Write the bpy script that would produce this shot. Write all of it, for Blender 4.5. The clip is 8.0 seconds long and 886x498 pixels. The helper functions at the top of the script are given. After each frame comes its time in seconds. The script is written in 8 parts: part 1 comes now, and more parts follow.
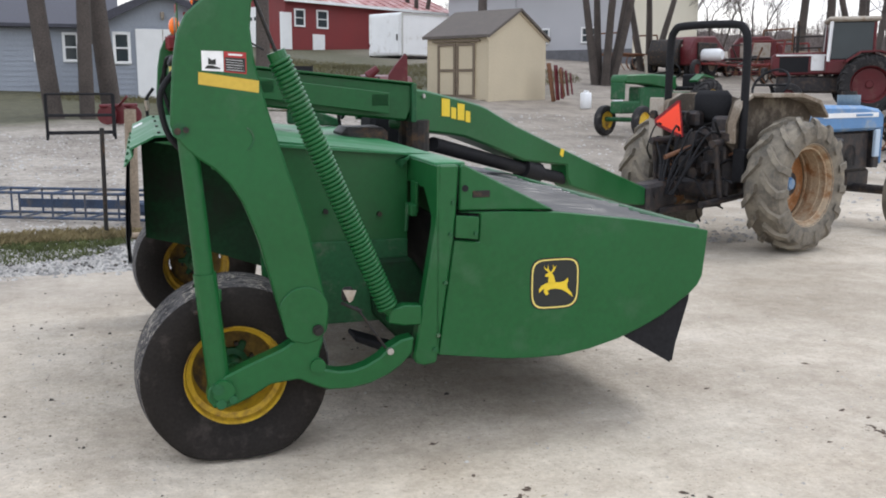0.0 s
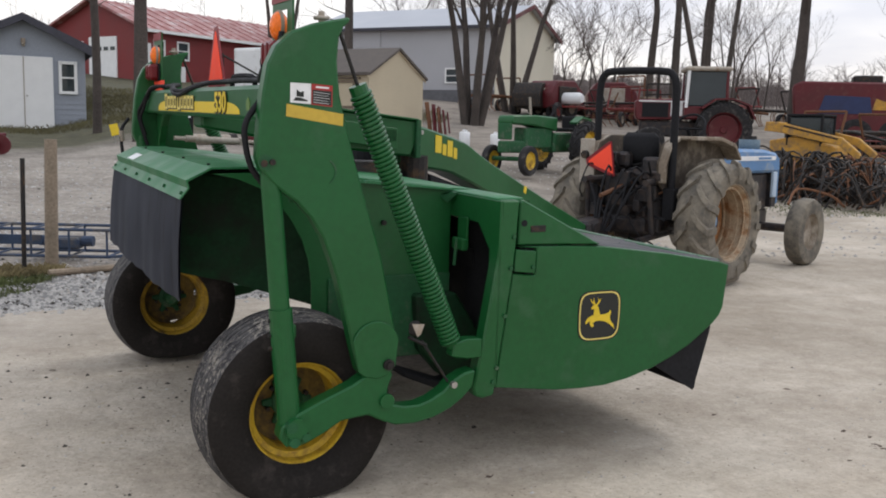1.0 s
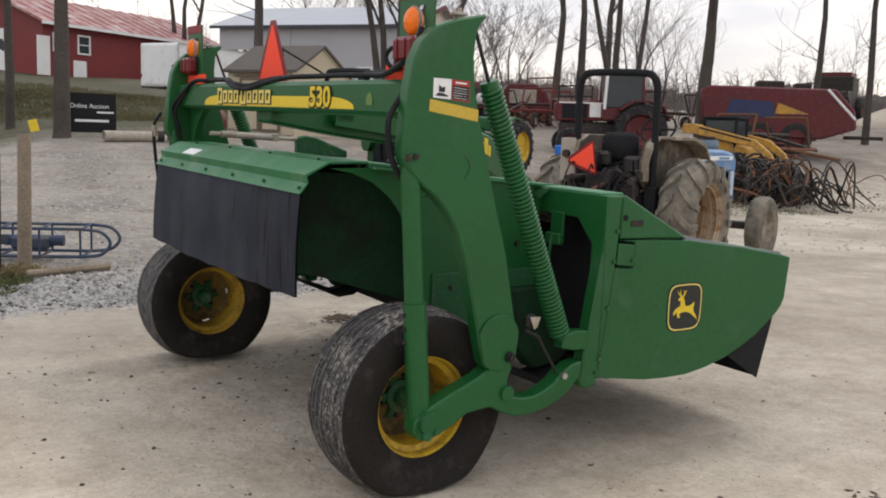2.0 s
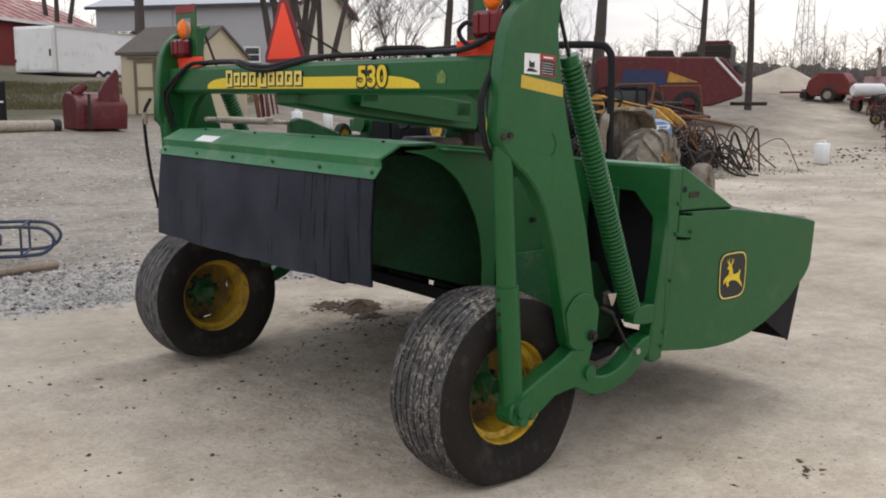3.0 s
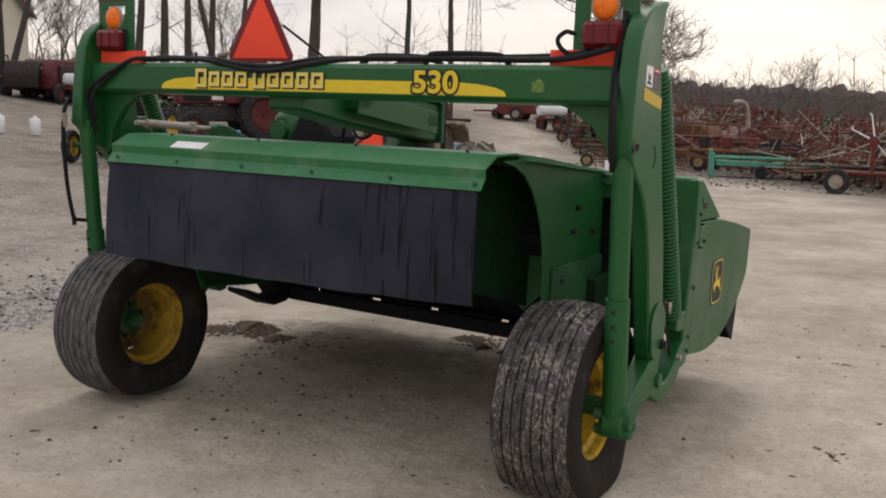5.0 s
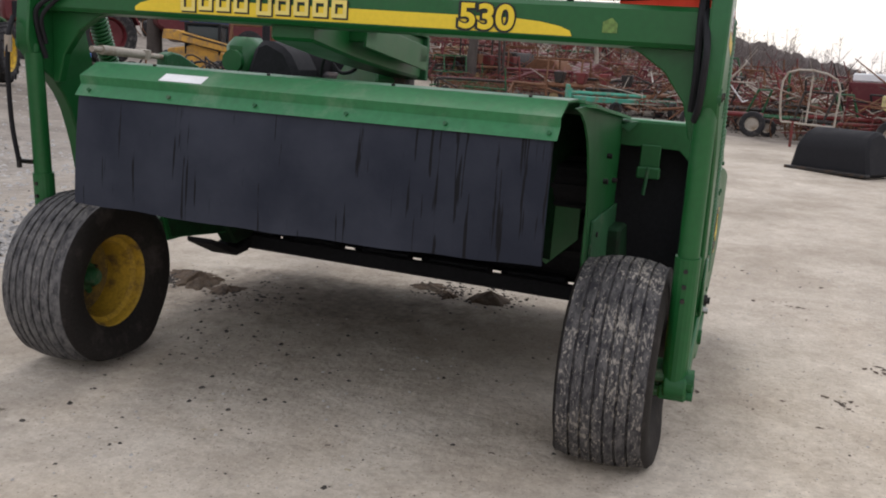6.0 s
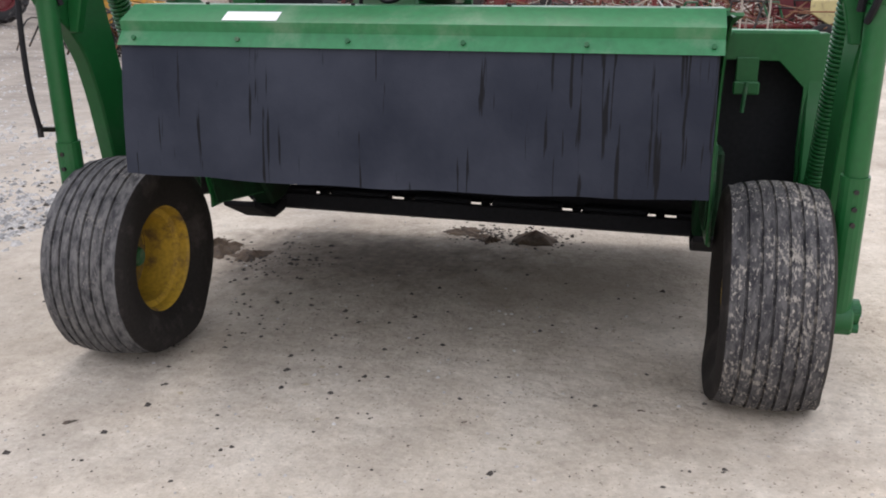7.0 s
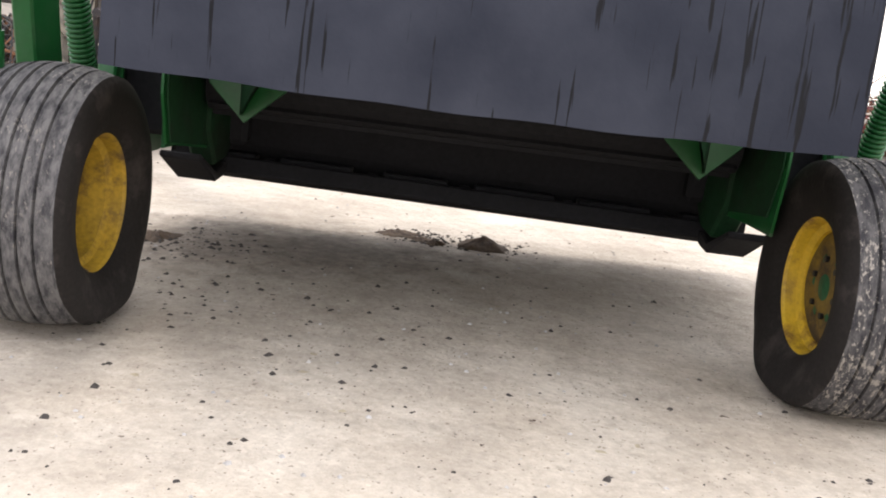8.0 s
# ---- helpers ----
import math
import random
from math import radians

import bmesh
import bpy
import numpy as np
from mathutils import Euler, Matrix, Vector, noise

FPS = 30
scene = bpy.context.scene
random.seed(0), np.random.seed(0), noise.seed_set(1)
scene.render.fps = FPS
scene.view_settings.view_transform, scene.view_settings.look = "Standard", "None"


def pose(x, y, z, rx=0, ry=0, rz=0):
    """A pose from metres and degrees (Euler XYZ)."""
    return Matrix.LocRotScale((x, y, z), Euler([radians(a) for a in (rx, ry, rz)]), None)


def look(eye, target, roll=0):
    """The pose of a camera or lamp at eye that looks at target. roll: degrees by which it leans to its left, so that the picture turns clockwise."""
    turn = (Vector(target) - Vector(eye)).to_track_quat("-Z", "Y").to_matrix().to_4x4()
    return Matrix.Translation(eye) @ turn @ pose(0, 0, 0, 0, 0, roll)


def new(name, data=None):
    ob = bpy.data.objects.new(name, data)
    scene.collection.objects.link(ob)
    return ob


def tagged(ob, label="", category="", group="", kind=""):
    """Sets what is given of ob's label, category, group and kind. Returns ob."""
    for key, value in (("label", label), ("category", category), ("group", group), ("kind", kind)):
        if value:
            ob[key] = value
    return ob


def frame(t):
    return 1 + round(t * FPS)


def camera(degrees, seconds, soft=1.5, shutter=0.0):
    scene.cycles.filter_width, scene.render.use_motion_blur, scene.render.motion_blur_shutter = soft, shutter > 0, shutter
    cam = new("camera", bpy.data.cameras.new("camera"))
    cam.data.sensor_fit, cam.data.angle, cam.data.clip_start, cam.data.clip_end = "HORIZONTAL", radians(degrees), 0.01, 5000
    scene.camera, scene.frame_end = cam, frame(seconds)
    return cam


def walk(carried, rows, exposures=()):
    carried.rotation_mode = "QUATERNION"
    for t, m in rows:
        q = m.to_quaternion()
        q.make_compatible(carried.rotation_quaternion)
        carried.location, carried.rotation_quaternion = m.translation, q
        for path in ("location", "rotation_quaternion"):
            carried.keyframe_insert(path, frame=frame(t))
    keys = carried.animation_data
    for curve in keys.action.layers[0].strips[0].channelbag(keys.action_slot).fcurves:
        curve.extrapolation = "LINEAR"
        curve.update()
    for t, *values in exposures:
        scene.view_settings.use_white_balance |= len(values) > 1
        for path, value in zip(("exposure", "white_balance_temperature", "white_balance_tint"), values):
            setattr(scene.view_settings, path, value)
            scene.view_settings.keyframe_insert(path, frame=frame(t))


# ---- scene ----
cam = camera(51.3, 8.0, 1.9)
PATH = [
    (0, (-0.028, 0.986, 1.466), (0.544, 2.872, 1.122), 0.1),
    (0.5, (-0.439, 1.097, 1.442), (0.36, 2.908, 1.156), 1.2),
    (1, (-0.848, 1.255, 1.451), (0.028, 3.034, 1.19), 1.4),
    (1.5, (-1.222, 1.48, 1.466), (-0.303, 3.24, 1.228), 1.1),
    (2, (-1.642, 1.635, 1.411), (-0.572, 3.305, 1.156), 1.9),
    (2.2, (-1.787, 1.7, 1.418), (-0.67, 3.337, 1.148), 1.8),
    (3.3, (-2.338, 2.342, 1.39), (-1.014, 3.811, 1.094), 0.4),
    (3.5, (-2.469, 2.447, 1.379), (-1.097, 3.874, 1.089), 1.2),
    (4, (-2.66, 2.783, 1.351), (-1.159, 4.075, 1.072), 1.9),
    (4.5, (-2.814, 3.1, 1.391), (-1.211, 4.269, 1.147), 1.2),
    (5, (-3.036, 3.434, 1.369), (-1.326, 4.438, 1.105), 1.5),
    (5.2, (-3.091, 3.567, 1.366), (-1.355, 4.513, 1.064), 1.7),
    (6.3, (-3.086, 4.506, 1.393), (-1.225, 5.115, 0.984), 2.9),
    (6.4, (-3.083, 4.573, 1.403), (-1.221, 5.176, 0.991), 2.4),
    (6.5, (-3.089, 4.668, 1.399), (-1.219, 5.247, 0.989), 1.9),
    (7, (-2.92, 5.086, 1.312), (-1.05, 5.562, 0.785), -0.6),
    (7.2, (-2.752, 5.295, 1.172), (-0.862, 5.674, 0.638), -1.4),
    (7.5, (-2.621, 5.506, 1.076), (-0.67, 5.725, 0.692), -0.0),
    (7.8, (-2.539, 5.760, 0.884), (-0.576, 5.867, 0.520), 3.7),
    (8, (-2.490, 5.923, 0.828), (-0.525, 5.960, 0.454), 6.3),
]
EXPOSURES = [(0, 0.86, 6080, 9), (0.5, 0.64, 6180, 10), (1.0, 0.38, 6300, 10), (1.5, 0.25, 6450, 11), (2.0, 0.42, 6620, 10), (3.5, 0.42, 6550, 10), (4.5, 0.3, 6700, 11), (5.0, 0.15, 6900, 13), (5.2, 0.05, 6900, 13),
             (6.5, 0.8, 6200, 13), (7.0, 1.02, 6300, 14), (7.5, 1.33, 6380, 16), (7.65, 1.30, 6420, 15), (8.0, 1.67, 6600, 13)]
walk(cam, [(t, look(eye, target, roll)) for t, eye, target, roll in PATH], EXPOSURES)

# ---- light ----
SUN_ELEV, SUN_TURN = radians(58), radians(70)
world = bpy.data.worlds.new("sky")
scene.world = world
world.use_nodes = True
wn = world.node_tree.nodes
wl = world.node_tree.links
wn.clear()
w_out = wn.new("ShaderNodeOutputWorld")
w_bg = wn.new("ShaderNodeBackground")
w_sky = wn.new("ShaderNodeTexSky")
w_sky.sky_type = "NISHITA"
w_sky.sun_disc = False
w_sky.sun_elevation = SUN_ELEV
w_sky.sun_rotation = SUN_TURN
w_sky.dust_density = 4.0
w_mul = wn.new("ShaderNodeMix")
w_mul.data_type = "RGBA"
w_mul.blend_type = "MULTIPLY"
w_mul.inputs[0].default_value = 1.0
w_mul.inputs[7].default_value = (0.10, 0.10, 0.10, 1)
w_co = wn.new("ShaderNodeTexCoord")
w_map = wn.new("ShaderNodeMapping")
w_map.inputs["Scale"].default_value = (1.0, 1.0, 4.5)
w_noise = wn.new("ShaderNodeTexNoise")
w_noise.inputs["Scale"].default_value = 2.2
w_noise.inputs["Detail"].default_value = 6.0
w_ramp = wn.new("ShaderNodeValToRGB")
w_ramp.color_ramp.elements[0].position = 0.36
w_ramp.color_ramp.elements[0].color = (0.62, 0.64, 0.72, 1)
w_ramp.color_ramp.elements[1].position = 0.62
w_ramp.color_ramp.elements[1].color = (0.98, 0.965, 0.955, 1)
w_mix = wn.new("ShaderNodeMix")
w_mix.data_type = "RGBA"
w_mix.inputs[0].default_value = 0.88
wl.new(w_sky.outputs[0], w_mul.inputs[6])
wl.new(w_co.outputs["Generated"], w_map.inputs[0])
wl.new(w_map.outputs[0], w_noise.inputs["Vector"])
wl.new(w_noise.outputs[0], w_ramp.inputs[0])
wl.new(w_mul.outputs[2], w_mix.inputs[6])
wl.new(w_ramp.outputs[0], w_mix.inputs[7])
w_sep = wn.new("ShaderNodeSeparateXYZ")
w_low = wn.new("ShaderNodeMapRange")
w_low.inputs[1].default_value, w_low.inputs[2].default_value = 0.0, 0.28
w_warm = wn.new("ShaderNodeMix")
w_warm.data_type = "RGBA"
w_warm.inputs[6].default_value = (1.08, 1.0, 0.88, 1)
w_warm.inputs[7].default_value = (0.985, 1.0, 1.02, 1)
w_tint = wn.new("ShaderNodeMix")
w_tint.data_type = "RGBA"
w_tint.blend_type = "MULTIPLY"
w_tint.inputs[0].default_value = 1.0
wl.new(w_co.outputs["Generated"], w_sep.inputs[0])
wl.new(w_sep.outputs[2], w_low.inputs[0])
wl.new(w_low.outputs[0], w_warm.inputs[0])
wl.new(w_mix.outputs[2], w_tint.inputs[6])
wl.new(w_warm.outputs[2], w_tint.inputs[7])
wl.new(w_tint.outputs[2], w_bg.inputs[0])
wl.new(w_bg.outputs[0], w_out.inputs[0])
w_bg.inputs[1].default_value = 1.09

sun = new("sun", bpy.data.lights.new("sun", "SUN"))
sun.data.energy = 0.45
sun.data.angle = radians(14)
sun.data.color = (1.0, 0.95, 0.88)
sun.matrix_world = look((40 * math.cos(radians(20)), 40 * math.sin(radians(20)), 64), (0, 0, 0))


# ---- materials ----
def mat(name, col, rough=0.6, metal=0.0, vary=0.25, scale=3.0, fine=60.0, bump=0.15, dirt=None, dirt_amount=0.0,
        dirt_scale=5.0, coat=0.0, rand=0.0, emit=0.0, spec=0.35):
    """A surface with broad stains, fine grain, optional dirt of a second colour and relief."""
    m = bpy.data.materials.new(name)
    m.use_nodes = True
    n, l = m.node_tree.nodes, m.node_tree.links
    b = n["Principled BSDF"]
    co = n.new("ShaderNodeTexCoord")
    big = n.new("ShaderNodeTexNoise")
    big.inputs["Scale"].default_value = scale
    big.inputs["Detail"].default_value = 5
    small = n.new("ShaderNodeTexNoise")
    small.inputs["Scale"].default_value = fine
    small.inputs["Detail"].default_value = 4
    for t in (big, small):
        l.new(co.outputs["Object"], t.inputs["Vector"])
    add = n.new("ShaderNodeMath")
    add.operation = "ADD"
    l.new(big.outputs[0], add.inputs[0])
    l.new(small.outputs[0], add.inputs[1])
    rng = n.new("ShaderNodeMapRange")
    rng.inputs[1].default_value, rng.inputs[2].default_value = 0.7, 1.3
    rng.inputs[3].default_value, rng.inputs[4].default_value = 1 - vary, 1 + vary
    l.new(add.outputs[0], rng.inputs[0])
    tint = n.new("ShaderNodeMix")
    tint.data_type = "RGBA"
    tint.blend_type = "MULTIPLY"
    tint.inputs[0].default_value = 1.0
    tint.inputs[6].default_value = (*col, 1)
    value = rng.outputs[0]
    if rand:
        info = n.new("ShaderNodeObjectInfo")
        r2 = n.new("ShaderNodeMapRange")
        r2.inputs[3].default_value, r2.inputs[4].default_value = 1 - rand, 1 + rand
        l.new(info.outputs["Random"], r2.inputs[0])
        mul = n.new("ShaderNodeMath")
        mul.operation = "MULTIPLY"
        l.new(rng.outputs[0], mul.inputs[0])
        l.new(r2.outputs[0], mul.inputs[1])
        value = mul.outputs[0]
    l.new(value, tint.inputs[7])
    colour = tint.outputs[2]
    if dirt:
        dn = n.new("ShaderNodeTexNoise")
        dn.inputs["Scale"].default_value = dirt_scale
        dn.inputs["Detail"].default_value = 8
        dn.inputs["Roughness"].default_value = 0.68
        l.new(co.outputs["Object"], dn.inputs["Vector"])
        dr = n.new("ShaderNodeMapRange")
        dr.inputs[1].default_value, dr.inputs[2].default_value = 0.62 - 0.3 * dirt_amount, 0.74 - 0.2 * dirt_amount
        l.new(dn.outputs[0], dr.inputs[0])
        dm = n.new("ShaderNodeMix")
        dm.data_type = "RGBA"
        l.new(dr.outputs[0], dm.inputs[0])
        l.new(colour, dm.inputs[6])
        dm.inputs[7].default_value = (*dirt, 1)
        colour = dm.outputs[2]
    l.new(colour, b.inputs["Base Color"])
    b.inputs["Metallic"].default_value = metal
    rr = n.new("ShaderNodeMapRange")
    rr.inputs[1].default_value, rr.inputs[2].default_value = 0.3, 0.7
    rr.inputs[3].default_value, rr.inputs[4].default_value = max(rough - 0.1, 0.03), min(rough + 0.12, 1)
    l.new(big.outputs[0], rr.inputs[0])
    l.new(rr.outputs[0], b.inputs["Roughness"])
    if coat:
        b.inputs["Coat Weight"].default_value = coat
        b.inputs["Coat Roughness"].default_value = 0.25
    b.inputs["Specular IOR Level"].default_value = spec
    if emit:
        b.inputs["Emission Color"].default_value = (*col, 1)
        b.inputs["Emission Strength"].default_value = emit
    if bump:
        bp = n.new("ShaderNodeBump")
        bp.inputs["Strength"].default_value = bump
        bp.inputs["Distance"].default_value = 0.01
        l.new(small.outputs[0], bp.inputs["Height"])
        l.new(bp.outputs[0], b.inputs["Normal"])
    return m


GREEN = mat("green_paint", (0.007, 0.086, 0.020), 0.40, spec=0.40, vary=0.12, scale=2.5, fine=40, bump=0.03, dirt=(0.028, 0.10, 0.04), dirt_amount=0.2, dirt_scale=3)
GREEN_DULL = mat("green_paint_worn", (0.014, 0.085, 0.03), 0.6, vary=0.25, scale=4, fine=50, bump=0.06, dirt=(0.10, 0.13, 0.085), dirt_amount=0.3, dirt_scale=7)
# grimy green, darkened further to hold the shade inside the housing
GREEN_SHADED = mat("shaded_green", (0.009, 0.042, 0.016), 0.7, vary=0.3, scale=5, fine=50, bump=0.08, spec=0.2, dirt=(0.012, 0.022, 0.012), dirt_amount=0.5, dirt_scale=4)
GREEN_PALE = mat("green_paint_faded", (0.025, 0.15, 0.055), 0.45, vary=0.15, scale=5, fine=40, bump=0.03, dirt=(0.09, 0.19, 0.10), dirt_amount=0.3, dirt_scale=4)
YELLOW = mat("yellow_paint", (0.62, 0.40, 0.03), 0.5, vary=0.15, scale=8, fine=70, bump=0.05, dirt=(0.19, 0.10, 0.03), dirt_amount=0.45, dirt_scale=9)
DECAL_YELLOW = mat("yellow_decal", (0.72, 0.52, 0.03), 0.45, vary=0.06, scale=6, bump=0)
DECAL_GOLD = mat("gold_decal", (0.52, 0.36, 0.05), 0.45, vary=0.08, scale=6, bump=0)
DECAL_DARK = mat("dark_decal", (0.02, 0.022, 0.02), 0.5, vary=0.1, bump=0)
LETTER = mat("cream_decal", (0.72, 0.58, 0.16), 0.5, vary=0.05, bump=0)
WHITE_DECAL = mat("white_decal", (0.75, 0.75, 0.75), 0.5, vary=0.06, scale=20, bump=0)
RED_DECAL = mat("red_decal", (0.34, 0.03, 0.03), 0.5, vary=0.06, scale=20, bump=0)
RUBBER = mat("tyre_rubber", (0.022, 0.021, 0.022), 0.85, vary=0.3, scale=5, fine=90, bump=0.2, dirt=(0.10, 0.09, 0.085), dirt_amount=0.3, dirt_scale=8)
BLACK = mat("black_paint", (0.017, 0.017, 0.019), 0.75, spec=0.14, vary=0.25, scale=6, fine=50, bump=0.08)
DARK_STEEL = mat("dark_steel", (0.03, 0.028, 0.027), 0.55, 0.5, vary=0.3, scale=8, fine=60, bump=0.1, dirt=(0.10, 0.06, 0.035), dirt_amount=0.35, dirt_scale=10)
STEEL = mat("bright_steel", (0.45, 0.44, 0.42), 0.4, 0.9, vary=0.15, scale=10, bump=0.05)
RUST = mat("rusty_steel", (0.16, 0.075, 0.04), 0.8, 0.2, vary=0.35, scale=9, fine=80, bump=0.2)
GREASE = mat("greasy_iron", (0.028, 0.026, 0.028), 0.5, 0.3, vary=0.45, scale=8, fine=50, bump=0.2, dirt=(0.07, 0.05, 0.04), dirt_amount=0.5, dirt_scale=10)
ORANGE = mat("fluorescent_orange", (1.0, 0.085, 0.04), 0.7, vary=0.05, scale=10, bump=0)
RED_BORDER = mat("red_reflector", (0.20, 0.012, 0.02), 0.45, vary=0.06, bump=0)
LENS_RED = mat("red_lens", (0.13, 0.004, 0.008), 0.35, vary=0.1, scale=20, bump=0.02)
LENS_AMBER = mat("amber_lens", (0.85, 0.17, 0.008), 0.25, vary=0.15, scale=40, fine=120, bump=0.15)
HOSE = mat("black_hose", (0.011, 0.011, 0.013), 0.65, spec=0.22, vary=0.2, scale=12, bump=0.05)
BLUE = mat("blue_paint", (0.10, 0.22, 0.42), 0.4, vary=0.15, scale=4, bump=0.04, dirt=(0.28, 0.32, 0.36), dirt_amount=0.35, dirt_scale=5)
TR_TYRE = mat("dusty_tyre", (0.115, 0.103, 0.087), 0.92, vary=0.3, scale=4, fine=60, bump=0.25, dirt=(0.23, 0.20, 0.155), dirt_amount=0.65, dirt_scale=5)
RIM_TAN = mat("tan_rim", (0.40, 0.31, 0.21), 0.65, vary=0.25, scale=6, fine=60, bump=0.1, dirt=(0.24, 0.12, 0.05), dirt_amount=0.5, dirt_scale=7)
GREYWHITE = mat("dusty_pale_metal", (0.36, 0.32, 0.27), 0.6, vary=0.2, scale=5, bump=0.08, dirt=(0.26, 0.2, 0.14), dirt_amount=0.4, dirt_scale=6)
RED = mat("red_paint", (0.165, 0.02, 0.02), 0.55, vary=0.3, scale=3, bump=0.05, dirt=(0.10, 0.04, 0.03), dirt_amount=0.55, dirt_scale=6, rand=0.25)
DARK_RED = mat("dark_red_paint", (0.095, 0.011, 0.015), 0.45, vary=0.2, scale=2, bump=0.04, dirt=(0.12, 0.04, 0.035), dirt_amount=0.3)
CONSTR = mat("construction_yellow", (0.48, 0.255, 0.04), 0.55, vary=0.25, scale=4, bump=0.05, dirt=(0.24, 0.15, 0.07), dirt_amount=0.5)
TEAL = mat("teal_paint", (0.06, 0.30, 0.21), 0.55, vary=0.25, scale=4, bump=0.06, dirt=(0.22, 0.17, 0.11), dirt_amount=0.4)
GLASS_DARK = mat("dark_glass", (0.035, 0.045, 0.05), 0.08, vary=0.1, bump=0)
WHITE = mat("white_paint", (0.76, 0.76, 0.76), 0.5, vary=0.06, scale=1.2, bump=0.02, dirt=(0.55, 0.53, 0.5), dirt_amount=0.2, dirt_scale=2)
PLASTIC = mat("white_plastic", (0.72, 0.73, 0.74), 0.45, vary=0.05, scale=4, bump=0.02)
BLUE_PLASTIC = mat("blue_plastic", (0.02, 0.15, 0.55), 0.4, vary=0.1, scale=4, bump=0.02)
BARK = mat("bark", (0.072, 0.06, 0.053), 0.95, vary=0.35, scale=2, fine=25, bump=0.5)
TWIG = mat("twigs", (0.115, 0.095, 0.085), 0.95, vary=0.25, scale=1, bump=0)
WOOD = mat("weathered_wood", (0.24, 0.19, 0.14), 0.9, vary=0.3, scale=4, fine=40, bump=0.3)


# ---- mesh helpers ----
def part(name, bm, material, parent=None, label=""):
    """Links a bmesh as one mesh object, under a thing or a part."""
    me = bpy.data.meshes.new(name)
    bmesh.ops.recalc_face_normals(bm, faces=bm.faces)
    bm.to_mesh(me)
    bm.free()
    me.materials.append(material)
    ob = new(name, me)
    if parent is not None:
        ob.parent = parent
    if label:
        tagged(ob, label)
    return ob


def smooth(ob, angle=40):
    ob.data.shade_smooth()
    ob.data.set_sharp_from_angle(angle=radians(angle))
    return ob


def empty(name, m, label, category, group="", kind=""):
    ob = new(name)
    ob.empty_display_size = 0.2
    ob.matrix_world = m
    return tagged(ob, label, category, group, kind)


def bevelled(bm, w, seg=1):
    if w > 0:
        bmesh.ops.bevel(bm, geom=[e for e in bm.edges if e.is_manifold and e.calc_face_angle(0) > 0.5], offset=w, segments=seg,
                        affect="EDGES", clamp_overlap=True)
    return bm


def box(c, s, bevel=0.0, m=None):
    bm = bmesh.new()
    bmesh.ops.create_cube(bm, size=1)
    for v in bm.verts:
        v.co = Vector((v.co.x * s[0], v.co.y * s[1], v.co.z * s[2]))
    bevelled(bm, bevel)
    mm = Matrix.Translation(c) @ (m if m is not None else Matrix())
    bmesh.ops.transform(bm, matrix=mm, verts=bm.verts)
    return bm


def prism(pts, y0, y1, bevel=0.0, axis="y"):
    """An outline in (x, z), carried along y; or in (x, y) along z; or in (y, z) along x."""
    place = {"y": lambda p, d: (p[0], d, p[1]), "z": lambda p, d: (p[0], p[1], d), "x": lambda p, d: (d, p[0], p[1])}[axis]
    bm = bmesh.new()
    a = [bm.verts.new(place(p, y0)) for p in pts]
    b = [bm.verts.new(place(p, y1)) for p in pts]
    bm.faces.new(a)
    bm.faces.new(b[::-1])
    for i in range(len(pts)):
        j = (i + 1) % len(pts)
        bm.faces.new((a[i], b[i], b[j], a[j]))
    bmesh.ops.recalc_face_normals(bm, faces=bm.faces)
    return bevelled(bm, bevel)


def rod(p0, p1, r, seg=10, r1=None, bm=None):
    p0, p1 = Vector(p0), Vector(p1)
    own = bm is None
    bm = bmesh.new() if own else bm
    q = (p1 - p0).to_track_quat("Z", "Y")
    rings = []
    for p, rr in ((p0, r), (p1, r if r1 is None else r1)):
        rings.append([bm.verts.new(p + q @ Vector((rr * math.cos(2 * math.pi * k / seg), rr * math.sin(2 * math.pi * k / seg), 0))) for k in range(seg)])
    for k in range(seg):
        j = (k + 1) % seg
        bm.faces.new((rings[0][k], rings[0][j], rings[1][j], rings[1][k]))
    bm.faces.new(rings[0][::-1])
    bm.faces.new(rings[1])
    return bm


def rods(pairs, r, seg=8):
    bm = bmesh.new()
    for a, b in pairs:
        rod(a, b, r, seg, bm=bm)
    return bm


def sweep(path, r, seg=8, closed=False):
    """A tube along a list of points."""
    pts = [Vector(p) for p in path]
    bm = bmesh.new()
    rings = []
    n = len(pts)
    up = None
    for i, p in enumerate(pts):
        a = pts[i - 1] if i or closed else p
        b = pts[(i + 1) % n] if i < n - 1 or closed else p
        d = (b - a).normalized()
        if up is None:
            up = d.orthogonal().normalized()
        up = (up - d * up.dot(d)).normalized()
        side = d.cross(up)
        rings.append([bm.verts.new(p + r * (math.cos(2 * math.pi * k / seg) * up + math.sin(2 * math.pi * k / seg) * side)) for k in range(seg)])
    for i in range(n if closed else n - 1):
        for k in range(seg):
            j = (k + 1) % seg
            bm.faces.new((rings[i][k], rings[i][j], rings[(i + 1) % n][j], rings[(i + 1) % n][k]))
    if not closed:
        bm.faces.new(rings[0][::-1])
        bm.faces.new(rings[-1])
    return bm


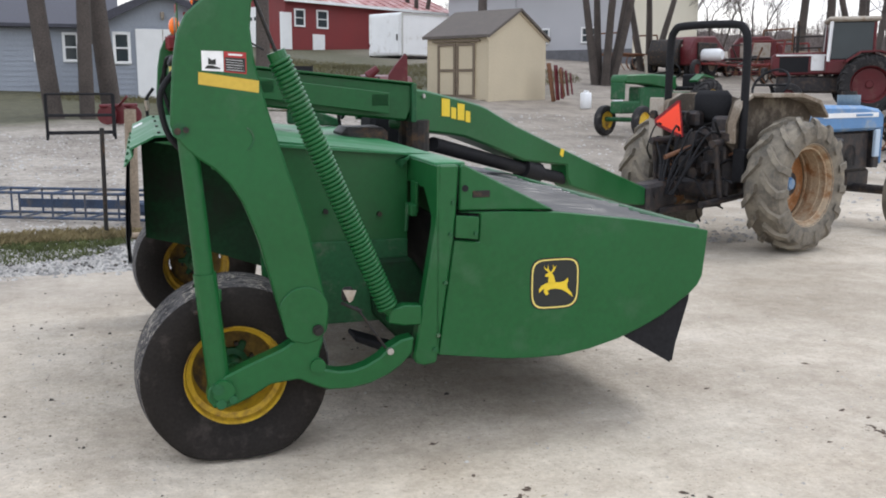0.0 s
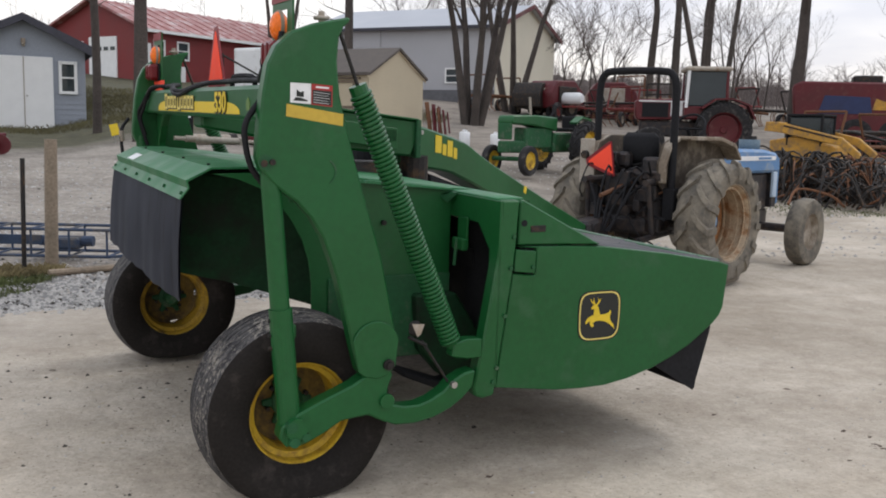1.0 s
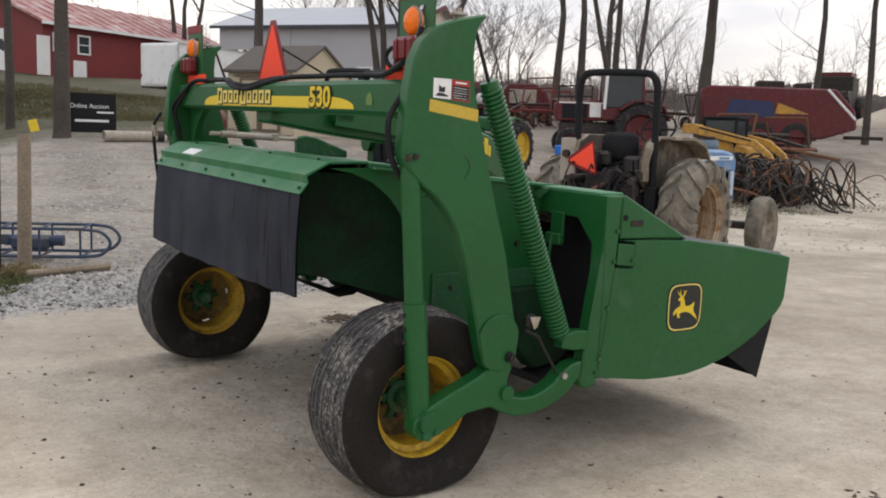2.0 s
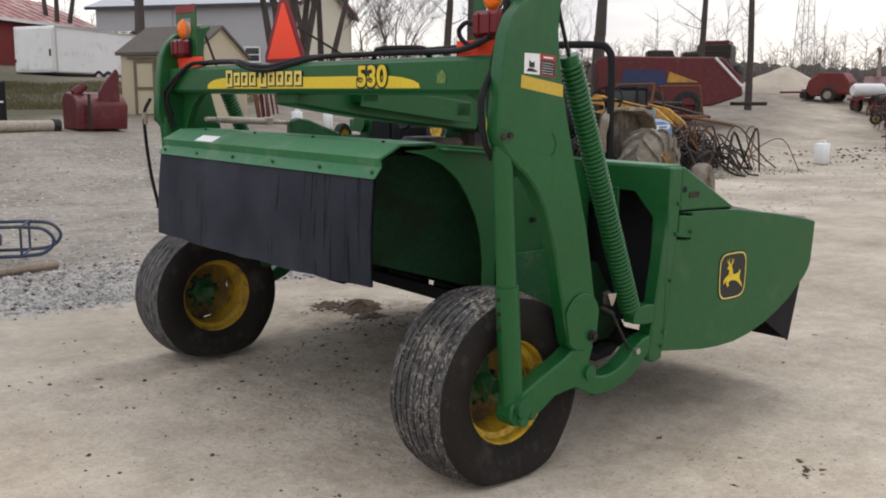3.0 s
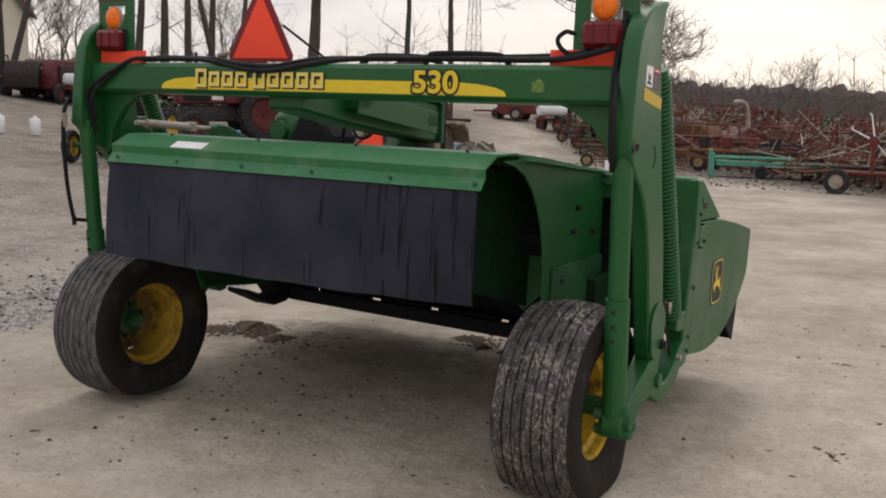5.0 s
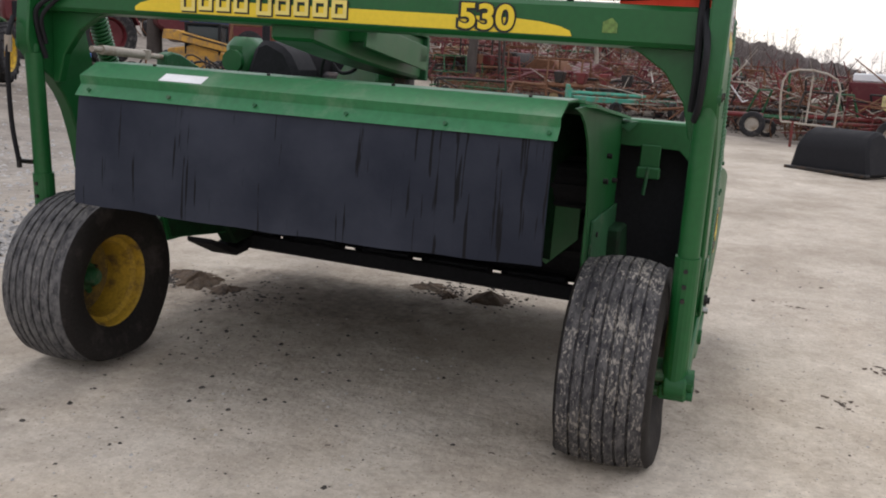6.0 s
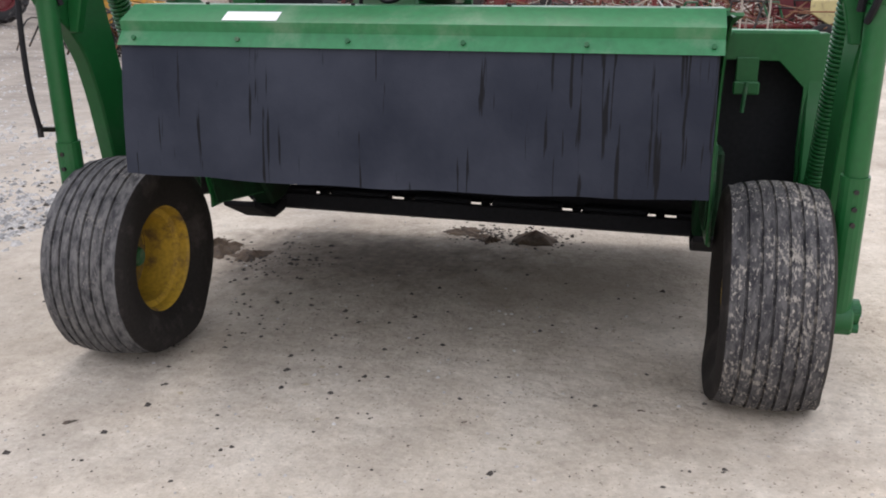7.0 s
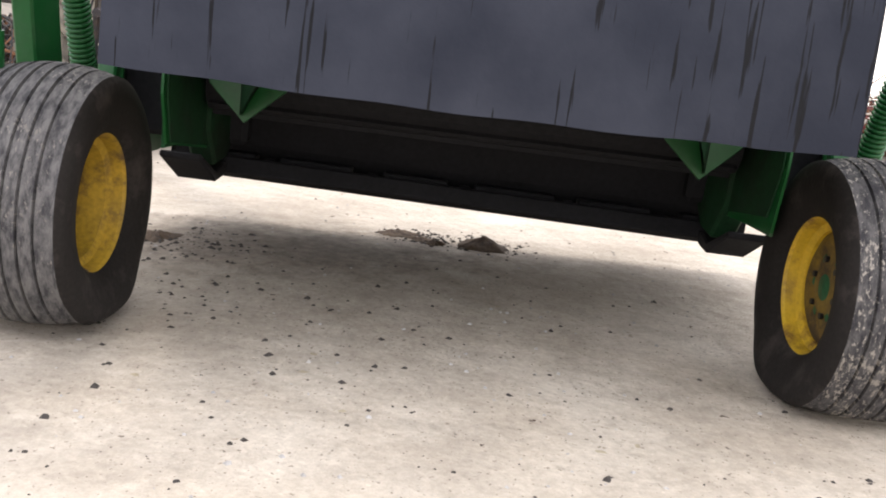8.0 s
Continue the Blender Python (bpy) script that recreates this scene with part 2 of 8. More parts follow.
def curve_points(ctrl, steps=6):
    """A smooth line through a few points."""
    c = [Vector(p) for p in ctrl]
    c = [2 * c[0] - c[1]] + c + [2 * c[-1] - c[-2]]
    out = []
    for i in range(1, len(c) - 2):
        for k in range(steps):
            t = k / steps
            out.append(0.5 * ((2 * c[i]) + (c[i + 1] - c[i - 1]) * t + (2 * c[i - 1] - 5 * c[i] + 4 * c[i + 1] - c[i + 2]) * t * t
                              + (3 * c[i] - c[i - 1] - 3 * c[i + 1] + c[i + 2]) * t ** 3))
    return out + [c[-2]]


def lathe(profile, seg=32, closed=True):
    """Turns a profile of (radius, y) about the y axis."""
    bm = bmesh.new()
    rings = [[bm.verts.new((r * math.cos(2 * math.pi * k / seg), y, r * math.sin(2 * math.pi * k / seg))) for k in range(seg)] for r, y in profile]
    n = len(rings)
    for i in range(n if closed else n - 1):
        for k in range(seg):
            j = (k + 1) % seg
            bm.faces.new((rings[i][k], rings[i][j], rings[(i + 1) % n][j], rings[(i + 1) % n][k]))
    return bm


def join(*bms):
    out = bmesh.new()
    for b in bms:
        me = bpy.data.meshes.new("tmp")
        b.to_mesh(me)
        b.free()
        out.from_mesh(me)
        bpy.data.meshes.remove(me)
    return out


def moved(bm, m):
    bmesh.ops.transform(bm, matrix=m, verts=bm.verts)
    return bm


def arc(cx, cz, r, a0, a1, n=8):
    return [(cx + r * math.cos(radians(a0 + (a1 - a0) * k / n)), cz + r * math.sin(radians(a0 + (a1 - a0) * k / n))) for k in range(n + 1)]


# ---- ground ----
def ease(t):
    t = min(max(t, 0.0), 1.0)
    return t * t * (3 - 2 * t)


RISE = ((11, 0.0), (14, 0.12), (18, 0.45), (26, 1.2), (31, 1.5), (36, 2.15), (44, 2.9), (53, 3.6), (62, 4.4), (75, 5.3), (150, 8.0))


def ground_height(x, y):
    d = y - 0.2 * x
    h = 0.0
    for (a, ha), (b, hb) in zip(RISE, RISE[1:]):
        if d > a:
            h = ha + (hb - ha) * min((d - a) / (b - a), 1.0)
    h *= 0.70 + 0.30 * ease((x - 0.3) / 2.7)
    r = math.hypot(x, y - 5)
    side = ease((math.degrees(math.atan2(y - 5, max(x, 0.01))) + 9) / 19)
    h += 0.038 * max(0.0, min(r, 150) - 32) * (1 - ease((d - 15) / 20)) * (0.1 + 0.9 * side)
    far = ease((math.hypot(x - 0.5, y - 5.5) - 5) / 10)
    h += far * 0.10 * (noise.noise(Vector((x * 0.13, y * 0.13, 0))) + 0.5 * noise.noise(Vector((x * 0.5, y * 0.5, 3))))
    # the lane climbs towards its end
    h += 1.3 * math.exp(-((x - 52) ** 2 + (y - 31) ** 2) / 338)
    # the wheels stand in shallow hollows
    h -= 0.027 * math.exp(-((x - 0.25) ** 2 + (y - 4.78) ** 2) / 0.5) + 0.022 * math.exp(-((x - 0.15) ** 2 + (y - 7.1) ** 2) / 0.4)
    return h


def ground_material():
    m = bpy.data.materials.new("crushed_limestone")
    m.use_nodes = True
    n, l = m.node_tree.nodes, m.node_tree.links
    b = n["Principled BSDF"]
    co = n.new("ShaderNodeTexCoord")

    def tex(scale, detail, rough=0.6):
        t = n.new("ShaderNodeTexNoise")
        t.inputs["Scale"].default_value, t.inputs["Detail"].default_value, t.inputs["Roughness"].default_value = scale, detail, rough
        l.new(co.outputs["Object"], t.inputs["Vector"])
        return t.outputs[0]

    def ramp(src, p0, c0, p1, c1):
        r = n.new("ShaderNodeValToRGB")
        r.color_ramp.elements[0].position, r.color_ramp.elements[0].color = p0, (*c0, 1)
        r.color_ramp.elements[1].position, r.color_ramp.elements[1].color = p1, (*c1, 1)
        l.new(src, r.inputs[0])
        return r.outputs[0]

    def blend(fac, a, c, mode="MIX"):
        x = n.new("ShaderNodeMix")
        x.data_type = "RGBA"
        x.blend_type = mode
        if isinstance(fac, float):
            x.inputs[0].default_value = fac
        else:
            l.new(fac, x.inputs[0])
        l.new(a, x.inputs[6])
        l.new(c, x.inputs[7])
        return x.outputs[2]

    base = ramp(tex(0.55, 6), 0.36, (0.375, 0.325, 0.26), 0.64, (0.55, 0.49, 0.41))
    grit = ramp(tex(38, 8, 0.75), 0.35, (0.85, 0.85, 0.85), 0.65, (1.09, 1.09, 1.09))
    col = blend(1.0, base, grit, "MULTIPLY")
    damp = ramp(tex(1.7, 9, 0.72), 0.38, (0.72, 0.69, 0.655), 0.58, (1, 1, 1))
    col = blend(0.68, col, damp, "MULTIPLY")
    mottle = ramp(tex(11, 8, 0.75), 0.36, (0.86, 0.85, 0.835), 0.62, (1.07, 1.07, 1.06))
    col = blend(0.9, col, mottle, "MULTIPLY")
    # faint wheel tracks along the drive
    turned = n.new("ShaderNodeMapping")
    turned.inputs["Rotation"].default_value = (0, 0, radians(-28))
    turned.inputs["Scale"].default_value = (0.22, 2.4, 1)
    l.new(co.outputs["Object"], turned.inputs[0])
    track = n.new("ShaderNodeTexNoise")
    track.inputs["Scale"].default_value, track.inputs["Detail"].default_value = 1.6, 4
    l.new(turned.outputs[0], track.inputs["Vector"])
    col = blend(0.22, col, ramp(track.outputs[0], 0.38, (0.86, 0.86, 0.87), 0.62, (1.07, 1.06, 1.05)), "MULTIPLY")
    specks = ramp(tex(75, 2, 0.5), 0.28, (0.35, 0.33, 0.31), 0.34, (1, 1, 1))
    col = blend(1.0, col, specks, "MULTIPLY")
    flecks = ramp(tex(26, 4, 0.6), 0.27, (0.50, 0.46, 0.42), 0.32, (1, 1, 1))
    col = blend(1.0, col, flecks, "MULTIPLY")
    pale = ramp(tex(48, 3, 0.6), 0.66, (1, 1, 1), 0.72, (1.22, 1.22, 1.2))
    col = blend(1.0, col, pale, "MULTIPLY")
    sep0 = n.new("ShaderNodeSeparateXYZ")
    l.new(co.outputs["Object"], sep0.inputs[0])
    wander = n.new("ShaderNodeMath")
    wander.operation = "MULTIPLY_ADD"
    wander.inputs[1].default_value = 2.2
    l.new(tex(0.9, 5), wander.inputs[0])
    across = n.new("ShaderNodeMath")
    across.operation = "MULTIPLY_ADD"
    across.inputs[1].default_value = 0.9
    l.new(sep0.outputs[0], across.inputs[0])
    l.new(sep0.outputs[1], across.inputs[2])
    l.new(across.outputs[0], wander.inputs[2])
    # light put into the colour: ground beside and behind the mower is brightened
    worn = n.new("ShaderNodeMapRange")
    worn.inputs[1].default_value, worn.inputs[2].default_value, worn.inputs[3].default_value, worn.inputs[4].default_value = 7.3, 6.0, 1.0, 1.26
    l.new(wander.outputs[0], worn.inputs[0])
    col = blend(1.0, col, worn.outputs[0], "MULTIPLY")
    # ragged dark brown patch over the gravel under the machine
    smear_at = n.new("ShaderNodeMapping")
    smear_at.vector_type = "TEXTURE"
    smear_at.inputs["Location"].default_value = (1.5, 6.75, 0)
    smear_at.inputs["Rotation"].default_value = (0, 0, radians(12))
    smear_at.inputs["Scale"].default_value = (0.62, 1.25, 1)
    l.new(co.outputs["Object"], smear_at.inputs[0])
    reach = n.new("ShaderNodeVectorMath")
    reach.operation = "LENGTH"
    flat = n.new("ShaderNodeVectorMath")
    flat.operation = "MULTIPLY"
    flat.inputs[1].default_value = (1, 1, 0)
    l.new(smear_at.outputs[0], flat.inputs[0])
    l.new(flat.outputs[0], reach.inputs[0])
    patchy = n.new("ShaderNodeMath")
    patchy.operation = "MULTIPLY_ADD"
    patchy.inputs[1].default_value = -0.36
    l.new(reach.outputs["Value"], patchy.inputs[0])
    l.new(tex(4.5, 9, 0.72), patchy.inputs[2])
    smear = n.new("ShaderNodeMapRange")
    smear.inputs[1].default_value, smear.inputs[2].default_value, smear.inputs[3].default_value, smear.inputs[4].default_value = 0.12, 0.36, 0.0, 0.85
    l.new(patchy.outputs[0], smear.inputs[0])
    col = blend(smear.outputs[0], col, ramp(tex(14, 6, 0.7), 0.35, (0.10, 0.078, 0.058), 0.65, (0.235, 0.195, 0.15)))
    # loose grey stone and thin soil away from the driven strip
    sep = n.new("ShaderNodeSeparateXYZ")
    l.new(co.outputs["Object"], sep.inputs[0])
    away = n.new("ShaderNodeMapRange")
    away.inputs[1].default_value, away.inputs[2].default_value = 8.5, 12.0
    lin = n.new("ShaderNodeMath")
    lin.operation = "MULTIPLY_ADD"
    lin.inputs[1].default_value = -0.42
    l.new(sep.outputs[0], lin.inputs[0])
    l.new(sep.outputs[1], lin.inputs[2])
    wob = n.new("ShaderNodeMath")
    wob.operation = "MULTIPLY_ADD"
    wob.inputs[1].default_value = 3.0
    l.new(tex(0.6, 5), wob.inputs[0])
    l.new(lin.outputs[0], wob.inputs[2])
    l.new(wob.outputs[0], away.inputs[0])
    stone = ramp(tex(9, 8, 0.75), 0.38, (0.11, 0.095, 0.08), 0.66, (0.46, 0.42, 0.37))
    soil = ramp(tex(0.8, 6), 0.42, (0.175, 0.15, 0.125), 0.6, (0.325, 0.29, 0.245))
    rough_land = blend(0.55, stone, soil)
    earth = n.new("ShaderNodeMapRange")
    earth.inputs[1].default_value, earth.inputs[2].default_value, earth.inputs[3].default_value, earth.inputs[4].default_value = 4.0, 9.5, 0.0, 0.75
    l.new(sep.outputs[0], earth.inputs[0])
    packed = ramp(tex(1.1, 9, 0.7), 0.36, (0.12, 0.098, 0.076), 0.66, (0.29, 0.25, 0.205))
    rough_land = blend(earth.outputs[0], rough_land, packed)
    col = blend(away.outputs[0], col, rough_land)
    # trodden soil under the implement rows
    east = n.new("ShaderNodeMapRange")
    east.inputs[1].default_value, east.inputs[2].default_value = 15.5, 18.5
    l.new(sep.outputs[0], east.inputs[0])
    lane = n.new("ShaderNodeMath")
    lane.operation = "MULTIPLY_ADD"
    lane.inputs[1].default_value = -0.80
    l.new(sep.outputs[0], lane.inputs[0])
    l.new(sep.outputs[1], lane.inputs[2])
    south = n.new("ShaderNodeMapRange")
    south.inputs[1].default_value, south.inputs[2].default_value = -7.5, -10.5
    l.new(lane.outputs[0], south.inputs[0])
    rows_area = n.new("ShaderNodeMath")
    rows_area.operation = "MULTIPLY"
    l.new(east.outputs[0], rows_area.inputs[0])
    l.new(south.outputs[0], rows_area.inputs[1])
    trodden = ramp(tex(1.3, 8, 0.7), 0.38, (0.07, 0.055, 0.042), 0.64, (0.22, 0.19, 0.155))
    col = blend(rows_area.outputs[0], col, trodden)
    # turf on the far rise
    turf = n.new("ShaderNodeMapRange")
    turf.inputs[1].default_value, turf.inputs[2].default_value = 24.5, 26.5
    l.new(wob.outputs[0], turf.inputs[0])
    west = n.new("ShaderNodeMapRange")
    west.inputs[1].default_value, west.inputs[2].default_value = 15.0, 9.0
    l.new(sep.outputs[0], west.inputs[0])
    both = n.new("ShaderNodeMath")
    both.operation = "MULTIPLY"
    l.new(turf.outputs[0], both.inputs[0])
    l.new(west.outputs[0], both.inputs[1])
    grass = ramp(tex(3, 8, 0.7), 0.35, (0.042, 0.042, 0.02), 0.65, (0.088, 0.08, 0.042))
    col = blend(both.outputs[0], col, grass)
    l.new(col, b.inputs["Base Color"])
    b.inputs["Roughness"].default_value = 0.95
    bp = n.new("ShaderNodeBump")
    bp.inputs["Strength"].default_value = 0.45
    bp.inputs["Distance"].default_value = 0.012
    l.new(tex(45, 6, 0.7), bp.inputs["Height"])
    bp2 = n.new("ShaderNodeBump")
    bp2.inputs["Strength"].default_value = 0.5
    bp2.inputs["Distance"].default_value = 0.06
    l.new(tex(5, 5, 0.6), bp2.inputs["Height"])
    l.new(bp.outputs[0], bp2.inputs["Normal"])
    l.new(bp2.outputs[0], b.inputs["Normal"])
    return m


def build_ground():
    def steps():
        s = [0.0]
        w = 0.5
        while s[-1] < 3000:
            if s[-1] > 22:
                w *= 1.14
            s.append(s[-1] + w)
        return s
    half = steps()
    axis = [-v for v in half[:0:-1]] + half
    nn = len(axis)
    verts = [(x, y + 5, ground_height(x, y + 5)) for y in axis for x in axis]
    faces = [(j * nn + i, j * nn + i + 1, (j + 1) * nn + i + 1, (j + 1) * nn + i) for j in range(nn - 1) for i in range(nn - 1)]
    me = bpy.data.meshes.new("ground")
    me.from_pydata(verts, [], faces)
    me.shade_smooth()
    me.materials.append(ground_material())
    tagged(new("ground", me), "pale crushed limestone yard with damp stains", "ground", kind="structure")


build_ground()


# ---- the mower conditioner ----
MOWER = pose(0, 5.92, 0, 0.85, 0, 1.1)
mower = empty("mower_conditioner", MOWER, "green pull-type mower conditioner with black rubber rear flap and yellow wheels", "mower conditioner")


def make_tyre(r, w, bead, flat, ribs, parent, sidewall, tread, seg=64):
    """A ribbed implement tyre about the y axis, sagging on its flat foot."""
    h = w / 2
    prof = [(bead, -h * 0.80), (bead + 0.03, -h * 0.93), (r * 0.78, -h * 1.03), (r * 0.90, -h * 0.99), (r * 0.945, -h * 0.91)]
    span = 2 * h * 0.86
    step = span / ribs
    for k in range(ribs):
        a = -span / 2 + k * step
        crown = lambda yy: r - 0.032 * (abs(yy) / h) ** 2.2
        prof += [(crown(a), a + 0.005), (crown(a + step), a + step - 0.005)]
        if k < ribs - 1:
            prof += [(crown(a + step) - 0.011, a + step - 0.003), (crown(a + step) - 0.011, a + step + 0.003)]
    prof += [(r * 0.945, h * 0.91), (r * 0.90, h * 0.99), (r * 0.78, h * 1.03), (bead + 0.03, h * 0.93), (bead, h * 0.80), (bead - 0.02, 0)]
    bm = lathe(prof, seg)
    for v in bm.verts:
        rad = math.hypot(v.co.x, v.co.z)
        low = ease((-v.co.z - flat * 0.55) / (flat * 0.45))
        v.co.y *= 1 + 0.13 * low * (1 if rad < r * 0.96 else 0.5)
        over = -v.co.z - flat + 0.06
        if over > 0:
            v.co.z = -flat + 0.06 - 0.06 * (1 - math.exp(-over / 0.06))
        if v.co.z < -flat:
            v.co.z = -flat
    ob = part("tyre", bm, sidewall, parent)
    ob.data.materials.append(tread)
    for p in ob.data.polygons:
        c = [ob.data.vertices[i].co for i in p.vertices]
        if min(math.hypot(v.x, v.z) for v in c) > r * 0.93 or (max(abs(v.y) for v in c) < h * 0.9 and p.center.z < -flat * 0.9):
            p.material_index = 1
    return smooth(ob, 35)




def tread_material(name, rubber, dust, mud, mud_amount, dust_amount):
    """Worn tread: dusty rubber with flecks of dried mud that follow the turning of the wheel."""
    m = bpy.data.materials.new(name)
    m.use_nodes = True
    n, l = m.node_tree.nodes, m.node_tree.links
    b = n["Principled BSDF"]
    co = n.new("ShaderNodeTexCoord")
    sep = n.new("ShaderNodeSeparateXYZ")
    l.new(co.outputs["Object"], sep.inputs[0])
    flip = n.new("ShaderNodeMath")
    flip.operation = "MULTIPLY"
    flip.inputs[1].default_value = -1.0
    l.new(sep.outputs[0], flip.inputs[0])
    turn = n.new("ShaderNodeMath")
    turn.operation = "ARCTAN2"
    l.new(sep.outputs[2], turn.inputs[0])
    l.new(flip.outputs[0], turn.inputs[1])
    comb = n.new("ShaderNodeCombineXYZ")
    l.new(turn.outputs[0], comb.inputs[0])
    l.new(sep.outputs[1], comb.inputs[1])

    def tex(sx, sy, scale, detail, rough):
        mp = n.new("ShaderNodeMapping")
        mp.inputs["Scale"].default_value = (0.39 * sx, sy, 1)
        l.new(comb.outputs[0], mp.inputs[0])
        t = n.new("ShaderNodeTexNoise")
        t.inputs["Scale"].default_value, t.inputs["Detail"].default_value, t.inputs["Roughness"].default_value = scale, detail, rough
        l.new(mp.outputs[0], t.inputs["Vector"])
        return t.outputs[0]

    def rng(src, a, c, lo=0.0, hi=1.0):
        r = n.new("ShaderNodeMapRange")
        r.inputs[1].default_value, r.inputs[2].default_value, r.inputs[3].default_value, r.inputs[4].default_value = a, c, lo, hi
        l.new(src, r.inputs[0])
        return r.outputs[0]

    def mix(fac, a, c):
        x = n.new("ShaderNodeMix")
        x.data_type = "RGBA"
        l.new(fac, x.inputs[0])
        for v, sock in ((a, x.inputs[6]), (c, x.inputs[7])):
            if isinstance(v, tuple):
                sock.default_value = (*v, 1)
            else:
                l.new(v, sock)
        return x.outputs[2]

    col = mix(rng(tex(0.35, 1, 40, 6, 0.7), 0.62 - 0.35 * dust_amount, 0.80 - 0.30 * dust_amount), rubber, dust)
    broad = tex(1, 1, 6, 4, 0.6)
    add = n.new("ShaderNodeMath")
    add.operation = "MULTIPLY_ADD"
    add.inputs[1].default_value = 0.45
    l.new(broad, add.inputs[0])
    flecks = tex(0.45, 1, 105, 6, 0.72)
    l.new(flecks, add.inputs[2])
    col = mix(rng(add.outputs[0], 0.86 - 0.12 * mud_amount, 0.91 - 0.12 * mud_amount), col, mix(rng(tex(1, 1, 5, 3, 0.5), 0.4, 0.6), mud, tuple(v * 0.72 for v in mud)))
    l.new(col, b.inputs["Base Color"])
    b.inputs["Roughness"].default_value = 0.9
    b.inputs["Specular IOR Level"].default_value = 0.2
    bp = n.new("ShaderNodeBump")
    bp.inputs["Strength"].default_value, bp.inputs["Distance"].default_value = 0.5, 0.008
    l.new(flecks, bp.inputs["Height"])
    l.new(bp.outputs[0], b.inputs["Normal"])
    return m


TREAD = tread_material("dusty_tread", (0.04, 0.039, 0.042), (0.135, 0.13, 0.127), (0.24, 0.22, 0.20), 0.25, 0.68)
TREAD_MUDDY = tread_material("muddy_tread", (0.032, 0.031, 0.034), (0.105, 0.10, 0.098), (0.33, 0.30, 0.26), 0.68, 0.60)
# muddy rim centre, its yellow also darkened for the shade in the dish
RIM_CENTRE = mat("stained_shaded_rim_centre", (0.20, 0.125, 0.02), 0.65, vary=0.3, scale=9, fine=70, bump=0.08, dirt=(0.06, 0.04, 0.02), dirt_amount=0.6, dirt_scale=8)
RIM_MUDDY = mat("muddy_yellow_rim", (0.40, 0.25, 0.025), 0.6, vary=0.3, scale=8, fine=70, bump=0.08, dirt=(0.14, 0.085, 0.03), dirt_amount=0.42, dirt_scale=11)
SIDEWALL = mat("tyre_sidewall", (0.019, 0.0165, 0.015), 0.8, spec=0.15, vary=0.25, scale=5, fine=80, bump=0.12, dirt=(0.05, 0.042, 0.038), dirt_amount=0.3, dirt_scale=6)


def mower_wheel(side):
    w = new("wheel")
    w.parent = mower
    w.location = (0.188, -1.155, 0.345) if side < 0 else (0.165, 1.19, 0.332)
    make_tyre(0.391, 0.322, 0.205, 0.356, 7, w, SIDEWALL, TREAD_MUDDY if side < 0 else TREAD)
    rim = lathe([(0.213, -0.128), (0.203, -0.127), (0.197, -0.118), (0.192, -0.086), (0.172, -0.074), (0.165, -0.03), (0.165, 0.03), (0.172, 0.074), (0.192, 0.086), (0.197, 0.118), (0.203, 0.127), (0.213, 0.128),
                 (0.218, 0.122), (0.205, 0.108), (0.195, 0.06), (0.195, -0.06), (0.205, -0.108), (0.218, -0.122)], 48)
    disc = lathe([(0.174, 0.012), (0.166, 0.016), (0.157, 0.021), (0.14, 0.03), (0.10, 0.022), (0.055, 0.03), (0.02, 0.03), (0.02, 0.018), (0.055, 0.018), (0.10, 0.01), (0.14, 0.018), (0.157, 0.008), (0.166, 0.003), (0.174, -0.002)], 45)
    holes = [g for g in disc.faces if side > 0 and 0.1575 < math.hypot(g.calc_center_median().x, g.calc_center_median().z) < 0.1655 and math.degrees(math.atan2(g.calc_center_median().z, g.calc_center_median().x)) % 90 < 18]
    bmesh.ops.delete(disc, geom=holes, context="FACES")
    for v in disc.verts:
        v.co.y += 0.050
    smooth(part("rim_disc", disc, RIM_CENTRE, w, "mud-stained yellow rim centre with recess shade painted in"), 50)
    smooth(part("rim", rim, YELLOW if side < 0 else RIM_MUDDY, w, "chipped yellow steel rim"), 22)
    hub = lathe([(0.0, -0.06), (0.030, -0.06), (0.038, -0.05), (0.044, 0.0), (0.066, 0.01), (0.066, 0.04), (0.05, 0.045), (0.04, 0.05), (0.0, 0.055)], 24, False)
    smooth(part("hub", hub, GREEN_DULL, w, "green wheel hub"), 50).location.y = 0.03
    lug = prism([(0.05, -0.02), (0.105, -0.012), (0.105, 0.012), (0.05, 0.02)], 0.045, 0.075, 0.004)
    lug_mesh = part("hub_lug", lug, GREEN_DULL, w).data
    for k in range(1, 6):
        o = new("hub_lug", lug_mesh)
        o.parent = w
        o.rotation_euler.y = -2 * math.pi * k / 6
    me = None
    for k in range(6):
        a = 2 * math.pi * k / 6 + 0.3
        p = Vector((0.085 * math.cos(a), 0.045, 0.085 * math.sin(a)))
        if me is None:
            b = part("wheel_nut", join(rod((0, -0.004, 0), (0, 0.04, 0), 0.010, 6)), DARK_STEEL, w)
            me = b.data
            b.location = p
        else:
            b = new("wheel_nut", me)
            b.parent = w
            b.location = p
    return w


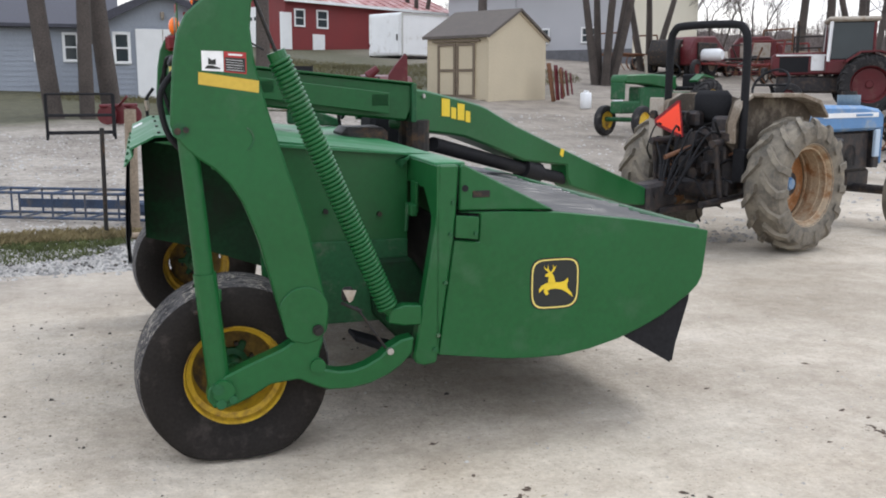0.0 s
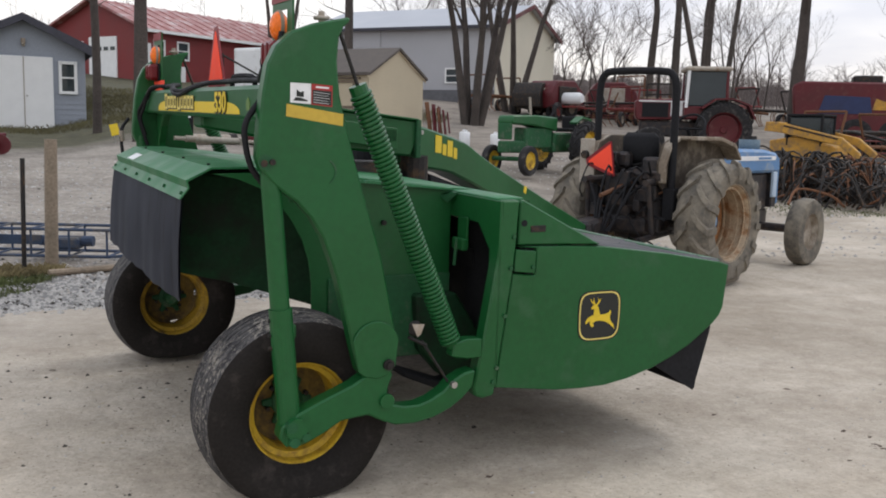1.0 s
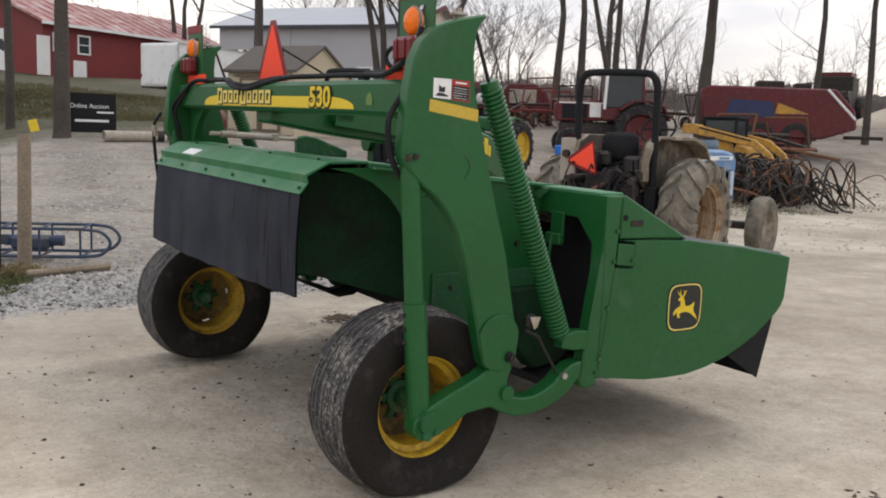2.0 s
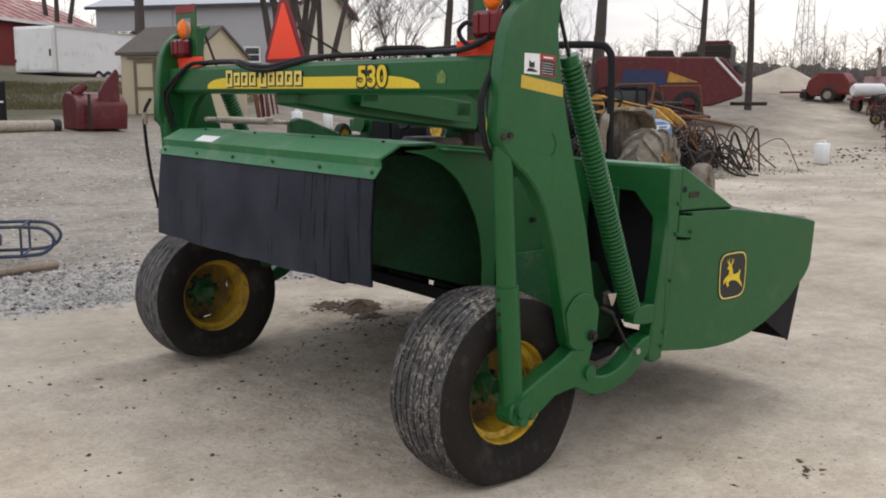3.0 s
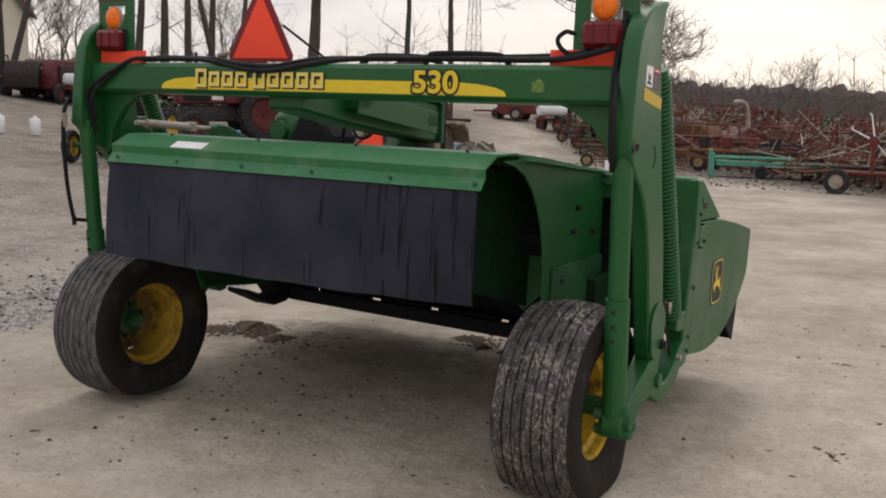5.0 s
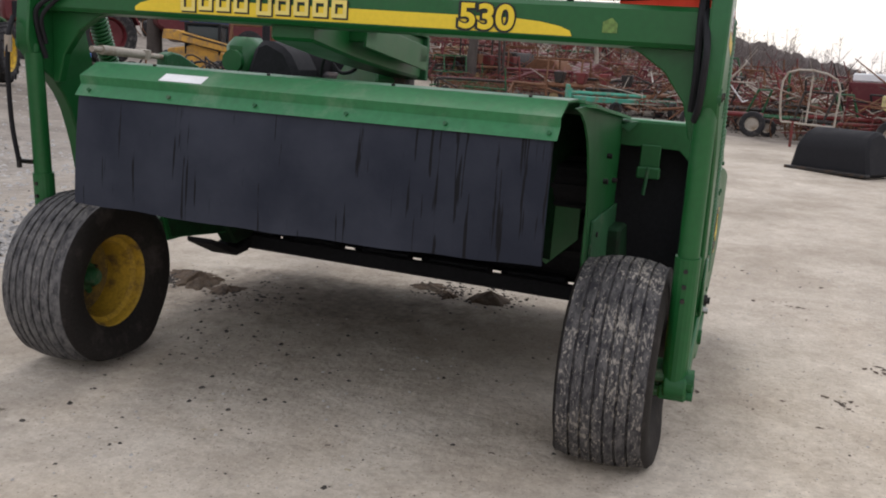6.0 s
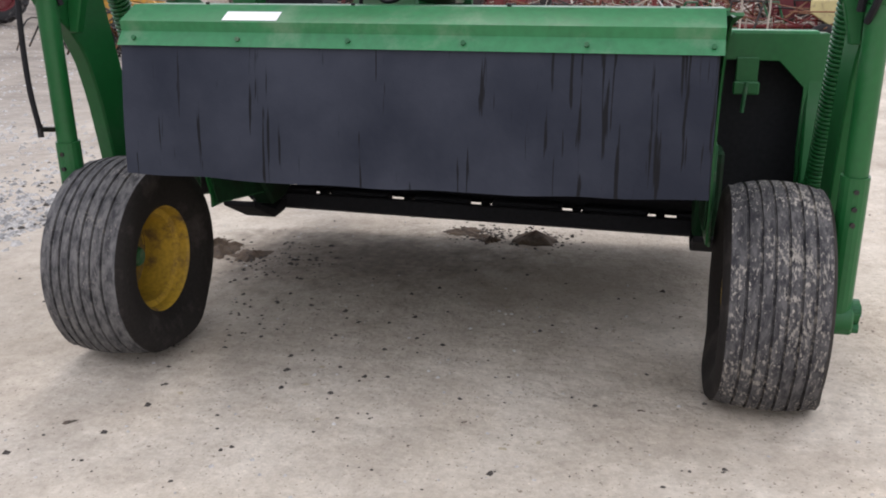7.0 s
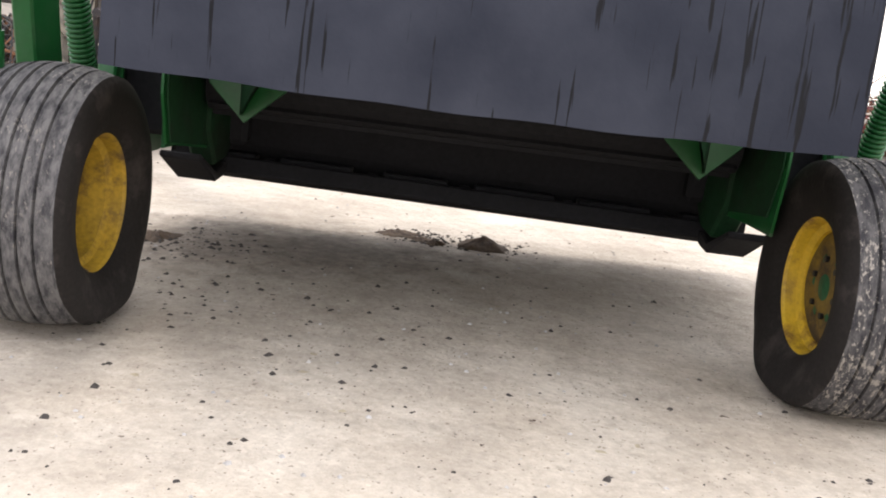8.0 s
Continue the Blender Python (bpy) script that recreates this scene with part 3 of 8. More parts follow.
ARM = [(0.098, 1.797), (0.185, 1.832), (0.265, 1.85), (0.318, 1.862), (0.322, 1.848), (0.296, 1.825), (0.279, 1.79), (0.272, 1.70), (0.284, 1.58), (0.329, 1.404),
       (0.396, 1.182), (0.466, 0.964), (0.526, 0.693), (0.543, 0.602), (0.536, 0.54), (0.505, 0.500), (0.45, 0.487), (0.40, 0.500), (0.376, 0.53), (0.353, 0.615), (0.320, 0.751),
       (0.285, 0.89), (0.262, 0.96), (0.224, 1.059), (0.18, 1.13), (0.126, 1.189), (0.07, 1.228), (0.029, 1.263), (-0.01, 1.31), (-0.024, 1.35), (-0.02, 1.42), (-0.007, 1.57), (0.012, 1.68), (0.043, 1.745)]
TRAIL = [(0.085, 0.272), (0.062, 0.30), (0.07, 0.345), (0.14, 0.39), (0.22, 0.425), (0.355, 0.478), (0.455, 0.537), (0.50, 0.53), (0.522, 0.505), (0.503, 0.455), (0.497, 0.415), (0.525, 0.38),
         (0.578, 0.366), (0.64, 0.365), (0.693, 0.380), (0.75, 0.41), (0.787, 0.446), (0.84, 0.475), (0.895, 0.485), (0.885, 0.415), (0.84, 0.37), (0.786, 0.334), (0.71, 0.304), (0.622, 0.29),
         (0.54, 0.294), (0.486, 0.315), (0.42, 0.350), (0.31, 0.340), (0.24, 0.30), (0.176, 0.272), (0.13, 0.258)]


def coil(p0, p1, r, wire, turns, seg=14, ring=6):
    p0, p1 = Vector(p0), Vector(p1)
    d = (p1 - p0)
    q = d.to_track_quat("Z", "Y")
    n = int(turns * seg)
    pts = [p0 + d * (k / n) + q @ Vector((r * math.cos(2 * math.pi * k / seg), r * math.sin(2 * math.pi * k / seg), 0)) for k in range(n + 1)]
    return sweep(pts, wire, ring)


def mower_side(s):
    """The carrying frame and the end shields on one side: s is -1 on the right, +1 on the left."""
    y = lambda v: s * v
    arm = part("frame_arm", prism(ARM, y(1.41), y(1.345), 0.008), GREEN, mower)
    smooth(arm, 30)
    part("joint_plate", prism(arc(0.445, 0.625, 0.098, 12, 168, 10) + [(0.372, 0.53), (0.40, 0.507), (0.45, 0.494), (0.50, 0.505), (0.53, 0.54)], y(1.41), y(1.42), 0.003), GREEN, arm)
    part("pivot_bolt", join(rod((0.497, y(1.40), 0.548), (0.497, y(1.432), 0.548), 0.022, 12), rod((0.497, y(1.43), 0.548), (0.497, y(1.442), 0.548), 0.014, 6)), DARK_STEEL, arm)
    part("upper_pin", join(rod((0.03, y(1.40), 1.335), (0.03, y(1.422), 1.335), 0.011, 12), rod((0.0, y(1.40), 1.33), (0.0, y(1.418), 1.33), 0.013, 12)), DARK_STEEL, arm, "worn steel pin")
    part("pin_boss", rod((0.008, y(1.40), 1.333), (0.008, y(1.413), 1.333), 0.028, 16), GREEN_DULL, arm)
    part("crown_cap", join(box((0.23, y(1.352), 1.856), (0.05, 0.045, 0.014), 0.004), rod((0.23, y(1.352), 1.84), (0.23, y(1.352), 1.88), 0.012, 10)), GREYWHITE, arm)
    ring = [(x, z) for x, z in arc(0.225, 1.30, 0.05, -60, 60, 8)] + [(x, z) for x, z in arc(0.225, 1.30, 0.044, 60, -60, 8)]
    part("weld_seam", prism(ring, y(1.409), y(1.413)), GREEN_DULL, arm)
    # lift cylinder behind the arm
    top, low = (0.035, y(1.368), 1.30), (0.118, y(1.368), 0.285)
    cyl = part("lift_cylinder", join(rod(top, (0.075, y(1.368), 0.79), 0.037, 18), rod((0.0295, y(1.368), 1.30), (0.033, y(1.368), 1.335), 0.03, 14)), GREEN, mower)
    smooth(cyl)
    part("sleeve", join(rod((0.076, y(1.368), 0.79), low, 0.044, 18), box((0.115, y(1.368), 0.70), (0.04, 0.02, 0.05), 0.004), box((0.118, y(1.368), 0.29), (0.07, 0.10, 0.05), 0.008)), GREEN, cyl)
    for z in (0.745, 0.69, 0.64):
        part("bolt", rod((0.05, y(1.368), z), (0.03, y(1.368), z), 0.008, 8), DARK_STEEL, cyl)
    for dx, dz, rr in ((0.105, 0.345, 0.022), (0.115, 0.285, 0.02), (0.16, 0.30, 0.016)):
        part("lower_pin", rod((dx, y(1.30), dz), (dx, y(1.438), dz), rr, 12), GREEN_DULL, cyl)
    trail = part("wheel_arm", prism(TRAIL, y(1.415), y(1.335), 0.007), GREEN, mower)
    smooth(trail, 30)
    part("boss", rod((0.125, y(1.41), 0.335), (0.125, y(1.435), 0.335), 0.042, 20), GREEN, trail)
    part("boss", rod((0.495, y(1.41), 0.40), (0.495, y(1.428), 0.40), 0.03, 16), GREEN, trail)
    part("spindle", rod((0.19, y(1.36), 0.345), (0.19, y(1.22), 0.345), 0.038, 14), GREEN_DULL, trail)
    part("bolt", rod((0.79, y(1.41), 0.435), (0.79, y(1.43), 0.435), 0.014, 8), STEEL, trail)
    # flotation spring
    p0, p1 = Vector((0.378, y(1.372), 1.592)), Vector((0.795, y(1.372), 0.605))
    d = (p1 - p0).normalized()
    sp = part("flotation_spring", coil(p0, p1, 0.0375, 0.0088, 60, 12, 5), GREEN, mower, "green coil spring")
    smooth(sp, 80)
    part("spring_core", rod(p0 + d * 0.02, p1 - d * 0.02, 0.028, 12), BLACK, sp)
    part("spring_cap", rod(p0 - d * 0.03, p0 + d * 0.015, 0.036, 14), GREEN, sp)
    part("spring_cap", rod(p1 - d * 0.015, p1 + d * 0.05, 0.034, 14, 0.012), GREEN, sp)
    part("spring_rod", rod(p0 - d * 0.02, (0.286, y(1.372), 1.83), 0.0075, 8), DARK_STEEL, sp)
    part("spring_bracket", join(prism([(0.79, 0.545), (0.80, 0.60), (0.86, 0.615), (0.93, 0.61), (0.93, 0.53), (0.86, 0.53)], y(1.40), y(1.34), 0.005)), GREEN, mower)
    # chain and hanging pin by the spring
    part("chain", join(rod((0.60, y(1.38), 0.64), (0.68, y(1.38), 0.60), 0.008, 6), rod((0.66, y(1.38), 0.62), (0.78, y(1.385), 0.44), 0.006, 6), box((0.625, y(1.385), 0.675), (0.05, 0.03, 0.06), 0.012)), DARK_STEEL, mower)
    part("pale_tag", prism([(0.60, 0.70), (0.655, 0.695), (0.64, 0.655), (0.625, 0.645)], y(1.4115), y(1.4105)), GREYWHITE, mower)
    # end of the header: post, plate with an opening, panel
    post = part("end_post", prism([(0.895, 0.40), (0.905, 0.365), (0.945, 0.352), (0.995, 0.36), (1.065, 0.875), (1.075, 0.99), (1.085, 1.183), (1.0, 1.183), (0.99, 0.95), (0.93, 0.58)], y(1.40), y(1.33), 0.008), GREEN, mower)
    smooth(post, 30)
    part("hinge_tab", prism([(1.072, 0.884), (1.172, 0.872), (1.176, 0.966), (1.076, 0.976)], y(1.40), y(1.37), 0.003), GREEN, post)
    for x, z in ((0.985, 0.42), (1.0, 0.48), (1.03, 0.70), (1.05, 0.90), (1.06, 1.03), (1.16, 0.90)):
        part("bolt", rod((x, y(1.395), z), (x, y(1.409), z), 0.009, 8), GREEN_DULL, post)
    # black backing sheet that makes the gaps between post and panels dark
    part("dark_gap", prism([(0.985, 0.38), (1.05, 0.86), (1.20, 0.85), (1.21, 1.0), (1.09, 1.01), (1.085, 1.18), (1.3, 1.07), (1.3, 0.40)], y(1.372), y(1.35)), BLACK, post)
    plate_y = [(-0.86, 1.18), (-1.40, 1.18), (-1.40, 0.40), (-1.33, 0.40), (-1.315, 0.73), (-1.32, 0.97), (-1.22, 1.072), (-0.90, 1.076), (-0.90, 0.62), (-0.86, 0.62)]
    plate = part("end_plate", prism([(-s * a, b) for a, b in plate_y], 0.992, 1.004, 0.002, "x"), GREEN, mower)
    # added black block, stands for the shade seen through the opening
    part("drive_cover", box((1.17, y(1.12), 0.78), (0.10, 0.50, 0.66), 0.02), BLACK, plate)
    part("latch", join(box((0.985, y(1.10), 1.02), (0.012, 0.085, 0.13), 0.003), box((0.97, y(1.10), 0.965), (0.03, 0.10, 0.05), 0.005)), GREEN, plate)
    part("latch_pin", rod((0.955, y(1.10), 0.99), (0.95, y(1.09), 0.87), 0.008, 8), GREEN_DULL, plate)
    panel_out = [(1.006, 0.39), (1.071, 0.873), (1.180, 0.861), (1.184, 0.977), (1.090, 0.987), (1.30, 0.983), (1.53, 0.972), (1.90, 0.925), (2.215, 0.873), (2.276, 0.858), (2.266, 0.74), (2.258, 0.652), (2.238, 0.612),
                 (2.20, 0.575), (2.065, 0.484), (1.955, 0.432), (1.845, 0.391), (1.71, 0.357), (1.574, 0.338), (1.44, 0.338), (1.31, 0.346)]
    panel = part("side_panel", prism(panel_out, y(1.39), y(1.352), 0.009), GREEN, mower)
    smooth(panel, 30)
    tri = part("upper_panel", prism([(1.091, 0.994), (1.093, 1.175), (1.11, 1.183), (1.515, 0.982), (1.30, 0.990)], y(1.39), y(1.356), 0.006), GREEN, mower)
    part("label_plate", box((1.185, y(1.391), 1.06), (0.075, 0.006, 0.028), 0.002), DARK_STEEL, tri)
    # black plug that stands for the dark inside of a hole
    part("hole", rod((1.115, y(1.36), 1.085), (1.115, y(1.393), 1.085), 0.014, 12), BLACK, tri)
    # badge: plain dark shield with a pale rim and one leaping curve
    cx, cz = 1.527, 0.663
    def shield(k):
        pts = []
        for i in range(32):
            a = 2 * math.pi * i / 32
            c, q = math.cos(a), math.sin(a)
            u = abs(c) ** 0.42 * (1 if c > 0 else -1) * 0.115 * (1 - 0.06 * (q < 0) * abs(q))
            v = abs(q) ** 0.42 * (1 if q > 0 else -1) * 0.113
            pts.append((cx + k * u, cz + k * v))
        return pts
    badge = part("badge", prism(shield(1.0), y(1.389), y(1.3925)), DECAL_DARK, panel, "dark shield badge with a yellow rim")
    rimm = bmesh.new()
    so, si = shield(0.955), shield(0.90)
    va = [rimm.verts.new((p[0], y(1.3935), p[1])) for p in so]
    vb = [rimm.verts.new((p[0], y(1.3935), p[1])) for p in si]
    for i in range(32):
        j = (i + 1) % 32
        rimm.faces.new((va[i], va[j], vb[j], vb[i]))
    part("badge_rim", rimm, LETTER, badge)
    f = lambda pts: prism([(cx + u, cz + v) for u, v in pts], y(1.3925), y(1.394))
    part("badge_mark", join(f([(-0.075, -0.022), (-0.062, -0.006), (-0.040, 0.004), (-0.012, 0.006), (0.024, 0.004), (0.048, 0.010), (0.058, 0.022), (0.062, 0.010), (0.056, -0.006), (0.060, -0.024), (0.078, -0.046), (0.086, -0.066), (0.074, -0.056), (0.050, -0.038), (0.030, -0.028), (0.0, -0.022), (-0.022, -0.024), (-0.036, -0.030), (-0.028, -0.044), (-0.040, -0.050), (-0.052, -0.034), (-0.048, -0.020), (-0.062, -0.026), (-0.072, -0.036)]),
                              f([(-0.034, 0.002), (-0.030, 0.030), (-0.046, 0.032), (-0.048, 0.040), (-0.032, 0.050), (-0.018, 0.050), (-0.008, 0.036), (0.002, 0.004)]),
                              f([(-0.030, 0.048), (-0.050, 0.066), (-0.054, 0.082), (-0.046, 0.068), (-0.038, 0.064), (-0.036, 0.084), (-0.032, 0.064), (-0.022, 0.050)]),
                              f([(-0.022, 0.050), (-0.010, 0.066), (-0.014, 0.084), (-0.006, 0.070), (0.004, 0.078), (-0.004, 0.060), (-0.014, 0.048)])), DECAL_YELLOW, badge)
    part("side_curtain", prism([(2.215, 0.60), (2.208, 0.535), (2.128, 0.248), (1.88, 0.395), (1.95, 0.55)], y(1.365), y(1.355)), BLACK, mower, "black rubber side curtain")
    # conditioner housing: side sheet, forming shield, skid
    sheet = [(-0.08, 1.262), (0.02, 1.242), (0.11, 1.205), (0.19, 1.145), (0.245, 1.075), (0.295, 0.985), (0.322, 0.90), (0.336, 0.80), (0.338, 0.66), (0.40, 0.50) if s > 0 else (0.38, 0.46), (0.99, 0.44), (0.99, 1.19), (0.5, 1.232), (0.12, 1.266)]
    sh = part("housing_side", prism(sheet, y(0.965), y(0.957)), GREEN, mower)
    part("deck_lip", prism([(0.10, 1.272), (0.55, 1.236), (0.56, 1.224), (0.57, 1.236), (0.985, 1.199), (0.985, 1.191), (0.5, 1.228), (0.10, 1.262)], y(1.0), y(0.94)), GREEN_PALE, sh)
    part("lower_plate", box((0.70, y(0.972), 0.66 if s > 0 else 0.63), (0.58, 0.012, 0.35 if s > 0 else 0.37), 0.003), GREEN_DULL, sh)
    # added dark sheet that carries the shade on the inner face
    part("inner_liner", prism([(0.36, 0.84), (0.36, 0.66), (0.42, 0.505), (0.98, 0.45), (0.98, 0.84)], y(0.9545), y(0.9485)), GREEN_SHADED, sh, "dark green liner added for the housing shade")
    for x, z in ((0.62, 0.95), (0.66, 1.05), (0.86, 0.93), (0.5, 0.75), (0.9, 0.72), (0.55, 0.5)):
        part("bolt", rod((x, y(0.96), z), (x, y(0.985), z), 0.011, 8), DARK_STEEL, sh)
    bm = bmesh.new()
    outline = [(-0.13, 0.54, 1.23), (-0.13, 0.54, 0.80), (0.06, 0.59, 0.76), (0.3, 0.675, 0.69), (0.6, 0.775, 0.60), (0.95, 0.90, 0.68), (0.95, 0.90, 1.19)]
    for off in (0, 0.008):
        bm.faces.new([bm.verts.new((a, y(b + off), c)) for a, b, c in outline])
    part("forming_shield", bm, GREEN_SHADED, mower, "grimy green forming shield with shade painted in")
    part("skid_bracket", join(prism([(0.80, 0.72), (0.82, 0.47), (0.95, 0.33), (1.10, 0.345), (1.2, 0.42), (1.0, 0.72)], y(0.935), y(1.03), 0.012)), GREEN_SHADED, mower).location.z = 0.05 if s > 0 else 0.012
    part("skid_shoe", prism([(0.72, 0.375), (0.95, 0.275), (1.06, 0.285), (1.13, 0.33), (1.05, 0.34), (0.95, 0.315), (0.72, 0.40)], y(0.93), y(1.08), 0.006), BLACK, mower).location.z = 0.045 if s > 0 else 0.008
    part("shield_tip", prism([(y(0.63), 0.92), (y(0.63), 0.70), (y(0.765), 0.580), (y(0.89), 0.70), (y(0.89), 0.92)], 0.595, 0.605, 0.002, "x"), GREEN, mower)
    # lamps
    lamp = new("warning_lamp")
    lamp.parent = mower
    a0, a1, x0 = 1.125, 1.365, 0.115
    frame_bm = join(*[prism([(y(p), z) for p, z in q], x0, x0 + 0.008, 0, "x") for q in (
        [(a0, 1.60), (a0, 1.955), (1.185, 1.955), (1.185, 1.60)], [(1.305, 1.60), (1.305, 1.955), (a1, 1.955), (a1, 1.60)],
        [(1.185, 1.885), (1.185, 1.955), (1.305, 1.955), (1.305, 1.885)], [(1.185, 1.60), (1.185, 1.69), (1.305, 1.69), (1.305, 1.60)])])
    part("lamp_bracket", frame_bm, GREEN, lamp)
    part("top_reflector", prism([(y(a0), 1.912), (y(a1), 1.912), (y(a1), 1.957), (y(a0), 1.957)], x0 - 0.004, x0 - 0.001, 0, "x"), RED_BORDER, lamp)
    part("orange_strip", prism([(y(1.04), 1.616), (y(1.365), 1.616), (y(1.365), 1.672), (y(1.04), 1.672)], x0 - 0.006, x0 - 0.002, 0, "x"), ORANGE, lamp, "fluorescent orange strip")
    tail = part("tail_lamp", box((x0 - 0.034, y(1.25), 1.722), (0.062, 0.15, 0.095), 0.016), LENS_RED, lamp, "dark red tail lamp")
    part("lamp_housing", box((x0 - 0.006, y(1.25), 1.722), (0.012, 0.16, 0.105), 0.004), BLACK, tail)
    for q in (-1, 1):
        part("lens_rib", box((x0 - 0.0665, y(1.25) + q * 0.028, 1.722), (0.006, 0.004, 0.078), 0.001), LENS_RED, tail)
    dome = bmesh.new()
    bmesh.ops.create_uvsphere(dome, u_segments=24, v_segments=14, radius=1.0, matrix=Matrix.Translation((x0 - 0.012, y(1.245), 1.825)) @ Matrix.Diagonal((0.034, 0.047, 0.054, 1)))
    amber = smooth(part("beacon", dome, LENS_AMBER, lamp, "amber flashing beacon"), 60)
    part("beacon_rim", moved(lathe([(0.040, -0.006), (0.052, -0.006), (0.052, 0.006), (0.040, 0.006)], 24), Matrix.Translation((x0 - 0.012, y(1.245), 1.825)) @ Matrix.Diagonal((1, 1, 1.12, 1)) @ Matrix.Rotation(radians(90), 4, "Z")), GREYWHITE, amber)


for s in (-1, 1):
    mower_side(s)
    mower_wheel(s)

# crossing parts
tear = bmesh.new()
tv = [tear.verts.new(p) for p in ((0.99, -0.93, 1.188), (0.985, -1.04, 1.184), (0.955, -1.0, 1.135), (0.93, -0.955, 1.165), (0.95, -0.99, 1.172))]
tear.faces.new((tv[0], tv[1], tv[4]))
tear.faces.new((tv[1], tv[2], tv[4]))
tear.faces.new((tv[2], tv[3], tv[4]))
tear.faces.new((tv[3], tv[0], tv[4]))
bmesh.ops.solidify(tear, geom=tear.faces[:], thickness=0.004)
part("bent_corner", tear, GREEN_PALE, mower, "torn pale green sheet corner")
beam = part("main_beam", prism([(0.05, 1.478), (0.05, 1.61), (0.20, 1.625), (0.20, 1.47)], -1.355, 1.355, 0.014), GREEN, mower)
smooth(beam, 30)
for s in (-1, 1):
    part("gusset", prism([(s * 1.345, 1.48), (s * 1.06, 1.48), (s * 1.12, 1.46), (s * 1.21, 1.40), (s * 1.285, 1.30), (s * 1.315, 1.18), (s * 1.345, 1.18)], 0.12, 0.165, 0.004, "x"), GREEN, beam)
stripe = [(0.87, 1.497), (0.87, 1.512), (0.845, 1.528), (0.79, 1.542), (0.70, 1.55), (-0.69, 1.547), (-0.785, 1.540), (-0.855, 1.528), (-0.89, 1.515), (-0.898, 1.497)]
part("yellow_stripe", prism(stripe, 0.0475, 0.049, 0, "x"), DECAL_YELLOW, beam, "yellow decal stripe")
# brand lettering as plain blocks
def hollow(a0, a1, z0, z1, stroke, d0, d1):
    """A plain hollow block in the (y, z) plane."""
    return join(*[prism(q, d0, d1, 0, "x") for q in ([(a0, z0), (a0, z1), (a0 + stroke, z1), (a0 + stroke, z0)], [(a1 - stroke, z0), (a1 - stroke, z1), (a1, z1), (a1, z0)],
                                                     [(a0 + stroke, z1 - stroke), (a0 + stroke, z1), (a1 - stroke, z1), (a1 - stroke, z1 - stroke)], [(a0 + stroke, z0), (a0 + stroke, z0 + stroke), (a1 - stroke, z0 + stroke), (a1 - stroke, z0)])])


for k in range(9):
    c = 0.622 - 0.0785 * k - (0.022 if k > 3 else 0.0)
    z0, z1, w = (1.506, 1.588, 0.0325) if k in (0, 4) else (1.512, 1.576, 0.0305)
    q = part("letter_block", hollow(c - w - 0.006, c + w - 0.004, z0 - 0.006, z1 - 0.003, 0.0185, 0.0445, 0.047), DECAL_DARK, beam)
    part("letter_face", hollow(c - w, c + w, z0, z1, 0.0145, 0.0425, 0.044), LETTER, q)


def text_mesh(body, size, name, material, parent, m, depth=0.001, offset=0.0, stretch=1.0):
    cu = bpy.data.curves.new(name, "FONT")
    cu.body, cu.size, cu.extrude, cu.offset = body, size, depth, offset
    ob = new("tmp", cu)
    me = bpy.data.meshes.new_from_object(ob.evaluated_get(bpy.context.evaluated_depsgraph_get()))
    bpy.data.objects.remove(ob)
    me.transform(m @ Matrix.Diagonal((stretch, 1, 1, 1)))
    me.materials.clear()
    me.materials.append(material)
    o = new(name, me)
    o.parent = parent
    return o


REAR = Matrix(((0, 0, -1, 0), (-1, 0, 0, 0), (0, 1, 0, 0), (0, 0, 0, 1)))
bpy.context.view_layer.update()
text_mesh("530", 0.118, "number_outline", DECAL_DARK, beam, Matrix.Translation((0.0455, -0.487, 1.505)) @ REAR, 0.0008, 0.010, 1.16)
text_mesh("530", 0.118, "number", DECAL_YELLOW, beam, Matrix.Translation((0.0425, -0.490, 1.506)) @ REAR, 0.0008, 0.003, 1.16)
part("small_label", prism([(-1.0, 1.515), (-1.05, 1.515), (-1.05, 1.545), (-1.03, 1.565), (-1.0, 1.55)], 0.047, 0.049, 0, "x"), mat("faded_decal", (0.12, 0.2, 0.05), 0.5, vary=0.3, scale=60, bump=0), beam)
part("beam_handle", sweep(curve_points([(0.12, -0.50, 1.60), (0.12, -0.515, 1.645), (0.12, -0.56, 1.66), (0.12, -0.80, 1.655), (0.12, -0.85, 1.64), (0.12, -0.88, 1.60)], 5), 0.011, 8), BLACK, beam, "black tube handle")

# arm labels on the right side
arm_labels = new("safety_label")
arm_labels.parent = mower
part("pictogram", prism([(0.095, 1.548), (0.095, 1.618), (0.172, 1.617), (0.172, 1.544)], -1.4115, -1.4105), WHITE_DECAL, arm_labels, "white pictogram label")
part("pictogram_mark", join(prism([(0.105, 1.555), (0.115, 1.567), (0.135, 1.566), (0.16, 1.557), (0.16, 1.553)], -1.4122, -1.4116), prism([(0.118, 1.57), (0.118, 1.595), (0.132, 1.585), (0.145, 1.59), (0.145, 1.568)], -1.4122, -1.4116)), DECAL_DARK, arm_labels)
part("warning_text", prism([(0.174, 1.543), (0.174, 1.617), (0.254, 1.613), (0.254, 1.536)], -1.4115, -1.4105), RED_DECAL, arm_labels, "dark red warning label")
for k in range(5):
    part("text_bar", prism([(0.182, 1.551 + 0.009 * k), (0.246, 1.546 + 0.009 * k), (0.240 - 0.006 * (k % 2), 1.5478 + 0.009 * k), (0.182, 1.5525 + 0.009 * k)], -1.4122, -1.4116), WHITE_DECAL, arm_labels)
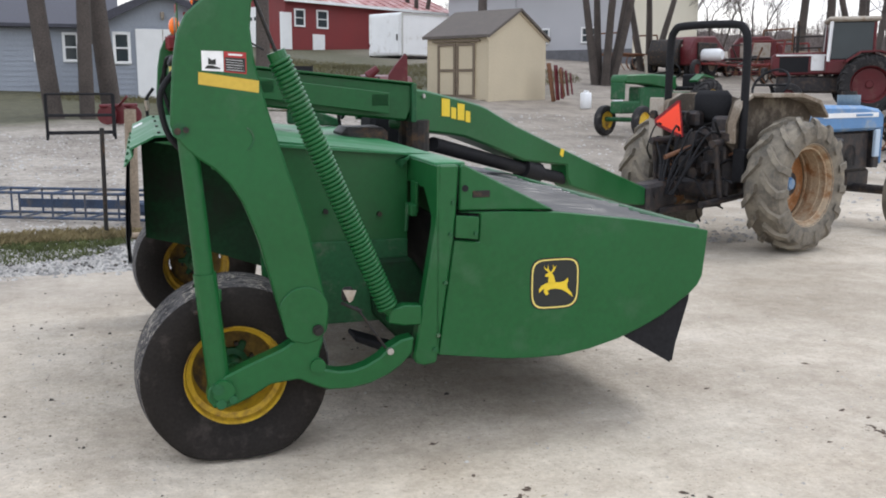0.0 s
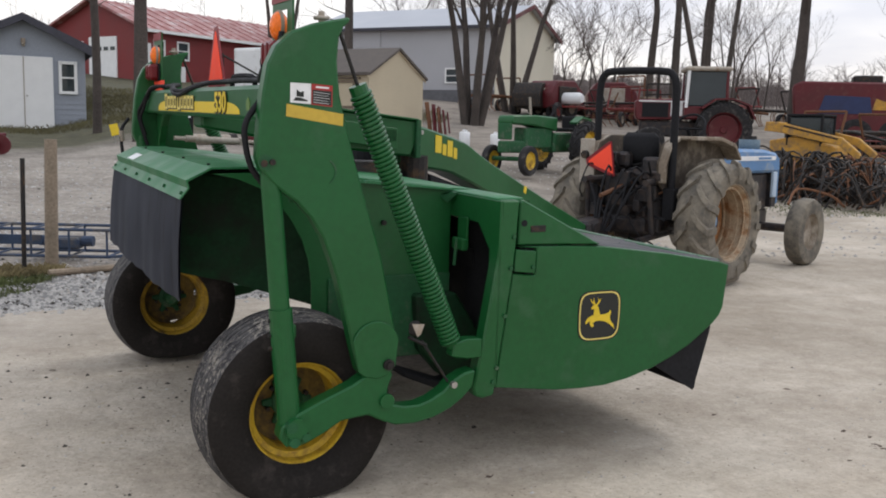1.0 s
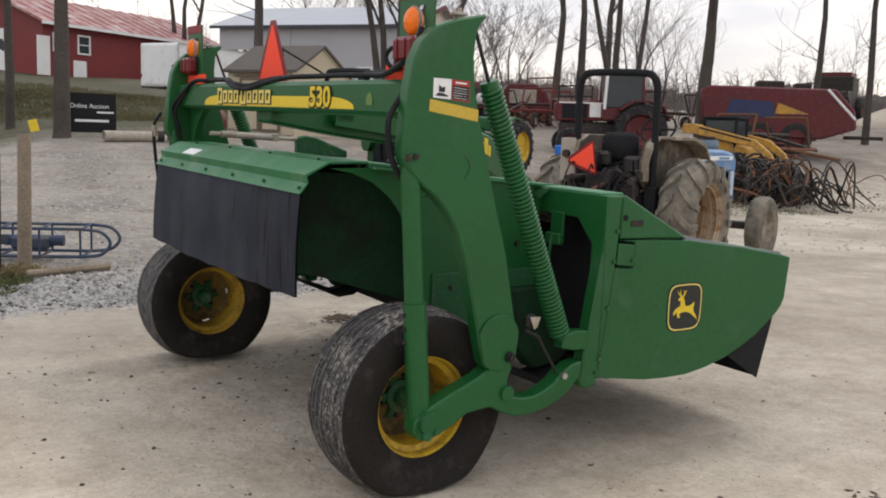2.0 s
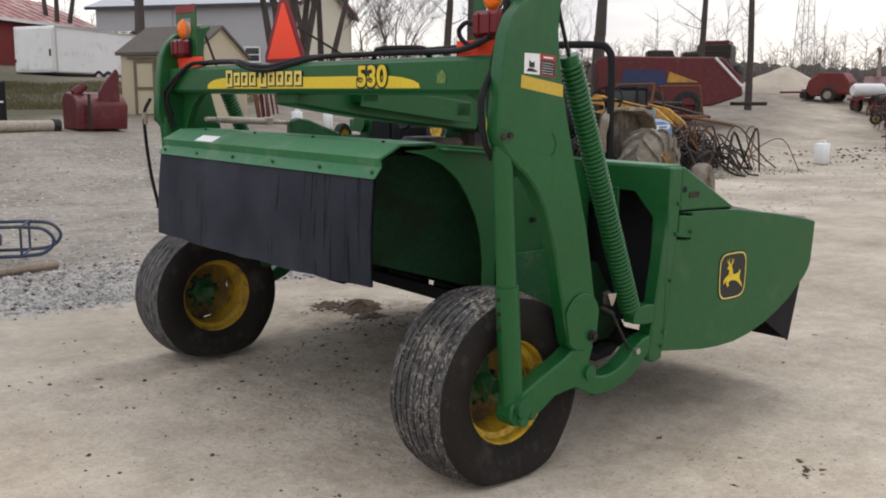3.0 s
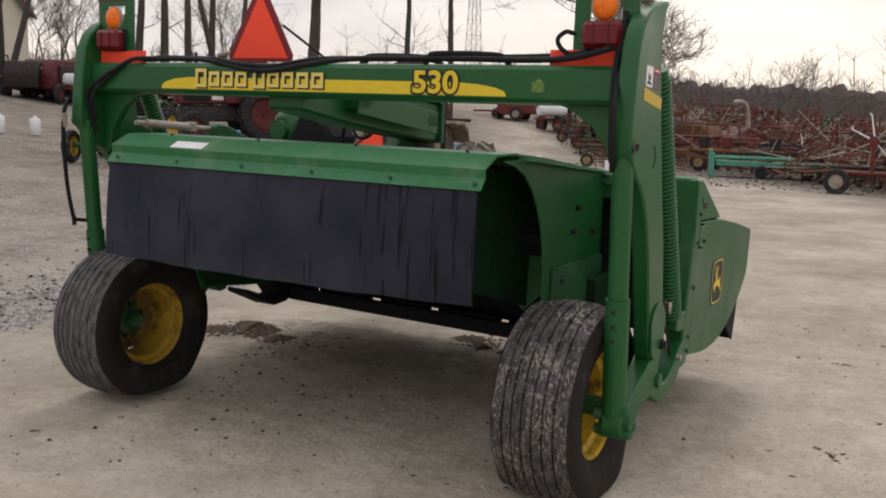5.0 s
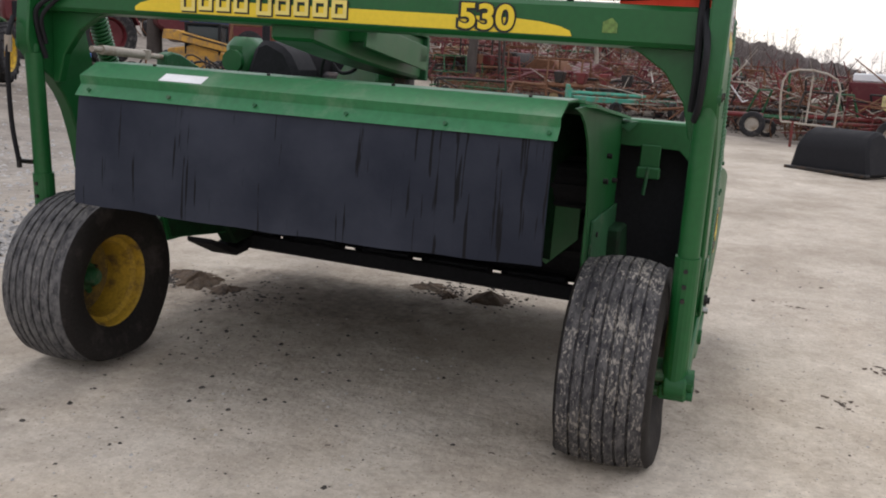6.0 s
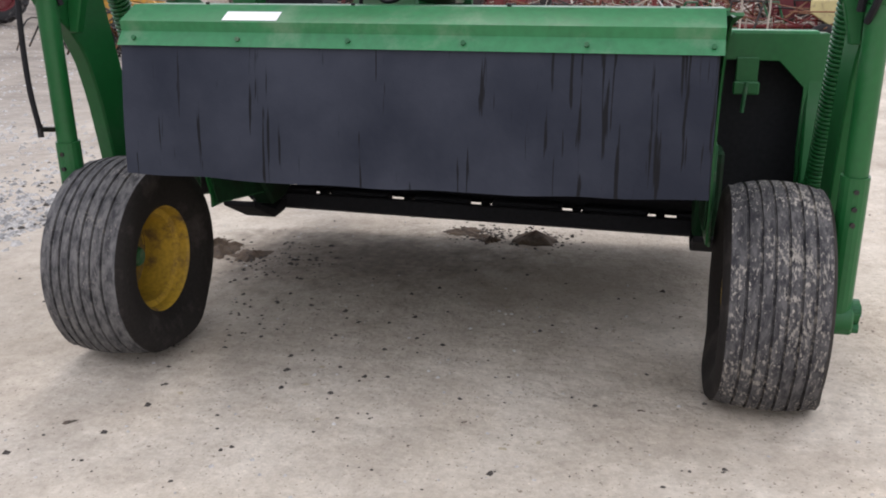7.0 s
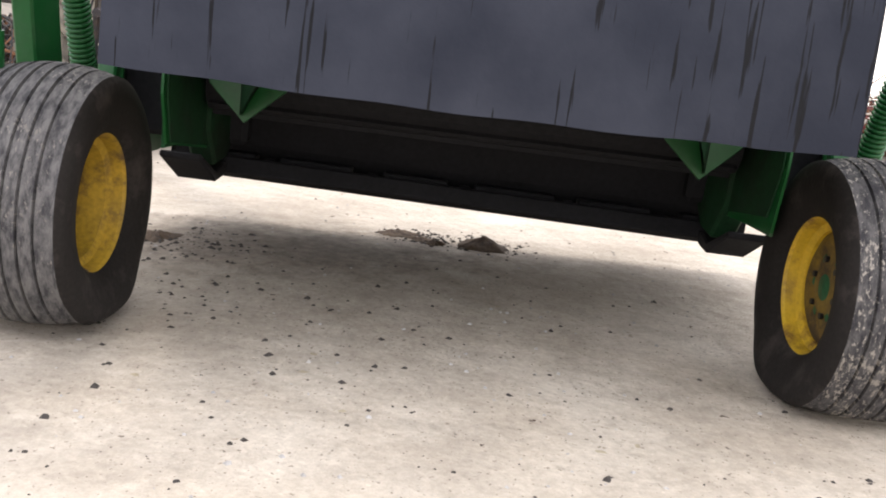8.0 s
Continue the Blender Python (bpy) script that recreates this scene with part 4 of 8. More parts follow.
part("text_bar", prism([(0.19, 1.603), (0.19, 1.609), (0.240, 1.6065), (0.240, 1.6005)], -1.4122, -1.4116), WHITE_DECAL, arm_labels)
part("text_field", prism([(0.178, 1.547), (0.178, 1.596), (0.250, 1.592), (0.250, 1.541)], -1.4119, -1.41155), DECAL_DARK, arm_labels)
part("yellow_band", prism([(0.080, 1.499), (0.082, 1.543), (0.298, 1.512), (0.296, 1.468)], -1.4115, -1.4105), DECAL_GOLD, arm_labels, "yellow reflective band")

# hood, deck and flap
hood = part("rear_hood", prism([(-0.202, 1.160), (-0.168, 1.203), (-0.175, 1.235), (-0.075, 1.286), (0.10, 1.289), (0.10, 1.281), (-0.073, 1.278), (-0.168, 1.229), (-0.161, 1.203), (-0.195, 1.160)], -0.935, 0.955), GREEN_PALE, mower)
for yy in (0.90, 0.54, 0.175, -0.185, -0.55, -0.905):
    part("bolt", rod((-0.180, yy, 1.179), (-0.194, yy, 1.185), 0.0075, 8), GREEN_DULL, hood)
part("hood_label", prism([(0.60, 0.0), (0.415, 0.0), (0.415, 0.055), (0.60, 0.055)], 0, 0.001, 0, "x"), WHITE_DECAL, hood, "blank white label").matrix_basis = pose(-0.1685, 0.0, 1.2405, 0, 62.5, 0)
for yy in (0.7, 0.2, -0.3, -0.8):
    part("bolt", rod((-0.055, yy, 1.278), (-0.055, yy, 1.294), 0.007, 8), DARK_STEEL, hood)
part("deck", prism([(0.10, 1.285), (0.30, 1.27), (1.0, 1.198), (1.12, 1.19), (1.12, 1.18), (1.0, 1.188), (0.30, 1.26), (0.10, 1.275)], -0.958, 0.958), GREEN_PALE, mower)
part("deck_front", box((1.06, 0, 1.18), (0.13, 2.72, 0.02), 0.004), GREEN_PALE, mower)


def flap_bm():
    nx, nz = 60, 14
    bm = bmesh.new()
    for off in (0.0, 0.008):
        grid = []
        for i in range(nx + 1):
            yy = 0.945 - 1.868 * i / nx
            col = []
            for k in range(nz + 1):
                f = k / nz
                z = 1.169 - f * (0.424 + 0.012 * math.sin(i / nx * 3.1) + 0.002 * math.sin(i * 0.5))
                x = -0.190 - (0.045 + 0.018 * (yy + 0.92) / 1.86) * f + 0.006 * f * math.sin(i * 0.25) + 0.003 * f * math.sin(i * 0.8 + 1) + off + 0.03 * f * f
                col.append(bm.verts.new((x, yy, z)))
            grid.append(col)
        for i in range(nx):
            for k in range(nz):
                bm.faces.new((grid[i][k], grid[i + 1][k], grid[i + 1][k + 1], grid[i][k + 1]))
    return bm


def flap_material():
    m = bpy.data.materials.new("rubber_flap")
    m.use_nodes = True
    n, l = m.node_tree.nodes, m.node_tree.links
    b = n["Principled BSDF"]
    co = n.new("ShaderNodeTexCoord")
    mp = n.new("ShaderNodeMapping")
    mp.inputs["Scale"].default_value = (1, 34, 1.7)
    l.new(co.outputs["Object"], mp.inputs[0])
    runs = n.new("ShaderNodeTexNoise")
    runs.inputs["Scale"].default_value, runs.inputs["Detail"].default_value = 1.6, 3
    l.new(mp.outputs[0], runs.inputs["Vector"])
    broad = n.new("ShaderNodeTexNoise")
    broad.inputs["Scale"].default_value, broad.inputs["Detail"].default_value = 3.0, 6
    l.new(co.outputs["Object"], broad.inputs["Vector"])
    sep = n.new("ShaderNodeSeparateXYZ")
    l.new(co.outputs["Object"], sep.inputs[0])
    along = n.new("ShaderNodeMapRange")
    along.inputs[1].default_value, along.inputs[2].default_value = 0.945, -0.923
    l.new(sep.outputs[1], along.inputs[0])
    where = n.new("ShaderNodeValToRGB")
    ramp = where.color_ramp
    for pos, val in ((0.20, 0.02), (0.25, 0.075), (0.31, 0.03), (0.56, 0.015), (0.63, 0.07), (0.70, 0.035), (0.80, 0.09), (0.92, 0.125)):
        e = ramp.elements.new(pos)
        e.color = (val, val, val, 1)
    ramp.elements[0].color = (0, 0, 0, 1)
    ramp.elements[-1].color = (0.10, 0.10, 0.10, 1)
    l.new(along.outputs[0], where.inputs[0])
    add = n.new("ShaderNodeMath")
    add.operation = "ADD"
    l.new(runs.outputs[0], add.inputs[0])
    l.new(where.outputs[0], add.inputs[1])
    r1 = n.new("ShaderNodeMapRange")
    r1.inputs[1].default_value, r1.inputs[2].default_value = 0.690, 0.715
    l.new(add.outputs[0], r1.inputs[0])
    r2 = n.new("ShaderNodeValToRGB")
    r2.color_ramp.elements[0].position, r2.color_ramp.elements[0].color = 0.35, (0.0115, 0.0145, 0.025, 1)
    r2.color_ramp.elements[1].position, r2.color_ramp.elements[1].color = 0.65, (0.029, 0.033, 0.047, 1)
    l.new(broad.outputs[0], r2.inputs[0])
    mx = n.new("ShaderNodeMix")
    mx.data_type = "RGBA"
    l.new(r1.outputs[0], mx.inputs[0])
    l.new(r2.outputs[0], mx.inputs[6])
    mx.inputs[7].default_value = (0.002, 0.0022, 0.004, 1)
    l.new(mx.outputs[2], b.inputs["Base Color"])
    b.inputs["Roughness"].default_value = 0.65
    b.inputs["Specular IOR Level"].default_value = 0.22
    fine = n.new("ShaderNodeTexNoise")
    fine.inputs["Scale"].default_value = 60
    l.new(co.outputs["Object"], fine.inputs["Vector"])
    bp = n.new("ShaderNodeBump")
    bp.inputs["Strength"].default_value, bp.inputs["Distance"].default_value = 0.08, 0.01
    l.new(fine.outputs[0], bp.inputs["Height"])
    l.new(bp.outputs[0], b.inputs["Normal"])
    return m


smooth(part("rear_flap", flap_bm(), flap_material(), mower, "black rubber flap with dark water runs"), 60)


def curtain_bm():
    """The ribbed rubber cover over the cutterbar."""
    bm = bmesh.new()
    for off in (0.0, -0.01):
        rows = []
        for i in range(121):
            yy = -1.365 + 2.73 * i / 120
            z = 0.013 * math.sin(i * 1.25)
            rows.append([bm.verts.new((x, yy, zz + z + off + 0.008 * math.sin(x * 9 + i * 0.2))) for x, zz in ((1.11, 1.165), (1.3, 1.07), (1.52, 0.968), (1.9, 0.918), (2.24, 0.862))])
        for a, b in zip(rows, rows[1:]):
            for k in range(4):
                bm.faces.new((a[k], b[k], b[k + 1], a[k + 1]))
    return bm


CURTAIN = mat("ribbed_black_rubber", (0.02, 0.02, 0.024), 0.36, vary=0.2, scale=5, bump=0.05)
part("top_curtain", curtain_bm(), CURTAIN, mower, "black ribbed rubber safety curtain")
part("front_bar", box((2.235, 0, 0.855), (0.05, 2.70, 0.05), 0.008), GREEN, mower)
part("front_curtain", prism([(2.235, 0.84), (2.15, 0.25), (2.142, 0.25), (2.225, 0.84)], -1.35, 1.35), BLACK, mower)
HEADER = Matrix.Translation((0, 0, 0.032)) @ Matrix.Rotation(radians(0.8), 4, "X")
cb = part("cutterbar", prism([(1.08, 0.30), (1.16, 0.272), (1.30, 0.262), (1.34, 0.268), (1.20, 0.30), (1.14, 0.36), (1.11, 0.36)], -0.985, 0.985, 0.006), BLACK, mower)
cb.matrix_basis = HEADER
part("rear_shield", prism([(1.30, 0.331), (1.25, 0.40), (1.16, 0.62), (1.10, 0.90), (1.11, 0.90), (1.17, 0.62), (1.26, 0.40), (1.31, 0.331)], -0.96, 0.96), BLACK, mower).matrix_basis = HEADER
for k in range(6):
    yy = -1.0 + 0.40 * k
    part("disc_guard", box((1.20, yy, 0.335), (0.08, 0.26 + 0.03 * (k % 3), 0.075), 0.006), BLACK, cb)
    part("skid_plate", box((1.24, yy + 0.20 - 0.025 * (k % 2), 0.325), (0.05, 0.04, 0.06), 0.004), BLACK, cb)
for z, x in ((0.70, 0.80), (0.92, 0.66)):
    roll = part("conditioner_roll", rod((x, -0.93, z), (x, 0.93, z), 0.10, 16), BLACK, mower)
    for a in [k * math.pi / 4 for k in range(8)]:
        part("roll_bar", box((x + 0.105 * math.cos(a), 0, z + 0.105 * math.sin(a)), (0.02, 1.84, 0.02), 0, Matrix.Rotation(-a, 4, "Y")), BLACK, roll)

# tongue
tongue = part("rear_tongue", prism([(0.12, 1.42), (0.12, 1.61), (0.5, 1.566), (1.345, 1.484), (1.335, 1.38), (1.295, 1.281), (0.9, 1.318), (0.5, 1.363)], 0.115, 0.30, 0.012), GREEN, mower)
part("top_flange", prism([(0.40, 1.585), (1.33, 1.495), (1.33, 1.485), (0.40, 1.573)], 0.09, 0.325, 0.002), GREEN, tongue)
part("end_plate", prism([(0.09, 1.275), (0.09, 1.49), (0.335, 1.49), (0.335, 1.275)], 1.315, 1.345, 0.004, "x"), GREEN_DULL, tongue)
part("tongue_gusset", join(prism([(0.44, 1.417), (1.172, 1.326), (1.172, 1.44), (0.46, 1.52)], 0.035, 0.047, 0.002), box((1.12, 0.08, 1.40), (0.10, 0.09, 0.07), 0.004), box((0.50, 0.08, 1.47), (0.10, 0.09, 0.07), 0.004)), GREEN, tongue)
INV = MOWER.inverted()
TONGUE = pose(1.387, 6.183, 0, 0, 0, 37.5)
swing_out = [(-0.02, 1.463), (0.10, 1.452), (0.50, 1.392), (0.668, 1.362), (0.76, 1.338), (0.871, 1.298), (1.12, 1.215), (1.513, 1.105), (2.15, 0.925), (2.70, 0.775), (3.35, 0.60), (3.37, 0.44), (2.9, 0.50), (1.93, 0.735), (1.87, 0.80), (1.86, 0.90), (1.243, 0.97),
             (0.80, 1.09), (0.50, 1.165), (0.36, 1.185), (0.1, 1.21), (-0.075, 1.232), (-0.085, 1.275), (-0.03, 1.34)]
swing = part("swing_tongue", moved(prism(swing_out, 0.0, 0.15, 0.012), INV @ TONGUE), GREEN, mower)
smooth(swing, 30)
for k, (a, w, h) in enumerate(((0.245, 0.085, 0.105), (0.345, 0.052, 0.068), (0.412, 0.075, 0.10), (0.50, 0.052, 0.068))):
    top = 1.375 - 0.16 * (a - 0.25)
    part("letter_block", moved(prism([(a, top - 0.075), (a, top - 0.075 + h), (a + w, top - 0.082 + h), (a + w, top - 0.082)], -0.003, -0.0015), INV @ TONGUE), DECAL_YELLOW, swing)
part("yellow_mark", moved(prism([(1.73, 0.985), (1.75, 1.03), (1.80, 1.02), (1.78, 0.965)], -0.003, -0.0015), INV @ TONGUE), DECAL_YELLOW, swing)
part("bolt", moved(rod((0.06, -0.012, 1.42), (0.06, 0.01, 1.42), 0.013, 8), INV @ TONGUE), STEEL, swing)
smooth(part("gearbox_shield", prism([(1.14, 1.04), (1.10, 1.22), (1.04, 1.40), (0.97, 1.43), (0.85, 1.38), (0.79, 1.28), (0.78, 1.04)], 1.25, 1.52, 0.03, "x"), BLACK, mower, "black plastic gearbox shield"), 25)
smooth(part("drive_box", join(box((1.40, 1.17, 1.28), (0.24, 0.18, 0.30), 0.05), rod((1.27, 1.17, 1.30), (1.24, 1.17, 1.30), 0.06, 14)), GREEN, mower, "green gearbox cover"), 40)
part("gearbox", join(box((1.05, 0.22, 1.20), (0.26, 0.30, 0.10), 0.03), rod((1.38, 0.27, 1.10), (1.38, 0.27, 1.28), 0.09, 16)), DARK_STEEL, mower)
dl = part("driveline", moved(join(rod((0.25, 0.07, 1.13), (1.35, 0.07, 0.90), 0.045, 14), rod((1.30, 0.07, 0.915), (1.52, 0.07, 0.865), 0.075, 14), rod((1.52, 0.07, 0.865), (3.4, 0.07, 0.52), 0.045, 14)), INV @ TONGUE), BLACK, mower, "black driveline guard")
smooth(dl)
part("hitch_block", moved(join(box((3.62, 0.07, 0.50), (0.62, 0.22, 0.26), 0.03), box((3.95, 0.07, 0.42), (0.35, 0.10, 0.07), 0.01), rod((3.45, -0.05, 0.55), (3.45, 0.2, 0.55), 0.05, 12)), INV @ TONGUE), GREASE, mower)
part("tilt_cylinder", join(rod((0.20, 1.21, 1.33), (0.86, 1.30, 1.30), 0.013, 12), rod((0.27, 1.22, 1.327), (0.62, 1.268, 1.312), 0.021, 14), rod((0.64, 1.268, 1.335), (0.64, 1.272, 1.29), 0.03, 10)), GREYWHITE, mower, "pale hydraulic cylinder")
part("tilt_bracket", prism([(0.80, 1.315), (0.86, 1.33), (0.93, 1.32), (1.16, 1.235), (1.16, 1.19), (0.80, 1.21)], 1.265, 1.325, 0.008), GREEN_DULL, mower, "green lever on the tilt cylinder")

# slow-moving-vehicle emblem
smv = new("slow_vehicle_emblem")
smv.parent = mower
tagged(smv, "fluorescent orange triangle with dark red border")
def emblem(parent, scale, m):
    tri_out = [(0.20, 0.0), (0.205, 0.035), (0.035, 0.345), (-0.035, 0.345), (-0.205, 0.035), (-0.20, 0.0)]
    tri_in = [(0.176, 0.018), (0.012, 0.315), (-0.012, 0.315), (-0.176, 0.018)]
    part("border", moved(prism([(a * scale, b * scale) for a, b in tri_out], 0, 0.004, 0, "x"), m), RED_BORDER, parent)
    part("triangle", moved(prism([(a * scale, b * scale) for a, b in tri_in], -0.003, -0.001, 0, "x"), m), ORANGE, parent)
emblem(smv, 0.93, Matrix.Translation((0.285, 0.487, 1.635)))
part("emblem_stay", join(rod((0.29, 0.36, 1.80), (0.535, 0.289, 1.664), 0.006, 6), rod((0.296, 0.38, 1.74), (0.292, 0.38, 1.81), 0.008, 6)), DARK_STEEL, smv, "thin steel stay rod")
part("emblem_post", join(box((0.30, 0.487, 1.66), (0.02, 0.04, 0.12), 0.003), box((0.25, 0.487, 1.61), (0.12, 0.05, 0.01), 0.002)), DARK_STEEL, smv)

# hoses and cables
def hose(ctrl, r=0.011):
    return sweep(curve_points(ctrl, 6), r, 8)
part("beam_hose", hose([(0.12, 1.10, 1.63), (0.11, 0.9, 1.635), (0.10, 0.68, 1.632), (0.055, 0.52, 1.615), (0.036, 0.36, 1.588), (0.036, 0.2, 1.583), (0.05, 0.04, 1.608), (0.09, -0.15, 1.635), (0.12, -0.4, 1.64), (0.10, -0.7, 1.638), (0.11, -0.95, 1.635), (0.06, -1.15, 1.64), (0.03, -1.30, 1.67)], 0.0115), HOSE, mower)
part("beam_hose", hose([(0.15, 1.0, 1.645), (0.14, 0.75, 1.64), (0.07, 0.55, 1.63), (0.045, 0.4, 1.61), (0.05, 0.22, 1.60), (0.10, 0.0, 1.635), (0.15, -0.4, 1.642), (0.14, -1.0, 1.65), (0.08, -1.2, 1.66)], 0.0115), HOSE, mower)
part("beam_hose", hose([(0.12, 0.95, 1.635), (0.05, 1.05, 1.63), (0.032, 1.15, 1.585), (0.025, 1.25, 1.535), (0.01, 1.325, 1.475), (0.03, 1.335, 1.38), (0.06, 1.325, 1.28)], 0.0105), HOSE, mower)
part("beam_hose", hose([(0.14, 0.98, 1.645), (0.07, 1.10, 1.625), (0.036, 1.18, 1.56), (0.03, 1.26, 1.505), (0.02, 1.31, 1.44), (0.05, 1.315, 1.34)], 0.009), HOSE, mower)
part("arm_hose", hose([(0.09, -1.325, 1.80), (0.075, -1.325, 1.72), (0.06, -1.325, 1.62), (0.005, -1.34, 1.55), (-0.05, -1.353, 1.47), (-0.05, -1.352, 1.39), (-0.027, -1.348, 1.31), (0.02, -1.335, 1.25)], 0.0115), HOSE, mower)
part("arm_hose", hose([(0.10, -1.318, 1.74), (0.06, -1.318, 1.66), (0.035, -1.318, 1.58), (0.02, -1.322, 1.48), (0.02, -1.325, 1.38), (0.05, -1.32, 1.28)], 0.013), HOSE, mower)
part("lamp_cable", hose([(0.10, -1.12, 1.65), (0.09, -1.085, 1.68), (0.09, -1.075, 1.71), (0.10, -1.10, 1.735), (0.11, -1.13, 1.73)], 0.009), HOSE, mower)
sc = part("side_cable", hose([(-0.04, 1.40, 1.44), (-0.085, 1.385, 1.36), (-0.075, 1.40, 1.2), (-0.045, 1.415, 1.0), (-0.012, 1.415, 0.84)], 0.010), HOSE, mower, "black hose hanging beside the lift cylinder")
part("hose_fitting", join(rod((-0.02, 1.415, 0.845), (0.05, 1.40, 0.835), 0.010, 8), rod((-0.012, 1.415, 0.86), (-0.01, 1.415, 0.815), 0.011, 8)), DARK_STEEL, sc)
part("hose_tie", rod((-0.085, 1.385, 1.365), (-0.08, 1.39, 1.30), 0.015, 8), GREYWHITE, sc, "pale hose tie")
part("pto_hose", hose([(1.0, 0.52, 1.22), (0.98, 0.50, 1.33), (0.97, 0.44, 1.42), (0.97, 0.36, 1.43), (0.98, 0.30, 1.38), (0.98, 0.33, 1.31), (0.98, 0.40, 1.29), (0.99, 0.45, 1.33)], 0.009), HOSE, mower)


# ---- shared builders for the yard ----
def on_ground(x, y, yaw=0.0, dz=0.0):
    return pose(x, y, ground_height(x, y) + dz, 0, 0, yaw)


def plain_wheel(parent, x, y, z, r, w, tyre, rim_mat, rim_r=0.55, seg=24):
    """A smooth wheel about the y axis with tyre and dished rim."""
    wheel = new("wheel")
    wheel.parent = parent
    wheel.location = (x, y, z)
    h = w / 2
    smooth(part("tyre", lathe([(r * rim_r, -h * 0.8), (r * 0.8, -h), (r * 0.95, -h * 0.85), (r, -h * 0.5), (r, h * 0.5), (r * 0.95, h * 0.85), (r * 0.8, h), (r * rim_r, h * 0.8)], seg), tyre, wheel), 40)
    smooth(part("rim", lathe([(0.0, -0.02), (r * 0.3, -0.03), (r * rim_r * 0.85, -0.015), (r * rim_r, -h * 0.75), (r * rim_r * 1.06, -h * 0.8), (r * rim_r * 1.06, h * 0.8), (r * rim_r, h * 0.75), (r * rim_r * 0.85, 0.015), (r * 0.3, 0.03), (0.0, 0.02)], seg, False), rim_mat, wheel), 40)
    return wheel


def lug_wheel(parent, x, y, r, w, tyre, rim_mat, z=None, lugs=22, dish=0.0, fat=1.0):
    """A tractor drive wheel: carcass, chevron lugs, deep rim and centre disc."""
    wheel = new("wheel")
    wheel.parent = parent
    wheel.location = (x, y, r if z is None else z)
    h = w / 2
    rc = r - 0.045 * r / 0.6
    body = lathe([(r * 0.60, -h * 0.82), (r * 0.72, -h * 1.02), (rc * 0.94, -h * 0.95), (rc, -h * 0.72), (rc * 1.005, 0), (rc, h * 0.72), (rc * 0.94, h * 0.95), (r * 0.72, h * 1.02), (r * 0.60, h * 0.82)], 48)
    carcass = smooth(part("tyre", body, tyre, wheel), 35)
    for side in (-1, 1):
        b = bmesh.new()
        top, low = [], []
        for u, v, dr in ((0.0, 0.0, 0.0), (0.42, 0.55, -0.005), (0.86, 1.0, -0.035), (1.0, 1.02, -0.09)):
            aa = v * 0.30
            yy = side * (0.02 + u * h * 0.98)
            for d, lst, rr in ((0.035 * fat, top, r + dr), (0.055 * fat, low, rc + dr * 1.4 - 0.02)):
                lst.append([b.verts.new((rr * math.cos(aa + q * d), yy, rr * math.sin(aa + q * d))) for q in (-1, 1)])
        for i in range(3):
            b.faces.new((top[i][0], top[i][1], top[i + 1][1], top[i + 1][0]))
            b.faces.new((top[i][0], top[i + 1][0], low[i + 1][0], low[i][0]))
            b.faces.new((top[i][1], low[i][1], low[i + 1][1], top[i + 1][1]))
        b.faces.new((top[0][0], low[0][0], low[0][1], top[0][1]))
        b.faces.new((top[3][0], top[3][1], low[3][1], low[3][0]))
        lug = part("lug", b, tyre, carcass)
        turn = 0.5 if side > 0 else 0.0
        lug.rotation_euler.y = -2 * math.pi * turn / lugs
        for k in range(1, lugs):
            more = new("lug", lug.data)
            more.parent = carcass
            more.rotation_euler.y = -2 * math.pi * (k + turn) / lugs
    rim = lathe([(r * 0.615, -h * 0.86), (r * 0.60, -h * 0.80), (r * 0.565, -h * 0.6), (r * 0.55, -h * 0.3), (r * 0.53, 0), (r * 0.55, h * 0.3), (r * 0.565, h * 0.6), (r * 0.60, h * 0.80), (r * 0.615, h * 0.86), (r * 0.63, h * 0.8), (r * 0.6, 0), (r * 0.63, -h * 0.8)], 40)
    disc = lathe([(0.0, 0.02), (r * 0.2, 0.02), (r * 0.26, 0.0), (r * 0.42, 0.035), (r * 0.53, 0.03), (r * 0.53, 0.045), (r * 0.42, 0.05), (r * 0.26, 0.015), (0.0, 0.04)], 32, False)
    for v in disc.verts:
        v.co.y += dish
    if dish:
        smooth(part("rim_disc", disc, RIM_RUST, wheel, "rust-orange wheel centre"), 45)
        for q in (-0.55, -0.2, 0.2, 0.55):
            part("rim_step", moved(lathe([(r * 0.535, -0.008), (r * 0.555, -0.012), (r * 0.575, 0.0), (r * 0.555, 0.012), (r * 0.535, 0.008)], 36), pose(0, q * h, 0)), rim_mat, wheel)
        smooth(part("rim", rim, rim_mat, wheel), 45)
    else:
        smooth(part("rim", join(rim, disc), rim_mat, wheel), 45)
    smooth(part("hub", lathe([(0.0, -0.06), (r * 0.08, -0.06), (r * 0.11, -0.03), (r * 0.13, -0.02), (r * 0.13, 0.05), (r * 0.11, 0.07), (0.0, 0.07)], 20, False), rim_mat if rim_mat != RIM_TAN else BLUE, wheel), 45).location.y = dish
    return wheel


# ---- blue tractor ----
FENDER = mat("dusty_fender", (0.19, 0.15, 0.11), 0.8, vary=0.3, scale=5, bump=0.08, dirt=(0.40, 0.36, 0.30), dirt_amount=0.5, dirt_scale=4)
FENDER_DARK = mat("soiled_fender", (0.075, 0.058, 0.042), 0.85, vary=0.35, scale=5, bump=0.1, dirt=(0.2, 0.17, 0.13), dirt_amount=0.4, dirt_scale=5)
RIM_RUST = mat("rusty_orange_rim", (0.30, 0.13, 0.045), 0.75, vary=0.35, scale=9, bump=0.1, dirt=(0.36, 0.28, 0.2), dirt_amount=0.4, dirt_scale=9)

